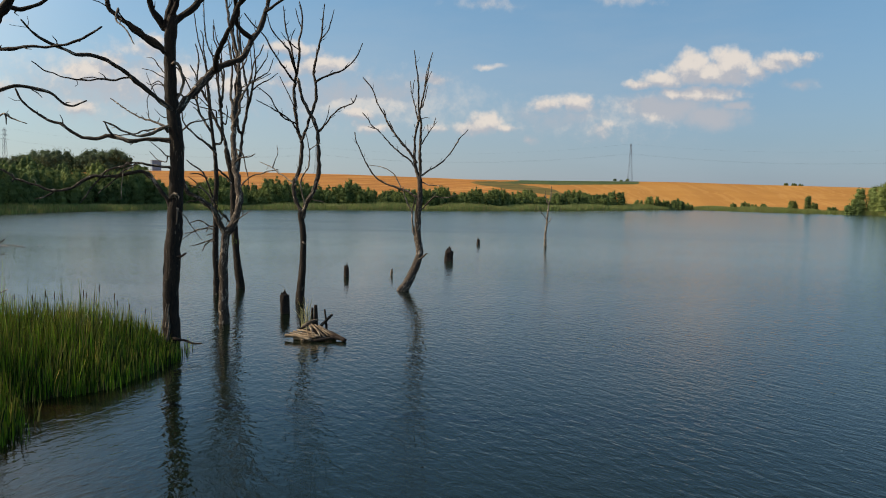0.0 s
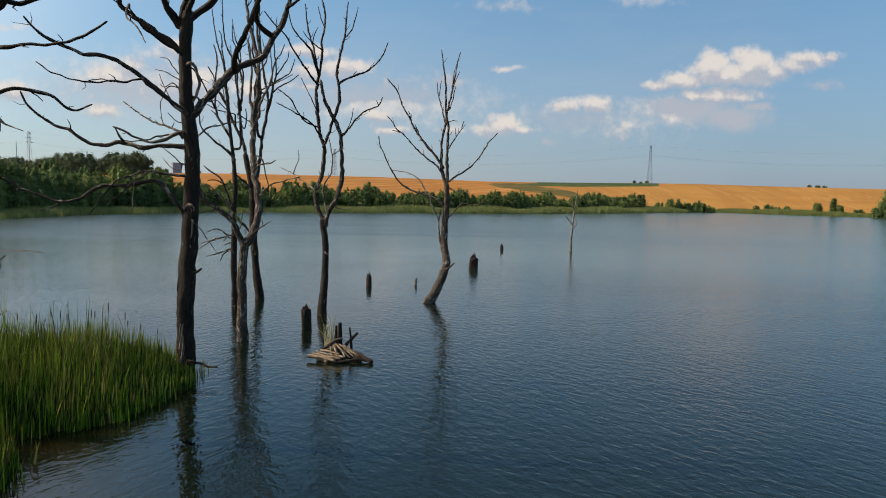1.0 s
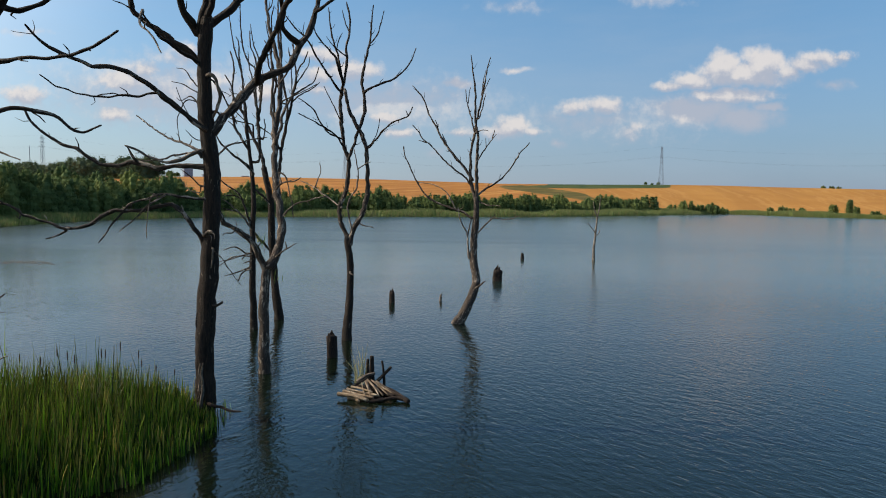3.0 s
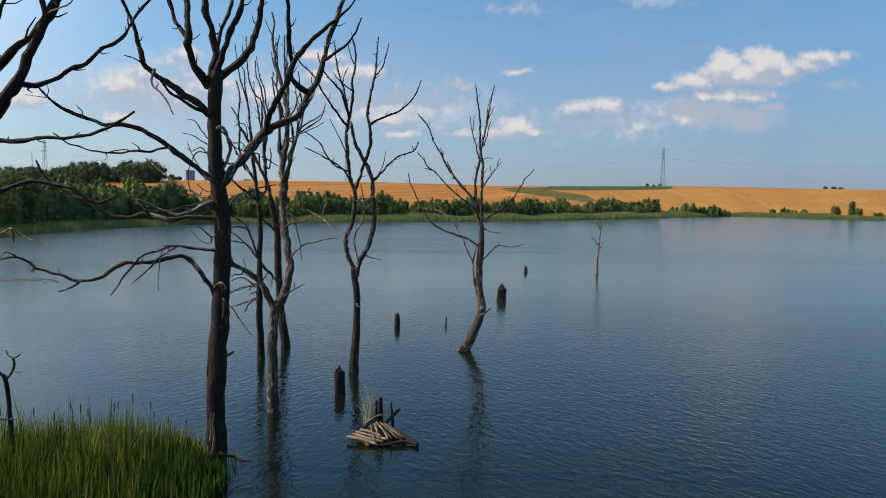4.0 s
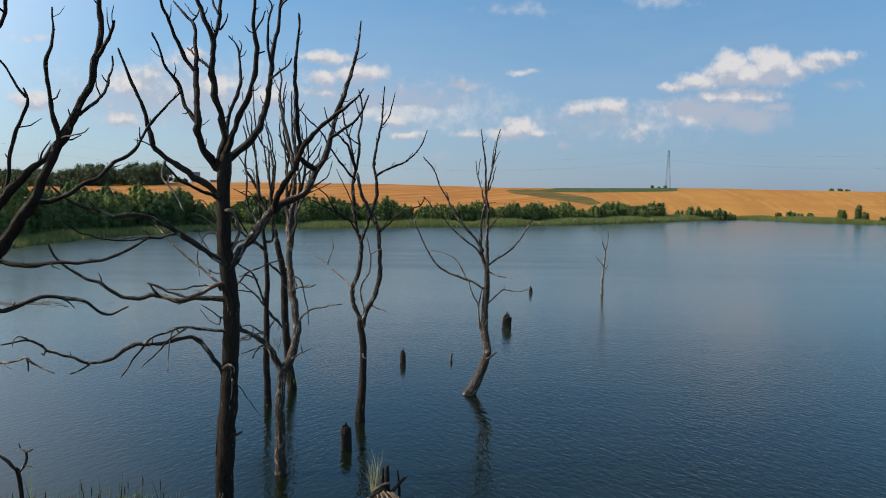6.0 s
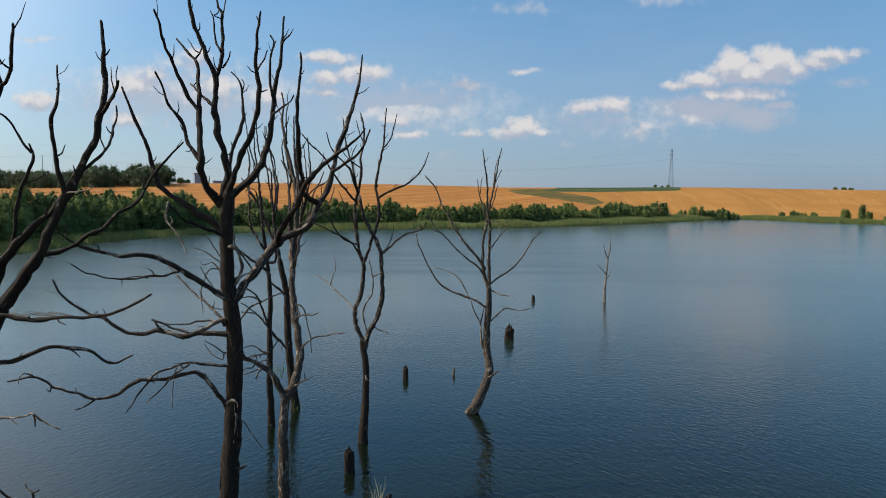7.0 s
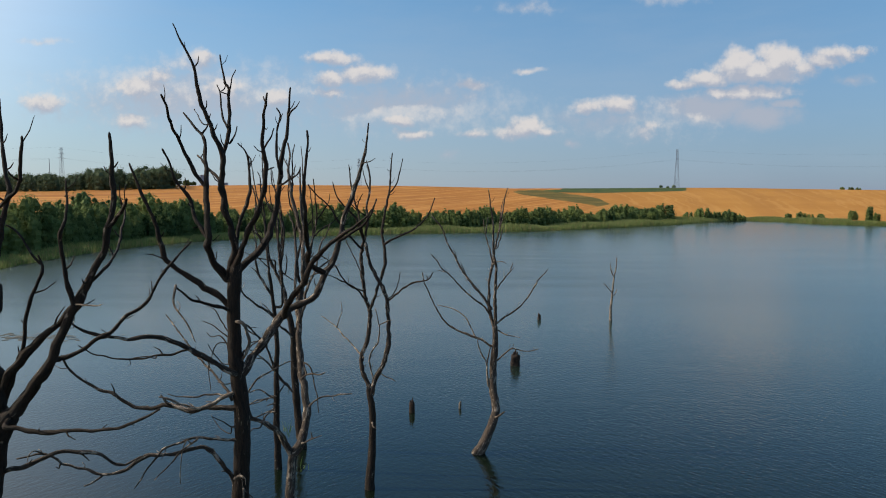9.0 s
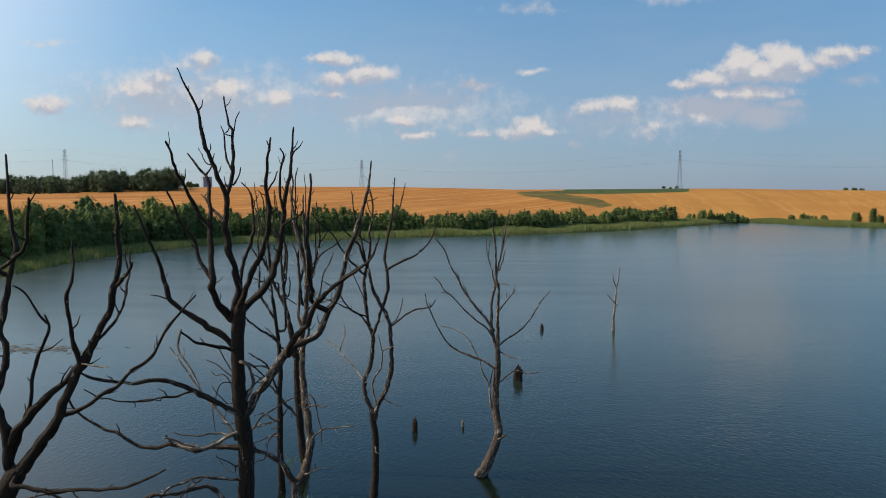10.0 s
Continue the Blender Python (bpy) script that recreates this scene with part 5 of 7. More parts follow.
limb(lyre_tree, 'branch', [(-3.85, 20.72, 7.16), (-3.80, 20.53, 7.19), (-3.99, 20.21, 7.45), (-4.14, 19.84, 7.69), (-4.28, 19.77, 7.91), (-4.43, 19.70, 8.16), (-4.61, 19.60, 8.48), (-4.90, 19.50, 8.76), (-5.12, 19.40, 9.05)], 0.034, 0.013, under=fork)
limb(lyre_tree, 'branch', [(-3.79, 20.92, 5.71), (-3.81, 20.76, 5.71), (-3.96, 20.63, 5.96), (-4.15, 20.54, 6.12), (-4.46, 20.40, 6.30), (-4.75, 20.28, 6.45), (-4.98, 20.20, 6.56)], 0.030, 0.013, under=fork)
limb(lyre_tree, 'branch', [(-3.82, 20.91, 5.86), (-3.84, 20.86, 5.91), (-4.20, 20.75, 6.06), (-4.42, 20.61, 6.32), (-4.55, 20.48, 6.61), (-4.79, 20.43, 6.87), (-5.03, 20.40, 7.02)], 0.027, 0.013, under=fork)
limb(lyre_tree, 'twig', [(-3.87, 20.89, 6.34), (-3.85, 20.73, 6.36), (-4.06, 20.89, 6.79), (-4.31, 21.08, 7.23), (-4.45, 21.20, 7.50)], 0.020, 0.010, under=fork)
limb(lyre_tree, 'twig', [(-3.57, 20.47, 8.94), (-3.58, 20.50, 8.95), (-3.71, 20.58, 9.17), (-3.82, 20.70, 9.59)], 0.021, 0.010, under=fork)
fork = limb(lyre_tree, 'limb', [(-3.59, 20.70, 2.78), (-3.53, 20.76, 3.11), (-3.36, 20.81, 3.45), (-3.16, 20.88, 3.95), (-3.08, 20.94, 4.46), (-3.10, 20.88, 5.10), (-3.15, 20.84, 5.66), (-3.29, 20.81, 6.12), (-3.49, 20.79, 6.42), (-3.65, 20.83, 6.83), (-3.79, 20.90, 7.37)], 0.078, 0.047)
limb(lyre_tree, 'branch', [(-3.35, 20.84, 6.24), (-3.33, 20.85, 6.24), (-3.21, 20.95, 6.69), (-3.22, 21.11, 7.22), (-3.31, 21.26, 7.69), (-3.23, 21.47, 8.36), (-3.13, 21.65, 8.96), (-3.11, 21.82, 9.51), (-3.08, 22.00, 10.12)], 0.054, 0.018, under=fork)
limb(lyre_tree, 'twig', [(-3.14, 21.64, 8.90), (-3.09, 21.60, 8.89), (-2.92, 21.71, 9.14), (-2.83, 21.85, 9.52), (-2.75, 22.00, 9.95)], 0.024, 0.011, under=fork)
limb(lyre_tree, 'twig', [(-3.30, 21.25, 7.65), (-3.27, 21.20, 7.68), (-3.32, 21.20, 7.90)], 0.027, 0.014, under=fork)
limb(lyre_tree, 'branch', [(-3.24, 21.14, 7.31), (-3.13, 21.00, 7.36), (-2.89, 21.07, 7.50), (-2.64, 21.13, 7.60), (-2.31, 21.23, 7.79), (-2.02, 21.32, 8.05), (-1.85, 21.40, 8.32), (-1.72, 21.50, 8.71)], 0.034, 0.014, under=fork)
limb(lyre_tree, 'branch', [(-3.15, 20.84, 5.66), (-3.03, 20.77, 5.67), (-2.75, 20.44, 5.92), (-2.56, 20.17, 6.10), (-2.31, 19.89, 6.26), (-2.02, 19.66, 6.35), (-1.80, 19.50, 6.42), (-1.67, 19.30, 6.64)], 0.033, 0.012, under=fork)
limb(lyre_tree, 'twig', [(-3.15, 20.84, 5.66), (-2.98, 20.79, 5.78), (-2.83, 20.76, 6.01), (-2.74, 20.75, 6.32), (-2.72, 20.70, 6.49)], 0.020, 0.010, under=fork)
limb(lyre_tree, 'twig', [(-1.79, 19.47, 6.45), (-1.81, 19.41, 6.43), (-1.86, 19.40, 6.55)], 0.019, 0.009, under=fork)
limb(lyre_tree, 'twig', [(-3.36, 20.81, 3.45), (-3.18, 20.62, 3.36), (-2.97, 20.46, 3.35), (-2.83, 20.32, 3.30)], 0.020, 0.010, under=fork)
limb(lyre_tree, 'branch', [(-3.48, 20.78, 3.22), (-3.50, 20.62, 3.24), (-3.58, 20.56, 3.54), (-3.61, 20.47, 3.95), (-3.50, 20.41, 4.24), (-3.36, 20.36, 4.43), (-3.27, 20.19, 4.84), (-3.28, 20.06, 5.13), (-3.34, 19.89, 5.52)], 0.029, 0.013, under=fork, mat=BARK_PALE)
limb(lyre_tree, 'twig', [(-3.27, 20.13, 4.99), (-3.28, 20.20, 5.00), (-3.09, 20.08, 5.11), (-2.88, 19.96, 5.19)], 0.019, 0.010, under=fork, mat=BARK_PALE)
limb(lyre_tree, 'branch', [(-3.91, 20.90, 3.87), (-3.84, 20.82, 3.89), (-4.07, 21.16, 3.99), (-4.36, 21.60, 4.17), (-4.69, 22.04, 4.31), (-5.01, 22.49, 4.51), (-5.37, 22.89, 4.65), (-5.63, 23.16, 4.74)], 0.026, 0.011, under=fork, mat=BARK_PALE)
limb(lyre_tree, 'twig', [(-4.98, 22.44, 4.49), (-4.97, 22.40, 4.52), (-4.91, 22.48, 4.77), (-4.82, 22.55, 5.00), (-4.87, 22.64, 5.31)], 0.021, 0.011, under=fork, mat=BARK_PALE)
limb(lyre_tree, 'stub', [(-3.57, 20.62, 1.99), (-3.48, 20.18, 1.98), (-3.39, 20.13, 1.95)], 0.026, 0.019, mat=BARK_PALE)

leaning_tree = dead_tree((-0.29, 23.38, 0), "dead tree with a bent leaning foot and thin upright twigs", pale=True)
stem = limb(leaning_tree, 'trunk', [(-0.54, 23.38, -0.40), (-0.29, 23.38, 0.08), (-0.10, 23.48, 0.40), (0.11, 23.63, 0.81), (0.25, 23.74, 1.15), (0.29, 23.84, 1.44), (0.21, 24.02, 1.99), (0.21, 24.16, 2.56), (0.24, 24.16, 3.15), (0.27, 24.15, 3.75), (0.26, 24.15, 4.24)], 0.180, 0.094)
fork = limb(leaning_tree, 'limb', [(0.25, 24.15, 4.15), (0.11, 24.19, 4.63), (0.05, 24.22, 5.23), (0.05, 24.25, 5.82), (0.15, 24.27, 6.40), (0.24, 24.30, 6.93), (0.39, 24.33, 7.59), (0.51, 24.36, 8.27), (0.60, 24.39, 8.76), (0.69, 24.40, 9.09)], 0.061, 0.015)
limb(leaning_tree, 'twig', [(0.39, 24.33, 7.59), (0.38, 24.24, 7.56), (0.50, 24.13, 7.95), (0.60, 24.06, 8.18), (0.66, 24.02, 8.31)], 0.023, 0.011, under=fork)
limb(leaning_tree, 'twig', [(0.26, 24.30, 7.00), (0.32, 24.25, 6.99), (0.43, 24.10, 7.36), (0.53, 23.93, 7.78)], 0.023, 0.011, under=fork)
limb(leaning_tree, 'twig', [(0.45, 24.18, 7.76), (0.40, 24.23, 7.76), (0.47, 24.48, 8.38), (0.55, 24.61, 8.70)], 0.019, 0.009, under=fork)
fork = limb(leaning_tree, 'limb', [(0.26, 24.15, 4.18), (0.27, 24.10, 4.83), (0.25, 24.05, 5.52), (0.26, 23.99, 5.99), (0.29, 23.95, 6.39), (0.19, 23.91, 6.82), (0.18, 23.86, 7.34), (0.18, 23.82, 7.80), (0.13, 23.78, 8.17), (0.06, 23.75, 8.56), (0.00, 23.70, 9.01)], 0.061, 0.015)
limb(leaning_tree, 'branch', [(0.26, 23.94, 6.51), (0.16, 23.98, 6.49), (0.06, 24.11, 6.92), (-0.04, 24.24, 7.32), (-0.12, 24.35, 7.64), (-0.15, 24.43, 8.00)], 0.030, 0.012, under=fork)
limb(leaning_tree, 'twig', [(-0.08, 24.33, 7.51), (-0.06, 24.34, 7.52), (-0.04, 24.39, 7.84), (0.02, 24.42, 8.08)], 0.019, 0.009, under=fork)
limb(leaning_tree, 'twig', [(0.26, 23.94, 6.51), (0.29, 24.06, 6.52), (0.46, 23.90, 6.55), (0.61, 23.76, 6.52)], 0.023, 0.011, under=fork)
limb(leaning_tree, 'branch', [(0.25, 24.03, 5.56), (0.31, 24.13, 5.56), (0.48, 23.99, 5.84), (0.62, 23.86, 6.04), (0.80, 23.73, 6.27), (0.89, 23.66, 6.39)], 0.030, 0.011, under=fork)
limb(leaning_tree, 'twig', [(0.57, 23.90, 5.99), (0.56, 23.87, 5.97), (0.53, 23.77, 6.27)], 0.019, 0.009, under=fork)
limb(leaning_tree, 'twig', [(0.77, 23.77, 6.24), (0.83, 23.66, 6.52)], 0.019, 0.009, under=fork)
fork = limb(leaning_tree, 'limb', [(0.08, 24.20, 4.87), (0.12, 24.15, 4.88), (-0.13, 24.20, 5.23), (-0.37, 24.25, 5.52), (-0.61, 24.30, 5.81), (-0.81, 24.33, 6.07), (-1.01, 24.38, 6.41), (-1.18, 24.43, 6.74), (-1.41, 24.49, 7.14), (-1.58, 24.54, 7.60), (-1.78, 24.58, 7.89), (-2.00, 24.62, 8.14)], 0.046, 0.016)
limb(leaning_tree, 'twig', [(-0.77, 24.32, 6.01), (-0.75, 24.37, 6.01), (-0.86, 24.43, 6.25), (-0.94, 24.46, 6.45)], 0.023, 0.012, under=fork)
limb(leaning_tree, 'twig', [(-1.11, 24.41, 6.60), (-1.09, 24.46, 6.60), (-1.16, 24.37, 6.85), (-1.20, 24.35, 6.92)], 0.023, 0.012, under=fork)
fork = limb(leaning_tree, 'limb', [(0.16, 24.17, 4.44), (0.19, 24.15, 4.44), (-0.07, 24.19, 4.88), (-0.37, 24.22, 5.12), (-0.76, 24.25, 5.45), (-1.17, 24.29, 5.87), (-1.40, 24.30, 6.10), (-1.62, 24.32, 6.29), (-1.81, 24.34, 6.57), (-1.98, 24.36, 6.75)], 0.034, 0.015)
limb(leaning_tree, 'twig', [(-1.47, 24.31, 6.16), (-1.49, 24.27, 6.14), (-1.66, 24.27, 6.19), (-1.76, 24.27, 6.21)], 0.019, 0.009, under=fork)
fork = limb(leaning_tree, 'limb', [(0.26, 24.15, 3.57), (0.10, 24.15, 3.56), (-0.16, 24.23, 3.74), (-0.46, 24.30, 3.85), (-0.96, 24.42, 4.01), (-1.27, 24.49, 4.14), (-1.47, 24.55, 4.29), (-1.72, 24.65, 4.65), (-1.94, 24.75, 5.00), (-2.14, 24.84, 5.44), (-2.28, 24.91, 5.72), (-2.34, 24.97, 6.05)], 0.042, 0.016)
limb(leaning_tree, 'branch', [(-0.46, 24.30, 3.85), (-0.42, 24.50, 3.78), (-0.56, 24.67, 4.08), (-0.76, 24.87, 4.42), (-1.07, 25.05, 4.65), (-1.39, 25.20, 4.75), (-1.82, 25.40, 4.80)], 0.027, 0.012, under=fork, mat=BARK_PALE)
fork = limb(leaning_tree, 'limb', [(0.21, 24.07, 2.16), (0.06, 24.05, 2.13), (-0.01, 24.06, 2.57), (-0.03, 23.99, 2.99), (-0.15, 23.94, 3.23), (-0.31, 23.86, 3.61), (-0.37, 23.80, 3.91)], 0.038, 0.015, mat=BARK_PALE)
limb(leaning_tree, 'twig', [(-0.03, 23.99, 2.94), (-0.01, 24.10, 2.97), (0.06, 24.10, 3.33), (0.10, 24.10, 3.61)], 0.030, 0.015, under=fork)
fork = limb(leaning_tree, 'limb', [(0.27, 24.14, 4.38), (0.35, 24.15, 4.38), (0.58, 24.20, 4.57), (0.82, 24.25, 4.70), (1.11, 24.31, 4.89), (1.37, 24.37, 5.19), (1.61, 24.45, 5.54), (1.77, 24.49, 5.84), (1.97, 24.53, 6.03), (2.11, 24.57, 6.20)], 0.034, 0.016)
limb(leaning_tree, 'twig', [(1.71, 24.47, 5.71), (1.73, 24.48, 5.69), (1.73, 24.48, 5.85)], 0.019, 0.009, under=fork)
fork = limb(leaning_tree, 'limb', [(0.23, 24.16, 3.04), (0.31, 24.15, 3.02), (0.54, 23.96, 3.29), (0.71, 23.82, 3.47), (0.85, 23.71, 3.57), (1.14, 23.54, 3.53), (1.38, 23.39, 3.54), (1.67, 23.20, 3.67)], 0.030, 0.011)
limb(leaning_tree, 'twig', [(0.84, 23.72, 3.56), (0.83, 23.70, 3.54), (0.88, 23.70, 3.71)], 0.019, 0.009, under=fork)
limb(leaning_tree, 'limb', [(0.27, 24.15, 4.15), (0.35, 24.15, 4.13), (0.53, 24.01, 4.05), (0.69, 23.89, 4.00), (1.09, 23.60, 3.97)], 0.027, 0.009)
limb(leaning_tree, 'stub', [(0.25, 23.75, 1.18), (0.30, 23.58, 1.18), (0.45, 23.52, 1.30), (0.58, 23.46, 1.42)], 0.053, 0.022)

sapling = dead_tree((9.90, 49.97, 0), "small bleached dead sapling far out in the lake", pale=True)
stem = limb(sapling, 'trunk', [(9.90, 49.97, -0.60), (9.90, 49.97, 0.0), (9.93, 50.01, 0.93), (10.01, 50.05, 1.77), (10.08, 50.08, 2.61), (10.15, 50.11, 3.23), (10.27, 50.13, 3.78), (10.34, 50.17, 4.62)], 0.11, 0.028, mat=BARK_PALE)
limb(sapling, 'limb', [(10.14, 50.11, 3.17), (10.12, 49.97, 3.19), (9.87, 49.84, 3.65), (9.74, 49.67, 4.28)], 0.046, 0.022, mat=BARK_PALE)
limb(sapling, 'limb', [(10.03, 50.06, 2.02), (9.99, 49.97, 2.03), (9.65, 49.81, 2.41), (9.36, 49.67, 2.74)], 0.046, 0.022, mat=BARK_PALE)
limb(sapling, 'limb', [(10.01, 50.05, 1.77), (10.03, 49.97, 1.77), (10.26, 50.11, 1.94), (10.37, 50.27, 2.22)], 0.046, 0.022, mat=BARK_PALE)

side_tree = dead_tree((-7.75, 9.7, 0), "many-stemmed dark dead tree rising out of the reed bank")
stem = limb(side_tree, 'trunk', [(-7.80, 9.70, -0.40), (-7.70, 9.70, 1.20), (-7.38, 9.66, 3.04), (-6.89, 9.46, 5.16), (-6.77, 9.43, 5.52), (-6.64, 9.41, 5.75)], 0.170, 0.131)
fork = limb(side_tree, 'limb', [(-6.69, 9.42, 5.67), (-6.49, 9.41, 5.89), (-6.33, 9.41, 6.10), (-6.16, 9.39, 6.31), (-6.00, 9.38, 6.53), (-5.89, 9.39, 6.78), (-5.80, 9.40, 6.99), (-5.71, 9.41, 7.21), (-5.60, 9.42, 7.42), (-5.46, 9.44, 7.63), (-5.35, 9.44, 7.85), (-5.25, 9.45, 8.18), (-5.19, 9.47, 8.51), (-5.20, 9.48, 8.83), (-5.21, 9.50, 9.12), (-5.24, 9.51, 9.39)], 0.076, 0.018)
limb(side_tree, 'branch', [(-5.51, 9.42, 7.55), (-5.51, 9.46, 7.53), (-5.42, 9.54, 7.63), (-5.40, 9.73, 7.76), (-5.45, 10.04, 7.98), (-5.52, 10.32, 8.20), (-5.63, 10.57, 8.40), (-5.64, 10.58, 8.50)], 0.027, 0.012, under=fork)
limb(side_tree, 'branch', [(-5.24, 9.46, 8.25), (-5.21, 9.42, 8.24), (-5.04, 9.28, 8.35), (-4.90, 9.15, 8.46), (-4.79, 9.03, 8.56)], 0.026, 0.014, under=fork)
limb(side_tree, 'twig', [(-4.81, 9.05, 8.53), (-4.81, 9.03, 8.51), (-4.81, 9.03, 8.64), (-4.79, 9.03, 8.74)], 0.008, 0.004, under=fork)
limb(side_tree, 'twig', [(-5.21, 9.48, 8.86), (-5.18, 9.43, 8.87), (-5.21, 9.37, 8.92), (-5.22, 9.33, 8.97)], 0.012, 0.006, under=fork)
limb(side_tree, 'branch', [(-5.70, 9.40, 7.21), (-5.73, 9.36, 7.40), (-5.76, 9.32, 7.60), (-5.75, 9.28, 7.80), (-5.74, 9.23, 7.99), (-5.72, 9.20, 8.10), (-5.65, 9.17, 8.28), (-5.66, 9.24, 8.49), (-5.71, 9.33, 8.81)], 0.035, 0.009, under=fork)
limb(side_tree, 'twig', [(-6.04, 9.83, 8.60), (-5.99, 9.83, 8.68)], 0.009, 0.005, under=fork)
limb(side_tree, 'branch', [(-6.06, 9.39, 6.44), (-6.19, 9.55, 6.43), (-6.19, 9.79, 6.43), (-6.06, 9.83, 6.46), (-5.86, 9.90, 6.57), (-5.73, 9.95, 6.66), (-5.59, 10.00, 6.74), (-5.49, 10.05, 6.87), (-5.39, 10.09, 6.97), (-5.22, 10.15, 7.08), (-5.12, 10.20, 7.22), (-5.02, 10.27, 7.44), (-4.90, 10.33, 7.63), (-4.77, 10.39, 7.80), (-4.63, 10.45, 7.97)], 0.035, 0.013, under=fork)
limb(side_tree, 'twig', [(-5.08, 10.23, 7.31), (-5.04, 10.10, 7.32), (-5.04, 10.10, 7.45)], 0.012, 0.006, under=fork)
limb(side_tree, 'limb', [(-6.64, 9.41, 5.75), (-6.75, 9.45, 5.95), (-6.67, 9.43, 6.25), (-6.50, 9.43, 6.46), (-6.35, 9.42, 6.62), (-6.18, 9.43, 6.78), (-6.01, 9.45, 6.91), (-5.85, 9.46, 7.09), (-5.74, 9.46, 7.20)], 0.059, 0.038)
fork = limb(side_tree, 'limb', [(-6.71, 9.43, 5.87), (-6.78, 9.51, 5.81), (-6.67, 9.48, 6.08), (-6.55, 9.46, 6.34), (-6.42, 9.43, 6.64), (-6.38, 9.43, 6.93), (-6.32, 9.43, 7.15), (-6.24, 9.42, 7.37), (-6.15, 9.42, 7.58), (-6.12, 9.42, 7.73), (-6.16, 9.42, 7.85)], 0.038, 0.015)
limb(side_tree, 'twig', [(-6.13, 9.42, 7.74), (-6.21, 9.40, 7.85), (-6.28, 9.38, 7.98), (-6.36, 9.35, 8.14), (-6.49, 9.32, 8.24)], 0.018, 0.009, under=fork)
limb(side_tree, 'twig', [(-5.70, 9.39, 7.23), (-5.48, 9.24, 7.25), (-5.23, 9.08, 7.26), (-5.08, 8.95, 7.31)], 0.012, 0.006, mat=BARK_PALE)
fork = limb(side_tree, 'limb', [(-6.71, 9.43, 5.87), (-6.73, 9.41, 5.85), (-6.78, 9.45, 6.24), (-6.87, 9.50, 6.53), (-6.96, 9.54, 6.74), (-6.92, 9.61, 6.99), (-6.85, 9.65, 7.19), (-6.90, 9.70, 7.39), (-6.99, 9.73, 7.57), (-6.97, 9.81, 7.90), (-6.95, 9.88, 8.20), (-6.92, 9.93, 8.43), (-6.91, 9.98, 8.66), (-6.99, 10.04, 8.97), (-7.07, 10.12, 9.32), (-7.12, 10.19, 9.68), (-7.17, 10.24, 9.96)], 0.064, 0.013)
limb(side_tree, 'branch', [(-6.94, 9.90, 8.30), (-7.07, 9.84, 8.38), (-6.88, 9.74, 8.46), (-6.67, 9.64, 8.57), (-6.48, 9.54, 8.72), (-6.40, 9.51, 8.92), (-6.35, 9.48, 9.12), (-6.32, 9.44, 9.34)], 0.030, 0.018, under=fork)
fork = limb(side_tree, 'limb', [(-6.60, 9.41, 5.77), (-6.51, 9.17, 5.71), (-6.33, 9.16, 5.70), (-6.11, 9.15, 5.67), (-5.85, 9.14, 5.67), (-5.54, 9.12, 5.70), (-5.24, 9.11, 5.71), (-4.98, 9.09, 5.76), (-4.77, 9.08, 5.84), (-4.62, 9.06, 5.91), (-4.47, 9.04, 6.00)], 0.031, 0.014)
fork = limb(side_tree, 'limb', [(-6.95, 9.48, 4.95), (-6.72, 9.53, 5.01), (-6.61, 9.57, 5.01), (-6.49, 9.60, 5.06), (-6.36, 9.64, 5.12), (-6.23, 9.68, 5.17), (-6.13, 9.71, 5.19), (-5.91, 9.78, 5.16), (-5.78, 9.82, 5.14), (-5.69, 9.86, 5.10), (-5.60, 9.90, 5.01), (-5.53, 9.93, 4.95), (-5.42, 9.97, 4.93), (-5.32, 10.00, 4.97), (-5.22, 10.02, 5.02)], 0.038, 0.012)
limb(side_tree, 'twig', [(-5.97, 9.76, 5.17), (-5.99, 9.81, 5.14), (-5.92, 9.82, 5.11), (-5.84, 9.82, 5.03)], 0.012, 0.006, under=fork)
fork = limb(side_tree, 'limb', [(-7.09, 9.54, 4.32), (-6.89, 9.00, 4.26), (-6.52, 8.89, 4.42), (-6.25, 8.81, 4.51), (-6.04, 8.76, 4.54), (-5.87, 8.72, 4.58), (-5.74, 8.68, 4.63), (-5.62, 8.65, 4.56), (-5.50, 8.61, 4.52), (-5.36, 8.58, 4.47)], 0.025, 0.007, mat=BARK_PALE)
limb(side_tree, 'twig', [(-5.72, 8.66, 4.62), (-5.71, 8.67, 4.55), (-5.72, 8.68, 4.47)], 0.011, 0.007, under=fork)

broken_sapling = dead_tree((-7.75, 11.25, 0), "short broken dead sapling with forked twigs among the reeds")
stem = limb(broken_sapling, 'trunk', [(-7.45, 11.25, -0.30), (-7.61, 11.25, 0.99), (-7.60, 11.24, 1.32), (-7.61, 11.22, 1.69), (-7.63, 11.21, 2.01), (-7.66, 11.20, 2.22)], 0.047, 0.031)
limb(broken_sapling, 'limb', [(-7.64, 11.20, 2.17), (-7.58, 11.22, 2.25), (-7.54, 11.24, 2.36), (-7.56, 11.27, 2.48), (-7.65, 11.29, 2.54), (-7.69, 11.30, 2.61)], 0.024, 0.010)
limb(broken_sapling, 'limb', [(-7.56, 11.27, 2.48), (-7.53, 11.20, 2.50), (-7.41, 11.14, 2.55), (-7.33, 11.10, 2.59)], 0.017, 0.010)
limb(broken_sapling, 'limb', [(-7.66, 11.20, 2.20), (-7.76, 11.20, 2.31), (-7.88, 11.20, 2.40), (-8.05, 11.20, 2.55)], 0.027, 0.014)
limb(broken_sapling, 'twig', [(-7.57, 11.23, 2.30), (-7.54, 11.20, 2.29), (-7.42, 11.14, 2.30), (-7.33, 11.10, 2.31)], 0.010, 0.005)
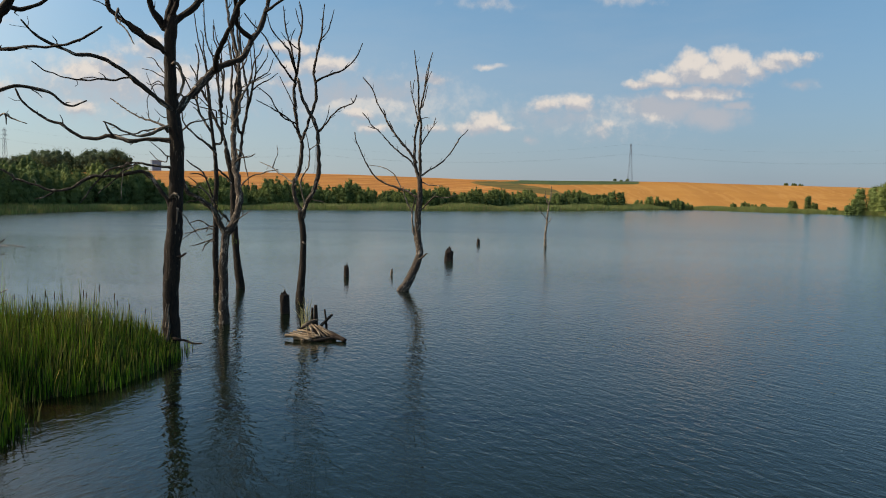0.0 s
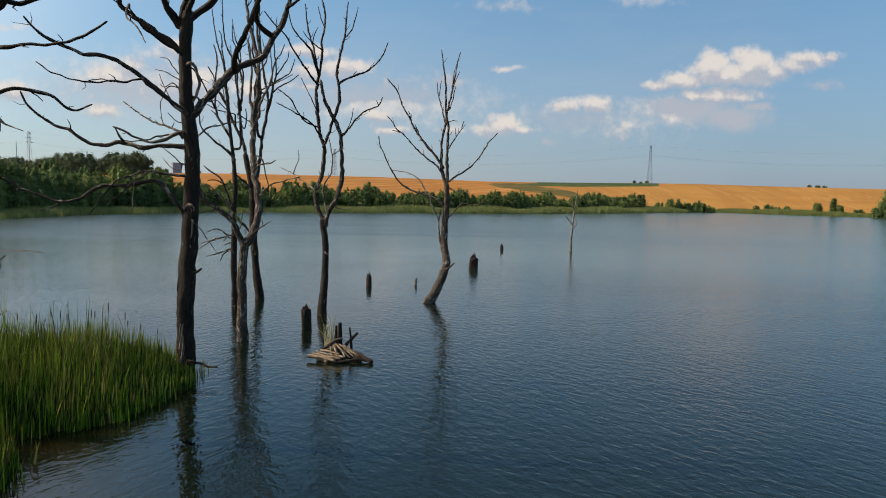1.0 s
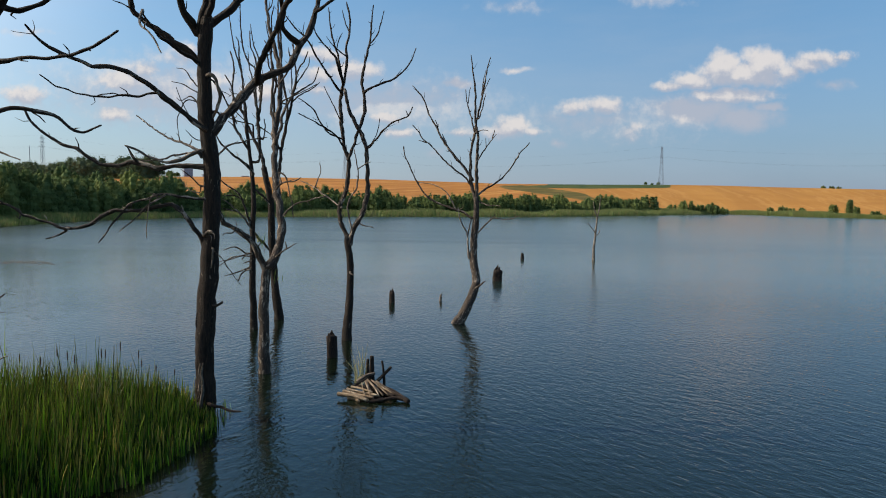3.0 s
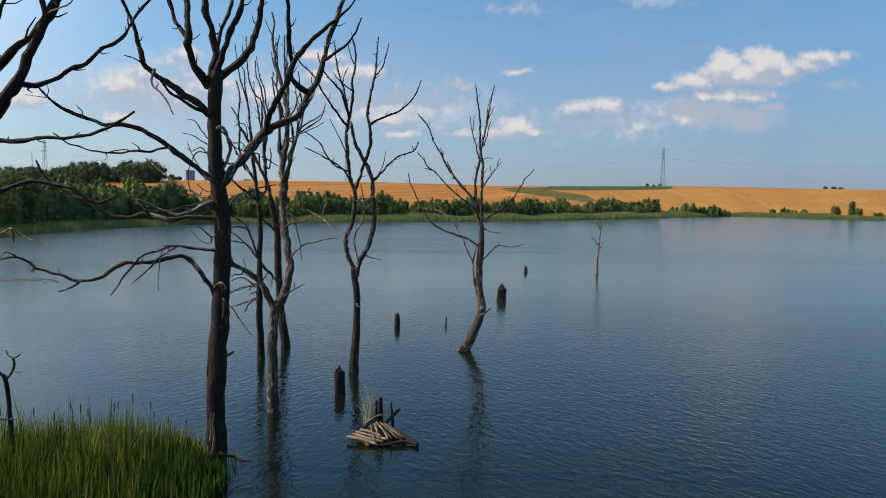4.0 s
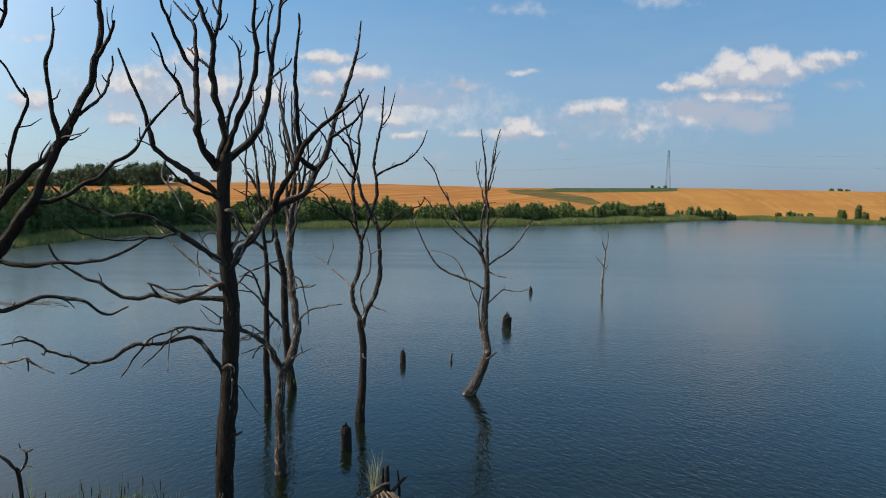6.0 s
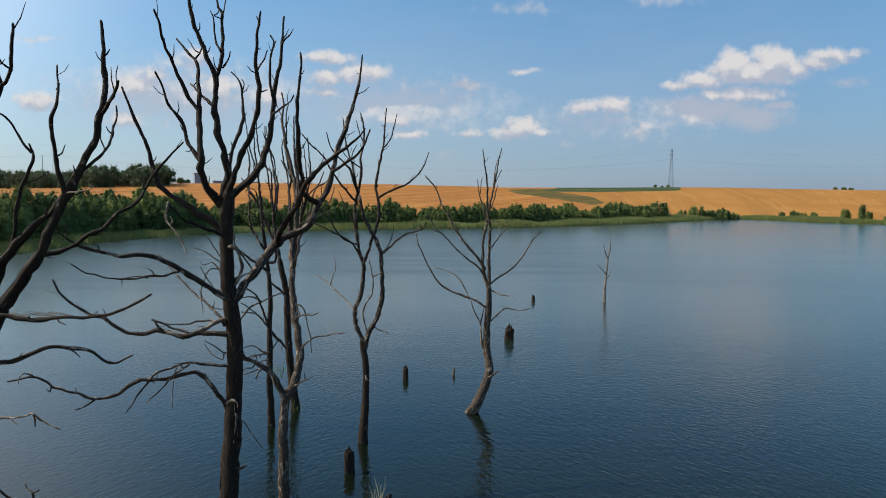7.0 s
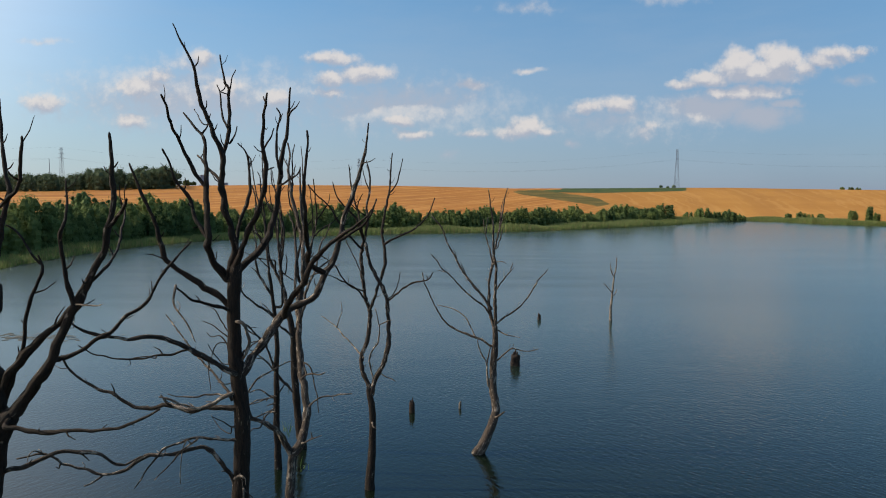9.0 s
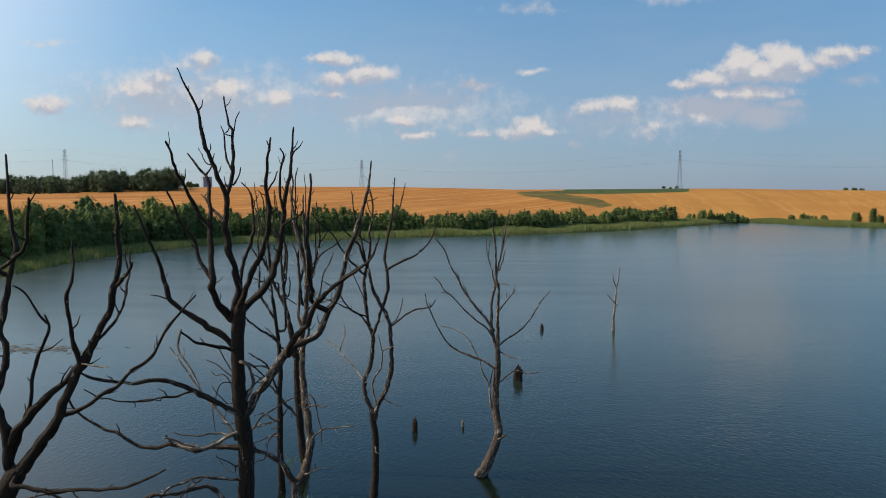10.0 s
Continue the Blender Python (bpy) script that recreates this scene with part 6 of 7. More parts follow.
limb(broken_sapling, 'twig', [(-7.60, 11.23, 1.54), (-7.54, 11.15, 1.55), (-7.37, 11.06, 1.61), (-7.24, 11.00, 1.66)], 0.014, 0.007)
limb(broken_sapling, 'twig', [(-7.56, 11.15, 1.55), (-7.64, 11.08, 1.57), (-7.72, 11.00, 1.63)], 0.010, 0.007)

# ---- stumps and drift wood ----


def stump(base, height, r, label, mat=None, lean=(0.0, 0.0), jag=0.5):
    ob = new("tree_stump")
    ob.location = base
    tagged(ob, label, "stump", "stumps in the lake")
    dice = random.Random(round(base[0] * 100 + base[1] * 7))
    verts, faces, grain = [], [], []
    seed = dice.uniform(0, 40)
    n = 12
    line, radii = [], []
    for k in range(n):
        t = k / (n - 1)
        z = -0.4 + (height * 0.86 + 0.4) * t
        line.append(Vector((lean[0] * t, lean[1] * t, z)) + noise.noise_vector(Vector((seed, z * 2, 0))) * r * 0.15)
        radii.append(r * (1.15 - 0.3 * t + 0.12 * noise.noise(Vector((seed, z * 4, 3)))))
    tube(verts, faces, grain, line, radii, 14, 0.3, seed, True)
    body = new("stump_body", wood_mesh("stump_body", verts, faces, grain, mat or ROT))
    body.parent = ob
    # the splintered rim
    for k in range(5):
        a = math.tau * (k + dice.uniform(-0.3, 0.3)) / 5
        top = line[-1] + Vector((math.cos(a), math.sin(a), 0)) * radii[-1] * 0.6
        tall = height * dice.uniform(0.06, 0.28) * (1.6 if k == 1 else 1) * jag * 2
        verts, faces, grain = [], [], []
        tube(verts, faces, grain, [top - Vector((0, 0, r)), top, top + Vector((dice.uniform(-.2, .2) * r, 0, tall))], [r * 0.34, r * 0.32, r * 0.10], 6, 0.3, seed + k)
        splinter = new("splinter", wood_mesh("splinter", verts, faces, grain, mat or ROT))
        splinter.parent = ob
    return ob


stump((-3.63, 18.15, 0), 0.66, 0.135, "dark rotten upright stump in the water", lean=(-0.04, 0), jag=0.3)
stump((-2.98, 27.7, 0), 0.50, 0.10, "dark pointed stump standing in open water", jag=0.5)
stump((1.86, 35.8, 0), 0.66, 0.25, "thick broken stump with a splintered rim", jag=0.8)
stump((4.62, 49.9, 0), 0.42, 0.12, "small dark stump far out in the lake")
stump((-1.05, 28.3, 0), 0.30, 0.045, "pale stick poking out of the water", BARK_PALE, lean=(0.06, 0))


def drift_pile():
    ob = new("driftwood_pile")
    ob.location = (-2.05, 14.75, 0)
    tagged(ob, "raft of bleached split logs round dark upright snags", "driftwood")
    dice = random.Random(11)

    def log(name, pts, r0, r1, mat, sides=8):
        line = smooth_line([Vector(p) for p in pts], 0.08)
        radii = [r0 + (r1 - r0) * k / (len(line) - 1) for k in range(len(line))]
        radii = [r * (1 + 0.2 * noise.noise(p * 5 + Vector((r0 * 300, 0, 0)))) for r, p in zip(radii, line)]
        verts, faces, grain = [], [], []
        tube(verts, faces, grain, line, radii, sides, 0.22, dice.uniform(0, 40), True)
        piece = new(name, wood_mesh(name, verts, faces, grain, mat))
        piece.parent = ob
        return piece

    # long pale logs along the front
    for a0, a1, r in (((-0.81, -0.19, 0.10), (-0.15, -0.45, 0.06), 0.042), ((-0.72, -0.08, 0.13), (-0.05, -0.40, 0.10), 0.034), ((-0.66, 0.02, 0.15), (0.02, -0.32, 0.12), 0.030),
                      ((-0.58, 0.10, 0.17), (-0.10, -0.24, 0.16), 0.026), ((-0.60, -0.22, 0.03), (-0.34, -0.42, 0.02), 0.040)):
        mid = [(p + q) / 2 + dice.uniform(-0.02, 0.03) for p, q in zip(a0, a1)]
        log("log", [a0, mid, a1], r, r * 0.75, PLANK)
    # split pieces fanning down from the snags
    for k in range(9):
        t = k / 8
        top = (-0.34 + 0.26 * t + dice.uniform(-0.03, 0.03), 0.12 + 0.10 * t, 0.27 + dice.uniform(-0.02, 0.05))
        end = (-0.22 + 0.64 * t + dice.uniform(-0.05, 0.05), -0.34 + 0.24 * t + dice.uniform(-0.05, 0.05), 0.11 - 0.03 * t)
        thick = dice.uniform(0.014, 0.026)
        log("log", [top, [(p + q) / 2 + dice.uniform(-0.02, 0.02) for p, q in zip(top, end)], end], thick, thick * 0.7, (PLANK, PLANK, BARK_PALE)[k % 3])
    log("log", [(-0.52, 0.10, 0.20), (-0.34, 0.24, 0.27), (-0.22, 0.46, 0.30)], 0.030, 0.020, BARK)
    # dark sodden logs beneath and along the far edge
    log("log", [(0.06, 0.26, 0.15), (0.32, -0.02, 0.12), (0.52, -0.26, 0.08), (0.66, -0.46, 0.04)], 0.036, 0.050, ROT)
    log("log", [(-0.16, -0.44, 0.02), (0.10, -0.40, 0.05), (0.38, -0.30, 0.07), (0.62, -0.36, 0.04)], 0.030, 0.040, ROT)
    log("log", [(-0.60, 0.10, 0.02), (-0.26, -0.12, 0.05), (0.10, -0.28, 0.03)], 0.060, 0.060, ROT)
    log("log", [(-0.36, 0.52, 0.04), (0.04, 0.20, 0.08), (0.36, -0.14, 0.04)], 0.070, 0.060, ROT)
    log("log", [(-0.46, 0.30, 0.12), (-0.20, 0.10, 0.16), (0.06, -0.10, 0.10)], 0.050, 0.040, ROT)
    log("snag", [(-0.33, 0.56, -0.2), (-0.31, 0.55, 0.3), (-0.29, 0.55, 0.66)], 0.066, 0.024, BARK, 8)
    log("snag", [(-0.21, 0.50, -0.2), (-0.20, 0.50, 0.35), (-0.20, 0.50, 0.74)], 0.078, 0.034, BARK, 8)
    log("snag", [(0.07, 0.56, -0.2), (0.06, 0.56, 0.3), (0.02, 0.56, 0.62)], 0.034, 0.026, BARK, 8)
    log("snag", [(-0.14, 0.40, 0.14), (0.04, 0.46, 0.32), (0.22, 0.52, 0.50)], 0.040, 0.032, BARK, 8)
    log("snag", [(-0.50, 0.34, 0.20), (-0.30, 0.40, 0.34), (-0.12, 0.44, 0.38)], 0.038, 0.024, BARK_PALE, 8)
    return ob


drift_pile()


def weed_tuft():
    rng = np.random.default_rng(5)
    n = 42
    roots = np.stack([rng.normal(-2.48, 0.09, n), rng.normal(15.35, 0.09, n), np.full(n, 0.1)], 1)
    ob = blade_mesh("weed_tuft", DRY_WEED, roots, rng.uniform(0.35, 0.95, n), rng.uniform(0.008, 0.02, n), rng.uniform(0.1, 0.6, n), rng.uniform(0, math.tau, n), rng.uniform(0, math.tau, n))
    return tagged(ob, "dry yellow-green weeds growing among driftwood", "weeds", kind="stuff")


weed_tuft()


def fork_grass(at, tall, n, seed):
    rng = np.random.default_rng(seed)
    roots = np.array(at) + rng.normal(0, 0.05, (n, 3)) * np.array([1, 0.6, 1.3])
    ob = blade_mesh("grass_tuft", FORK_GRASS, roots, rng.uniform(0.4, 1.0, n) * tall, rng.uniform(0.006, 0.012, n), rng.uniform(0.1, 0.7, n), rng.uniform(0, math.tau, n), rng.uniform(0, math.tau, n))
    return tagged(ob, "small green grass tuft in the fork of a dead tree", "grass", kind="stuff")


fork_grass((-4.97, 16.5, 3.02), 0.30, 22, 2)
fork_grass((-4.67, 16.5, 2.2), 0.20, 10, 3)

# ---- reeds ----


def reed_bed():
    rng = np.random.default_rng(3)
    want, got = 52000, []
    while sum(len(g) for g in got) < want:
        x, y = rng.uniform(-13.5, -4.6, 30000), rng.uniform(2.5, 13.8, 30000)
        d = shore_distance(x, y)
        thick = np.array([noise.noise(Vector((a * 1.1, b * 1.1, 4.0))) for a, b in zip(x, y)])
        keep = (d > 0.22 * thick - 0.08 - 0.3 * (rng.uniform(0, 1, 30000) < 0.10)) & (d < 6) & (rng.uniform(-0.8, 0.9, 30000) < thick + 0.25)
        got.append(np.stack([x, y, np.maximum(land_height(x, y, d), -0.25) - 0.03], 1)[keep])
    roots = np.concatenate(got)[:want]
    n = len(roots)
    d = shore_distance(roots[:, 0], roots[:, 1])
    lump = np.array([noise.noise(Vector((a * 0.6, b * 0.6, 9.0))) for a, b in roots[:, :2]])
    left = np.clip((-roots[:, 0] - 5.2) / 3.0, 0, 1)
    tall = (0.58 + 0.38 * left + 0.34 * lump) * rng.uniform(0.5, 1.2, n) * (0.62 + 0.38 * np.clip(d / 0.9, 0, 1)) + 0.16 * np.clip(d, 0, 1.2)
    tall = np.where(rng.uniform(0, 1, n) < 0.03, tall * 1.45, tall)
    ob = blade_mesh("reed_bed", REED, roots, tall, rng.uniform(0.010, 0.027, n), rng.uniform(0.02, 0.34, n) ** 1.4, rng.uniform(0, math.tau, n), rng.normal(0.5, 1.5, n), 3)
    return tagged(ob, "dense bright green reeds with yellowing tips on the bank", "reeds", kind="stuff")


reed_bed()


def dry_tussock(x, y, wide, tall, n, seed):
    rng = np.random.default_rng(seed)
    p = np.stack([rng.normal(x, wide, n), rng.normal(y, wide, n)], 1)
    roots = np.concatenate([p, np.maximum(land_height(p[:, 0], p[:, 1]), -0.1)[:, None]], 1)
    ob = blade_mesh("dry_tussock", DRY_WEED, roots, rng.uniform(0.6, 1.0, n) * tall, rng.uniform(0.008, 0.016, n), rng.uniform(0.1, 0.5, n), rng.uniform(0, math.tau, n), rng.uniform(0, math.tau, n))
    return tagged(ob, "straw-yellow dry grass tussock among green reeds", "grass", kind="stuff")


dry_tussock(-6.55, 11.75, 0.14, 1.02, 130, 41)
dry_tussock(-6.25, 11.95, 0.10, 0.95, 70, 42)
dry_tussock(-8.0, 12.2, 0.22, 1.05, 150, 43)


def cattail(x, y, tall):
    ob = new("cattail")
    z = float(land_height(np.array([x]), np.array([y]))[0])
    ob.location = (x, y, z)
    tagged(ob, "brown cattail head on a thin green stalk", "cattail", "cattails in the reeds")
    for name, z0, z1, r, mat in (("stalk", -0.05, tall, 0.005, REED), ("head", tall * 0.86, tall * 0.98, 0.010, CATTAIL)):
        verts, faces, grain = [], [], []
        line = [Vector((0.03 * t * t, 0, z0 + (z1 - z0) * t)) if name == "stalk" else Vector((0.03 * 0.8, 0, z0 + (z1 - z0) * t)) for t in (0, 0.25, 0.5, 0.75, 1)]
        tube(verts, faces, grain, line, [r * k for k in ((0.7, 1, 1, 1, 0.7) if name == "head" else (1, 1, 0.9, 0.8, 0.6))], 6, 0.0)
        piece = new(name, wood_mesh(name, verts, faces, grain, mat))
        piece.parent = ob


for cx_, cy_, ch_ in ((-6.55, 12.3, 1.2), (-6.35, 12.55, 1.3), (-5.75, 12.6, 0.95), (-6.9, 12.1, 1.15), (-6.2, 12.9, 1.2), (-6.05, 12.7, 1.0), (-7.2, 12.4, 1.2),
                        (-7.5, 12.6, 1.25), (-7.35, 11.9, 1.15), (-7.9, 12.2, 1.2), (-8.2, 11.8, 1.3), (-5.55, 12.9, 0.85), (-6.75, 12.8, 1.15), (-8.6, 11.6, 1.25)):
    cattail(cx_, cy_, ch_)


def far_reeds():
    rng = np.random.default_rng(8)
    shore = LAKE[:19]
    seg = np.hypot(*np.diff(shore, axis=0).T)
    n = 110000
    at = rng.uniform(0, seg.sum(), n)
    k = np.searchsorted(np.cumsum(seg), at)
    t = (at - np.concatenate([[0], np.cumsum(seg)])[k]) / seg[k]
    p = shore[k] + (shore[k + 1] - shore[k]) * t[:, None]
    way = (shore[k + 1] - shore[k]) / seg[k][:, None]
    out = np.stack([-way[:, 1], way[:, 0]], 1)
    lump = np.array([noise.noise(Vector((a * 0.05, b * 0.05, 2.0))) for a, b in p])
    deep = 11.0 + 9.0 * lump
    p = p + out * (rng.uniform(-0.08, 1.0, n) * np.clip(deep, 5, 20))[:, None]
    d = shore_distance(p[:, 0], p[:, 1])
    keep = (d > -1.2) & (d < 21)
    p, d, lump = p[keep], d[keep], lump[keep]
    n = len(p)
    roots = np.stack([p[:, 0], p[:, 1], np.maximum(land_height(p[:, 0], p[:, 1], d), -0.3)], 1)
    tall = (1.55 + 1.3 * lump) * rng.uniform(0.7, 1.15, n) * np.clip(0.75 + (p[:, 0] + 60) / 120, 0.75, 1.3)
    ob = blade_mesh("far_reeds", FAR_REED, roots, tall, rng.uniform(0.05, 0.14, n), rng.uniform(0.02, 0.45, n), rng.uniform(-0.8, 0.8, n), rng.uniform(0, math.tau, n), 2)
    return tagged(ob, "belt of pale green reeds along the far shore", "reeds", kind="stuff")


far_reeds()


def floating_weed():
    rng = np.random.default_rng(4)
    verts, faces = [], []
    for _ in range(130):
        x, y = rng.normal(-28.5, 2.0), rng.normal(42.3, 0.55)
        r = rng.uniform(0.04, 0.16)
        k = len(verts)
        for a in range(6):
            q = r * rng.uniform(0.6, 1.2)
            verts.append((x + math.cos(a * 1.05) * q * 1.7, y + math.sin(a * 1.05) * q, 0.012))
        verts.append((x, y, 0.03))
        faces += [(k + a, k + (a + 1) % 6, k + 6) for a in range(6)]
    return tagged(sheet("floating_weed", verts, faces, WEED), "thin drift of pale floating weed on the lake", "weed", kind="stuff")


floating_weed()

# ---- bushes and far trees ----


def bush_kind(name, seed, wide, tall, cone=0.0):
    """A bush a metre wide and high by its own size: stems and a crown of leaf clumps."""
    dice = random.Random(seed)
    ob = new(name)
    lumps = []
    # upright plumes of shoots, each a stack of lumps narrowing to its tip
    for _ in range(17 if not cone else 6):
        a = dice.uniform(0, math.tau)
        q = wide * 0.40 * math.sqrt(dice.random()) * (1 - 0.6 * cone)
        top = tall * dice.uniform(0.72, 1.05) * (1 - 0.35 * (q / (wide * 0.42)) ** 2)
        r = wide * dice.uniform(0.11, 0.18)
        lean = dice.uniform(-0.06, 0.10) * wide
        for h, k in ((0.12, 1.2), (0.32, 1.2), (0.52, 1.1), (0.70, 1.0), (0.84, 0.85), (0.93, 0.6)):
            lumps.append((math.cos(a) * (q + lean * h) + dice.gauss(0, 0.02) * wide, math.sin(a) * (q + lean * h) + dice.gauss(0, 0.02) * wide, top * h, r * k * dice.uniform(0.85, 1.15)))
    verts, faces = clump_cloud(dice, lumps, 4800, 0.036 * wide)
    me = bpy.data.meshes.new("crown")
    me.from_pydata(verts, [], faces)
    me.materials.append(LEAF)
    me.update()
    crown = new("crown", me)
    crown.parent = ob
    for a in range(4):
        verts, faces, grain = [], [], []
        t = a * 1.57 + dice.uniform(0, 0.5)
        tip = Vector((math.cos(t) * wide * 0.25, math.sin(t) * wide * 0.25, tall * 0.6))
        tube(verts, faces, grain, [Vector((0, 0, -0.06 * tall)), tip * 0.4 + Vector((0, 0, tall * 0.06)), tip], [0.02 * wide, 0.014 * wide, 0.006 * wide], 5, 0.1, a)
        stem = new("stem", wood_mesh("stem", verts, faces, grain, BARK))
        stem.parent = ob
    return ob


KINDS = [bush_kind("willow_bush", 20 + k, 1.0, (0.72, 0.9, 1.0, 0.8, 1.1)[k]) for k in range(5)]
CONE = bush_kind("young_tree", 31, 1.0, 1.5, 0.8)
used = set()


def plant(x, y, wide, stretch=1.0, kind=None, label="", group="", sink=0.0):
    k = KINDS[random.randrange(len(KINDS))] if kind is None else kind
    z = float(land_height(np.array([x]), np.array([y]))[0]) - sink
    m = pose(x, y, z, 0, 0, random.uniform(0, 360))
    if k in used:
        ob = copy_thing(k, m)
    else:
        used.add(k)
        k.matrix_basis = m
        ob = k
    ob.scale = (wide, wide, wide * stretch)
    return tagged(ob, label or "dense grey-green willow bush on the lake shore", "bush" if kind is None else "tree", group or "willow bushes along the shore")


def belt():
    random.seed(17)
    shore = [Vector((x, y)) for x, y in LAKE[:13]]
    walked = 0.0
    for a, b in zip(shore, shore[1:]):
        way = (b - a).normalized()
        out = Vector((-way.y, way.x))
        length = (b - a).length
        while walked < length:
            p = a + way * walked
            # tall and close on the left bank, lower and looser further on
            far = min(1.0, max(0.0, (p.x + 60) / 75))
            size = (8.7 - 2.1 * far) * random.uniform(0.75, 1.15)
            if p.x < 95:
                q = p + out * random.uniform(7.5 + 3 * far, 13 + 3 * far)
                plant(q.x, q.y, size, random.uniform(0.82, 1.12))
                if random.random() < 0.95 - 0.35 * far:
                    q = p + out * random.uniform(15, 24)
                    plant(q.x, q.y, size * random.uniform(0.9, 1.2), random.uniform(0.9, 1.15))
            walked += size * random.uniform(0.28, 0.46)
        walked -= length


belt()


def polar(azimuth, radius):
    return math.sin(radians(azimuth)) * radius, math.cos(radians(azimuth)) * radius


# single bushes before the eastern field
for az_, far_, wide_, up_ in ((12.9, 300, 13, 0.6), (14.0, 305, 14, 0.55), (15.2, 312, 15, 0.6), (16.1, 318, 14, 0.62), (18.2, 345, 6, 1.1), (19.3, 352, 9.5, 1.0), (20.2, 356, 8, 0.85),
                              (21.2, 364, 9, 0.8), (22.0, 370, 7, 0.8)):
    plant(*polar(az_, far_ + 18), wide_, up_)
for az_, far_, wide_ in ((25.4, 412, 4), (26.3, 412, 5), (26.9, 412, 4), (27.6, 412, 4.5), (29.6, 392, 5), (31.0, 370, 4.5)):
    plant(*polar(az_, far_ - 14), wide_, 1.0, label="small dark shrub at the foot of the corn field")
plant(*polar(30.6, 350), 5.5, 1.0, CONE, "narrow dark young tree by the shore", "young trees by the shore")
plant(*polar(32.3, 340), 4.5, 0.8, label="low pale shrub by the shore")
for az_, far_, wide_, up_ in ((34.6, 318, 15, 1.0), (36.4, 312, 16, 1.05), (35.6, 330, 16, 1.0), (38.2, 312, 17, 1.0), (33.7, 312, 8, 0.8)):
    plant(*polar(az_, far_), wide_, up_, label="large grey-green willow at the water's edge", group="large willows")


def woodland():
    dice = random.Random(9)
    verts, faces = [], []
    for _ in range(260):
        az_ = dice.uniform(-46, -24.4)
        x, y = polar(az_, dice.uniform(670, 790))
        z = float(land_height(np.array([x]), np.array([y]))[0])
        stand_ = noise.noise(Vector((az_ * 0.45, 3.0, 1.0)))
        tall = (16.5 + 12 * stand_) * dice.uniform(0.75, 1.15) * (1.2 if -29.0 < az_ else 0.9)
        wide = tall * dice.uniform(0.55, 0.9)
        lumps = [(x, y, z + tall * 0.08, wide * 0.40), (x, y, z + tall * 0.3, wide * 0.40), (x, y, z + tall * 0.62, wide * 0.36)]
        for _ in range(9):
            a, h = dice.uniform(0, math.tau), dice.uniform(0.12, 0.88)
            q = wide * 0.52 * math.sqrt(max(0.05, 1 - (2 * h - 0.9) ** 2))
            lumps.append((x + math.cos(a) * q, y + math.sin(a) * q, z + tall * h, wide * dice.uniform(0.14, 0.26)))
        v, f = clump_cloud(dice, lumps, 640, wide * 0.080)
        k = len(verts)
        verts += v
        faces += [tuple(i + k for i in face) for face in f]
    me = bpy.data.meshes.new("woodland")
    me.from_pydata(verts, [], faces)
    me.materials.append(WOOD_LEAF)
    me.update()
    return tagged(new("woodland", me), "dark broadleaf wood beyond the corn field", "wood", kind="stuff")


woodland()

# ---- pylons, wires, far buildings ----


def beam(bm, a, b, r):
    a, b = Vector(a), Vector(b)
    way = (b - a).normalized()
    s = way.orthogonal().normalized() * r
    t = way.cross(s)
    ring = [[bm.verts.new(p + s * c + t * d) for c, d in ((1, 0), (0, 1), (-1, 0), (0, -1))] for p in (a, b)]
    for k in range(4):
        bm.faces.new((ring[0][k], ring[0][(k + 1) % 4], ring[1][(k + 1) % 4], ring[1][k]))


def pylon(x, y, z, tall, turn):
    ob = new("power_pylon")
    ob.matrix_basis = pose(x, y, z, 0, 0, turn)
    tagged(ob, "grey steel lattice power pylon on the skyline", "pylon", "power pylons")

    def half(h):
        return 1.75 * (1 - h) ** 1.3 + 0.75

    levels = [0, 0.16, 0.30, 0.42, 0.53, 0.63, 0.72, 0.81, 0.90, 1.0]
    corners = ((1, 1), (1, -1), (-1, -1), (-1, 1))
    for cx, cy in corners:
        bm = bmesh.new()
        for a, b in zip(levels, levels[1:]):
            beam(bm, (cx * half(a), cy * half(a), tall * a), (cx * half(b), cy * half(b), tall * b), 0.10)
        part("leg", bm, STEEL, ob)
    bm = bmesh.new()
    for a, b in zip(levels, levels[1:]):
        for (cx, cy), (dx, dy) in zip(corners, corners[1:] + corners[:1]):
            beam(bm, (cx * half(a), cy * half(a), tall * a), (dx * half(b), dy * half(b), tall * b), 0.055)
            beam(bm, (dx * half(a), dy * half(a), tall * a), (cx * half(b), cy * half(b), tall * b), 0.055)
            beam(bm, (cx * half(b), cy * half(b), tall * b), (dx * half(b), dy * half(b), tall * b), 0.055)
    part("bracing", bm, STEEL, ob)
    for h, w in ((0.74, 5.2), (0.84, 4.2), (0.94, 3.2)):
        bm = bmesh.new()
        for s in (-1, 1):
            beam(bm, (-w, 0, tall * h), (0, s * half(h), tall * h + 1.2), 0.08)
            beam(bm, (w, 0, tall * h), (0, s * half(h), tall * h + 1.2), 0.08)
            beam(bm, (-w, 0, tall * h), (w, 0, tall * h), 0.08)
        part("crossarm", bm, STEEL, ob)
    return ob


def stand(azimuth, radius, top_slope):
    x, y = polar(azimuth, radius)
    z = float(land_height(np.array([x]), np.array([y]))[0])
    return x, y, z, 9.24 + top_slope * radius - z


PYLONS = [stand(-60.0, 900, 0.07), stand(-32.1, 830, 0.0748), stand(-9.4, 840, 0.0688), stand(17.3, 790, 0.0783), stand(42.0, 900, 0.07)]
for x_, y_, z_, tall_ in PYLONS:
    pylon(x_, y_, z_, tall_, -math.degrees(math.atan2(x_, y_)) * 0.4 + 62)


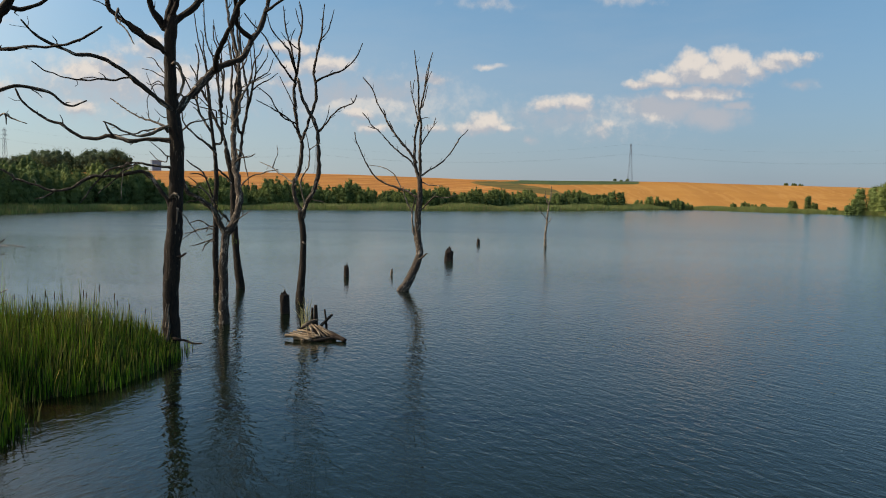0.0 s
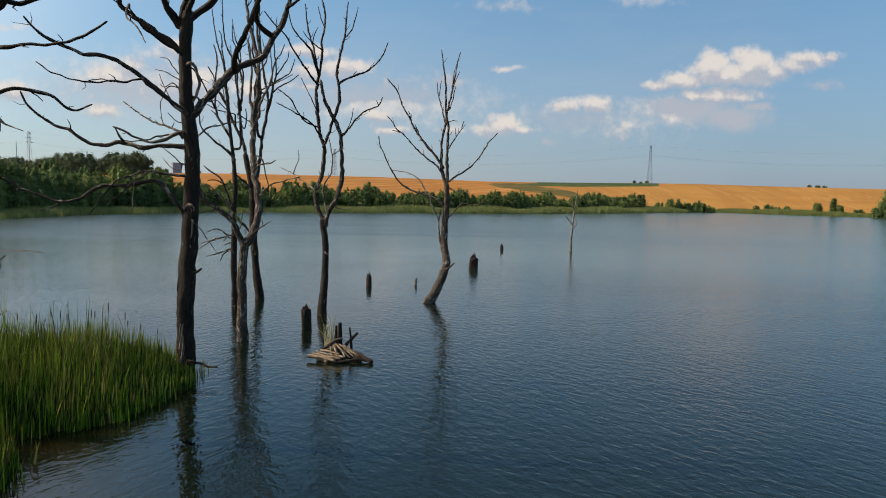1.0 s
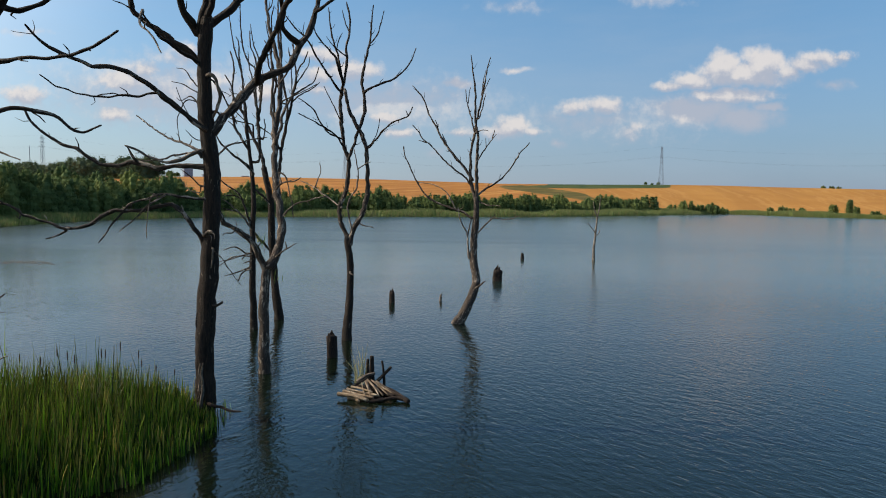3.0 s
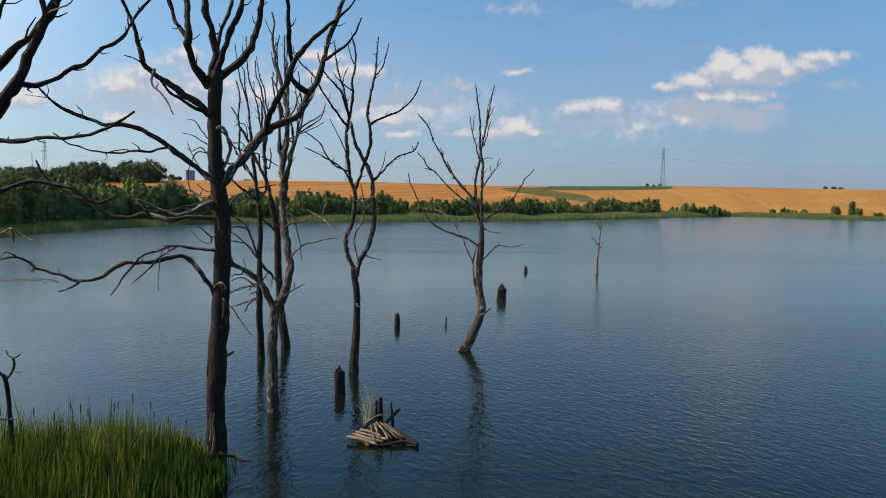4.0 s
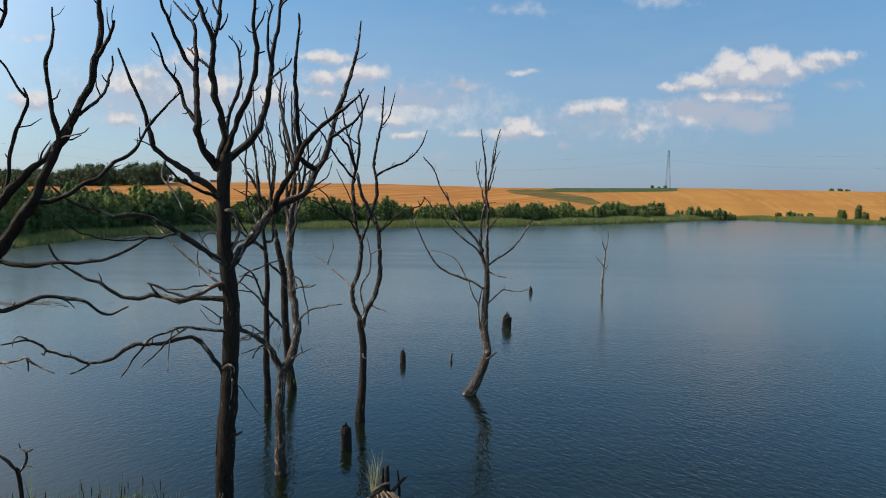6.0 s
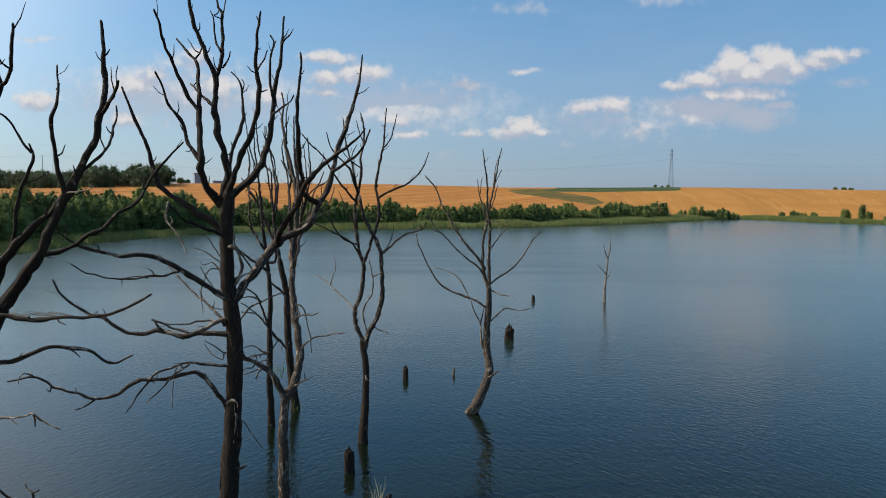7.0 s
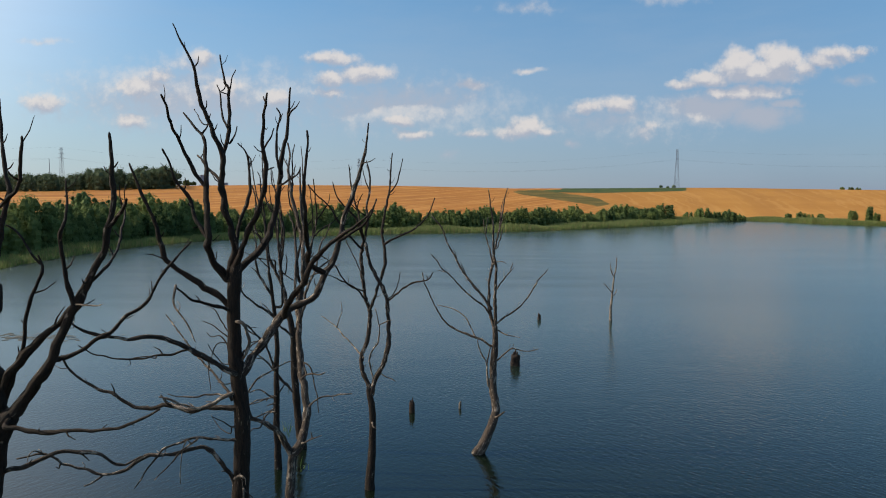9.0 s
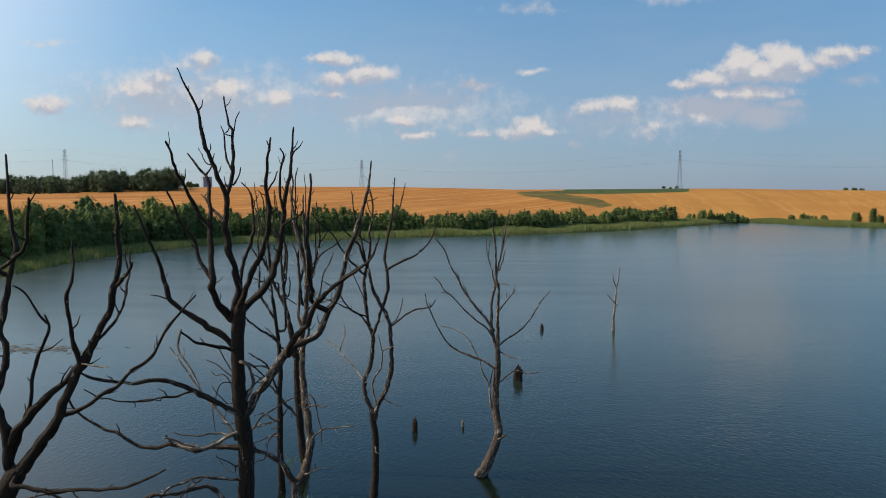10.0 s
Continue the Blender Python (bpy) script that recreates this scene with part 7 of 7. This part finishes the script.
def wire(a, b, shift, h):
    bm = bmesh.new()
    pa = Vector((a[0] + shift * 0.4, a[1] + shift, a[2] + a[3] * h))
    pb = Vector((b[0] + shift * 0.4, b[1] + shift, b[2] + b[3] * h))
    line = [pa.lerp(pb, t / 16) - Vector((0, 0, 10 * 4 * (t / 16) * (1 - t / 16))) for t in range(17)]
    for p, q in zip(line, line[1:]):
        beam(bm, p, q, 0.028)
    me = bpy.data.meshes.new("power_line")
    bm.to_mesh(me)
    bm.free()
    me.materials.append(STEEL)
    return tagged(new("power_line", me), "thin sagging electric cable between pylons", "cable", "power lines")


for a_, b_ in zip(PYLONS, PYLONS[1:]):
    for s_, h_ in ((-5, 0.74), (5, 0.74), (0, 1.0)):
        wire(a_, b_, s_, h_)


def box(bm, lo, hi):
    v = [bm.verts.new((x, y, z)) for x in (lo[0], hi[0]) for y in (lo[1], hi[1]) for z in (lo[2], hi[2])]
    for f in ((0, 1, 3, 2), (4, 6, 7, 5), (0, 4, 5, 1), (2, 3, 7, 6), (0, 2, 6, 4), (1, 5, 7, 3)):
        bm.faces.new([v[i] for i in f])


def building(azimuth, radius, wide, deep, tall, floors, bays, label, name="tower_block"):
    x, y = polar(azimuth, radius)
    z = float(land_height(np.array([x]), np.array([y]))[0])
    ob = new(name)
    ob.matrix_basis = pose(x, y, z, 0, 0, -azimuth + 12)
    tagged(ob, label, "building")
    bm = bmesh.new()
    box(bm, (-wide / 2, -deep / 2, -2), (wide / 2, deep / 2, tall))
    part("wall", bm, RENDER_WALL, ob)
    bm = bmesh.new()
    box(bm, (-wide / 2 - 0.3, -deep / 2 - 0.3, tall + 0.004), (wide / 2 + 0.3, deep / 2 + 0.3, tall + 0.8))
    part("roof", bm, ROOF, ob)
    for f in range(floors):
        for b in range(bays):
            cx = -wide / 2 + (b + 0.5) * wide / bays
            cz = (f + 0.55) * tall / floors
            bm = bmesh.new()
            box(bm, (cx - wide / bays * 0.28, -deep / 2 - 0.05, cz - 0.7), (cx + wide / bays * 0.28, -deep / 2 + 0.1, cz + 0.7))
            part("window", bm, GLASS_DARK, ob)


building(-22.06, 850, 10, 10, 14, 5, 4, "pale concrete tower block behind the ridge")
building(-20.6, 880, 11, 8, 6.5, 2, 4, "low pale building behind the ridge", "low_building")
building(-17.6, 900, 9, 7, 6, 2, 3, "low pale building behind the ridge", "low_building")


def mast():
    x, y = polar(-32.9, 860)
    z = float(land_height(np.array([x]), np.array([y]))[0])
    tall = 9.24 + 0.0596 * 860 - z
    ob = new("radio_mast")
    ob.location = (x, y, z)
    tagged(ob, "thin grey mast rising over the wood", "mast")
    bm = bmesh.new()
    beam(bm, (0, 0, -1), (0, 0, tall), 0.3)
    part("pole", bm, STEEL, ob)
    bm = bmesh.new()
    beam(bm, (0, 0, tall * 0.7), (0, 0, tall * 1.0 + 2), 0.12)
    part("aerial", bm, STEEL, ob)


mast()
for az_, far_, wide_ in ((16.1, 800, 4.2), (16.6, 805, 3.6), (17.1, 802, 4.8), (-23.4, 790, 9), (-22.9, 800, 7), (29.0, 820, 5), (29.5, 815, 6), (30.0, 822, 5)):
    plant(*polar(az_, far_), wide_, 0.8, label="dark shrub on the skyline", group="shrubs on the skyline")
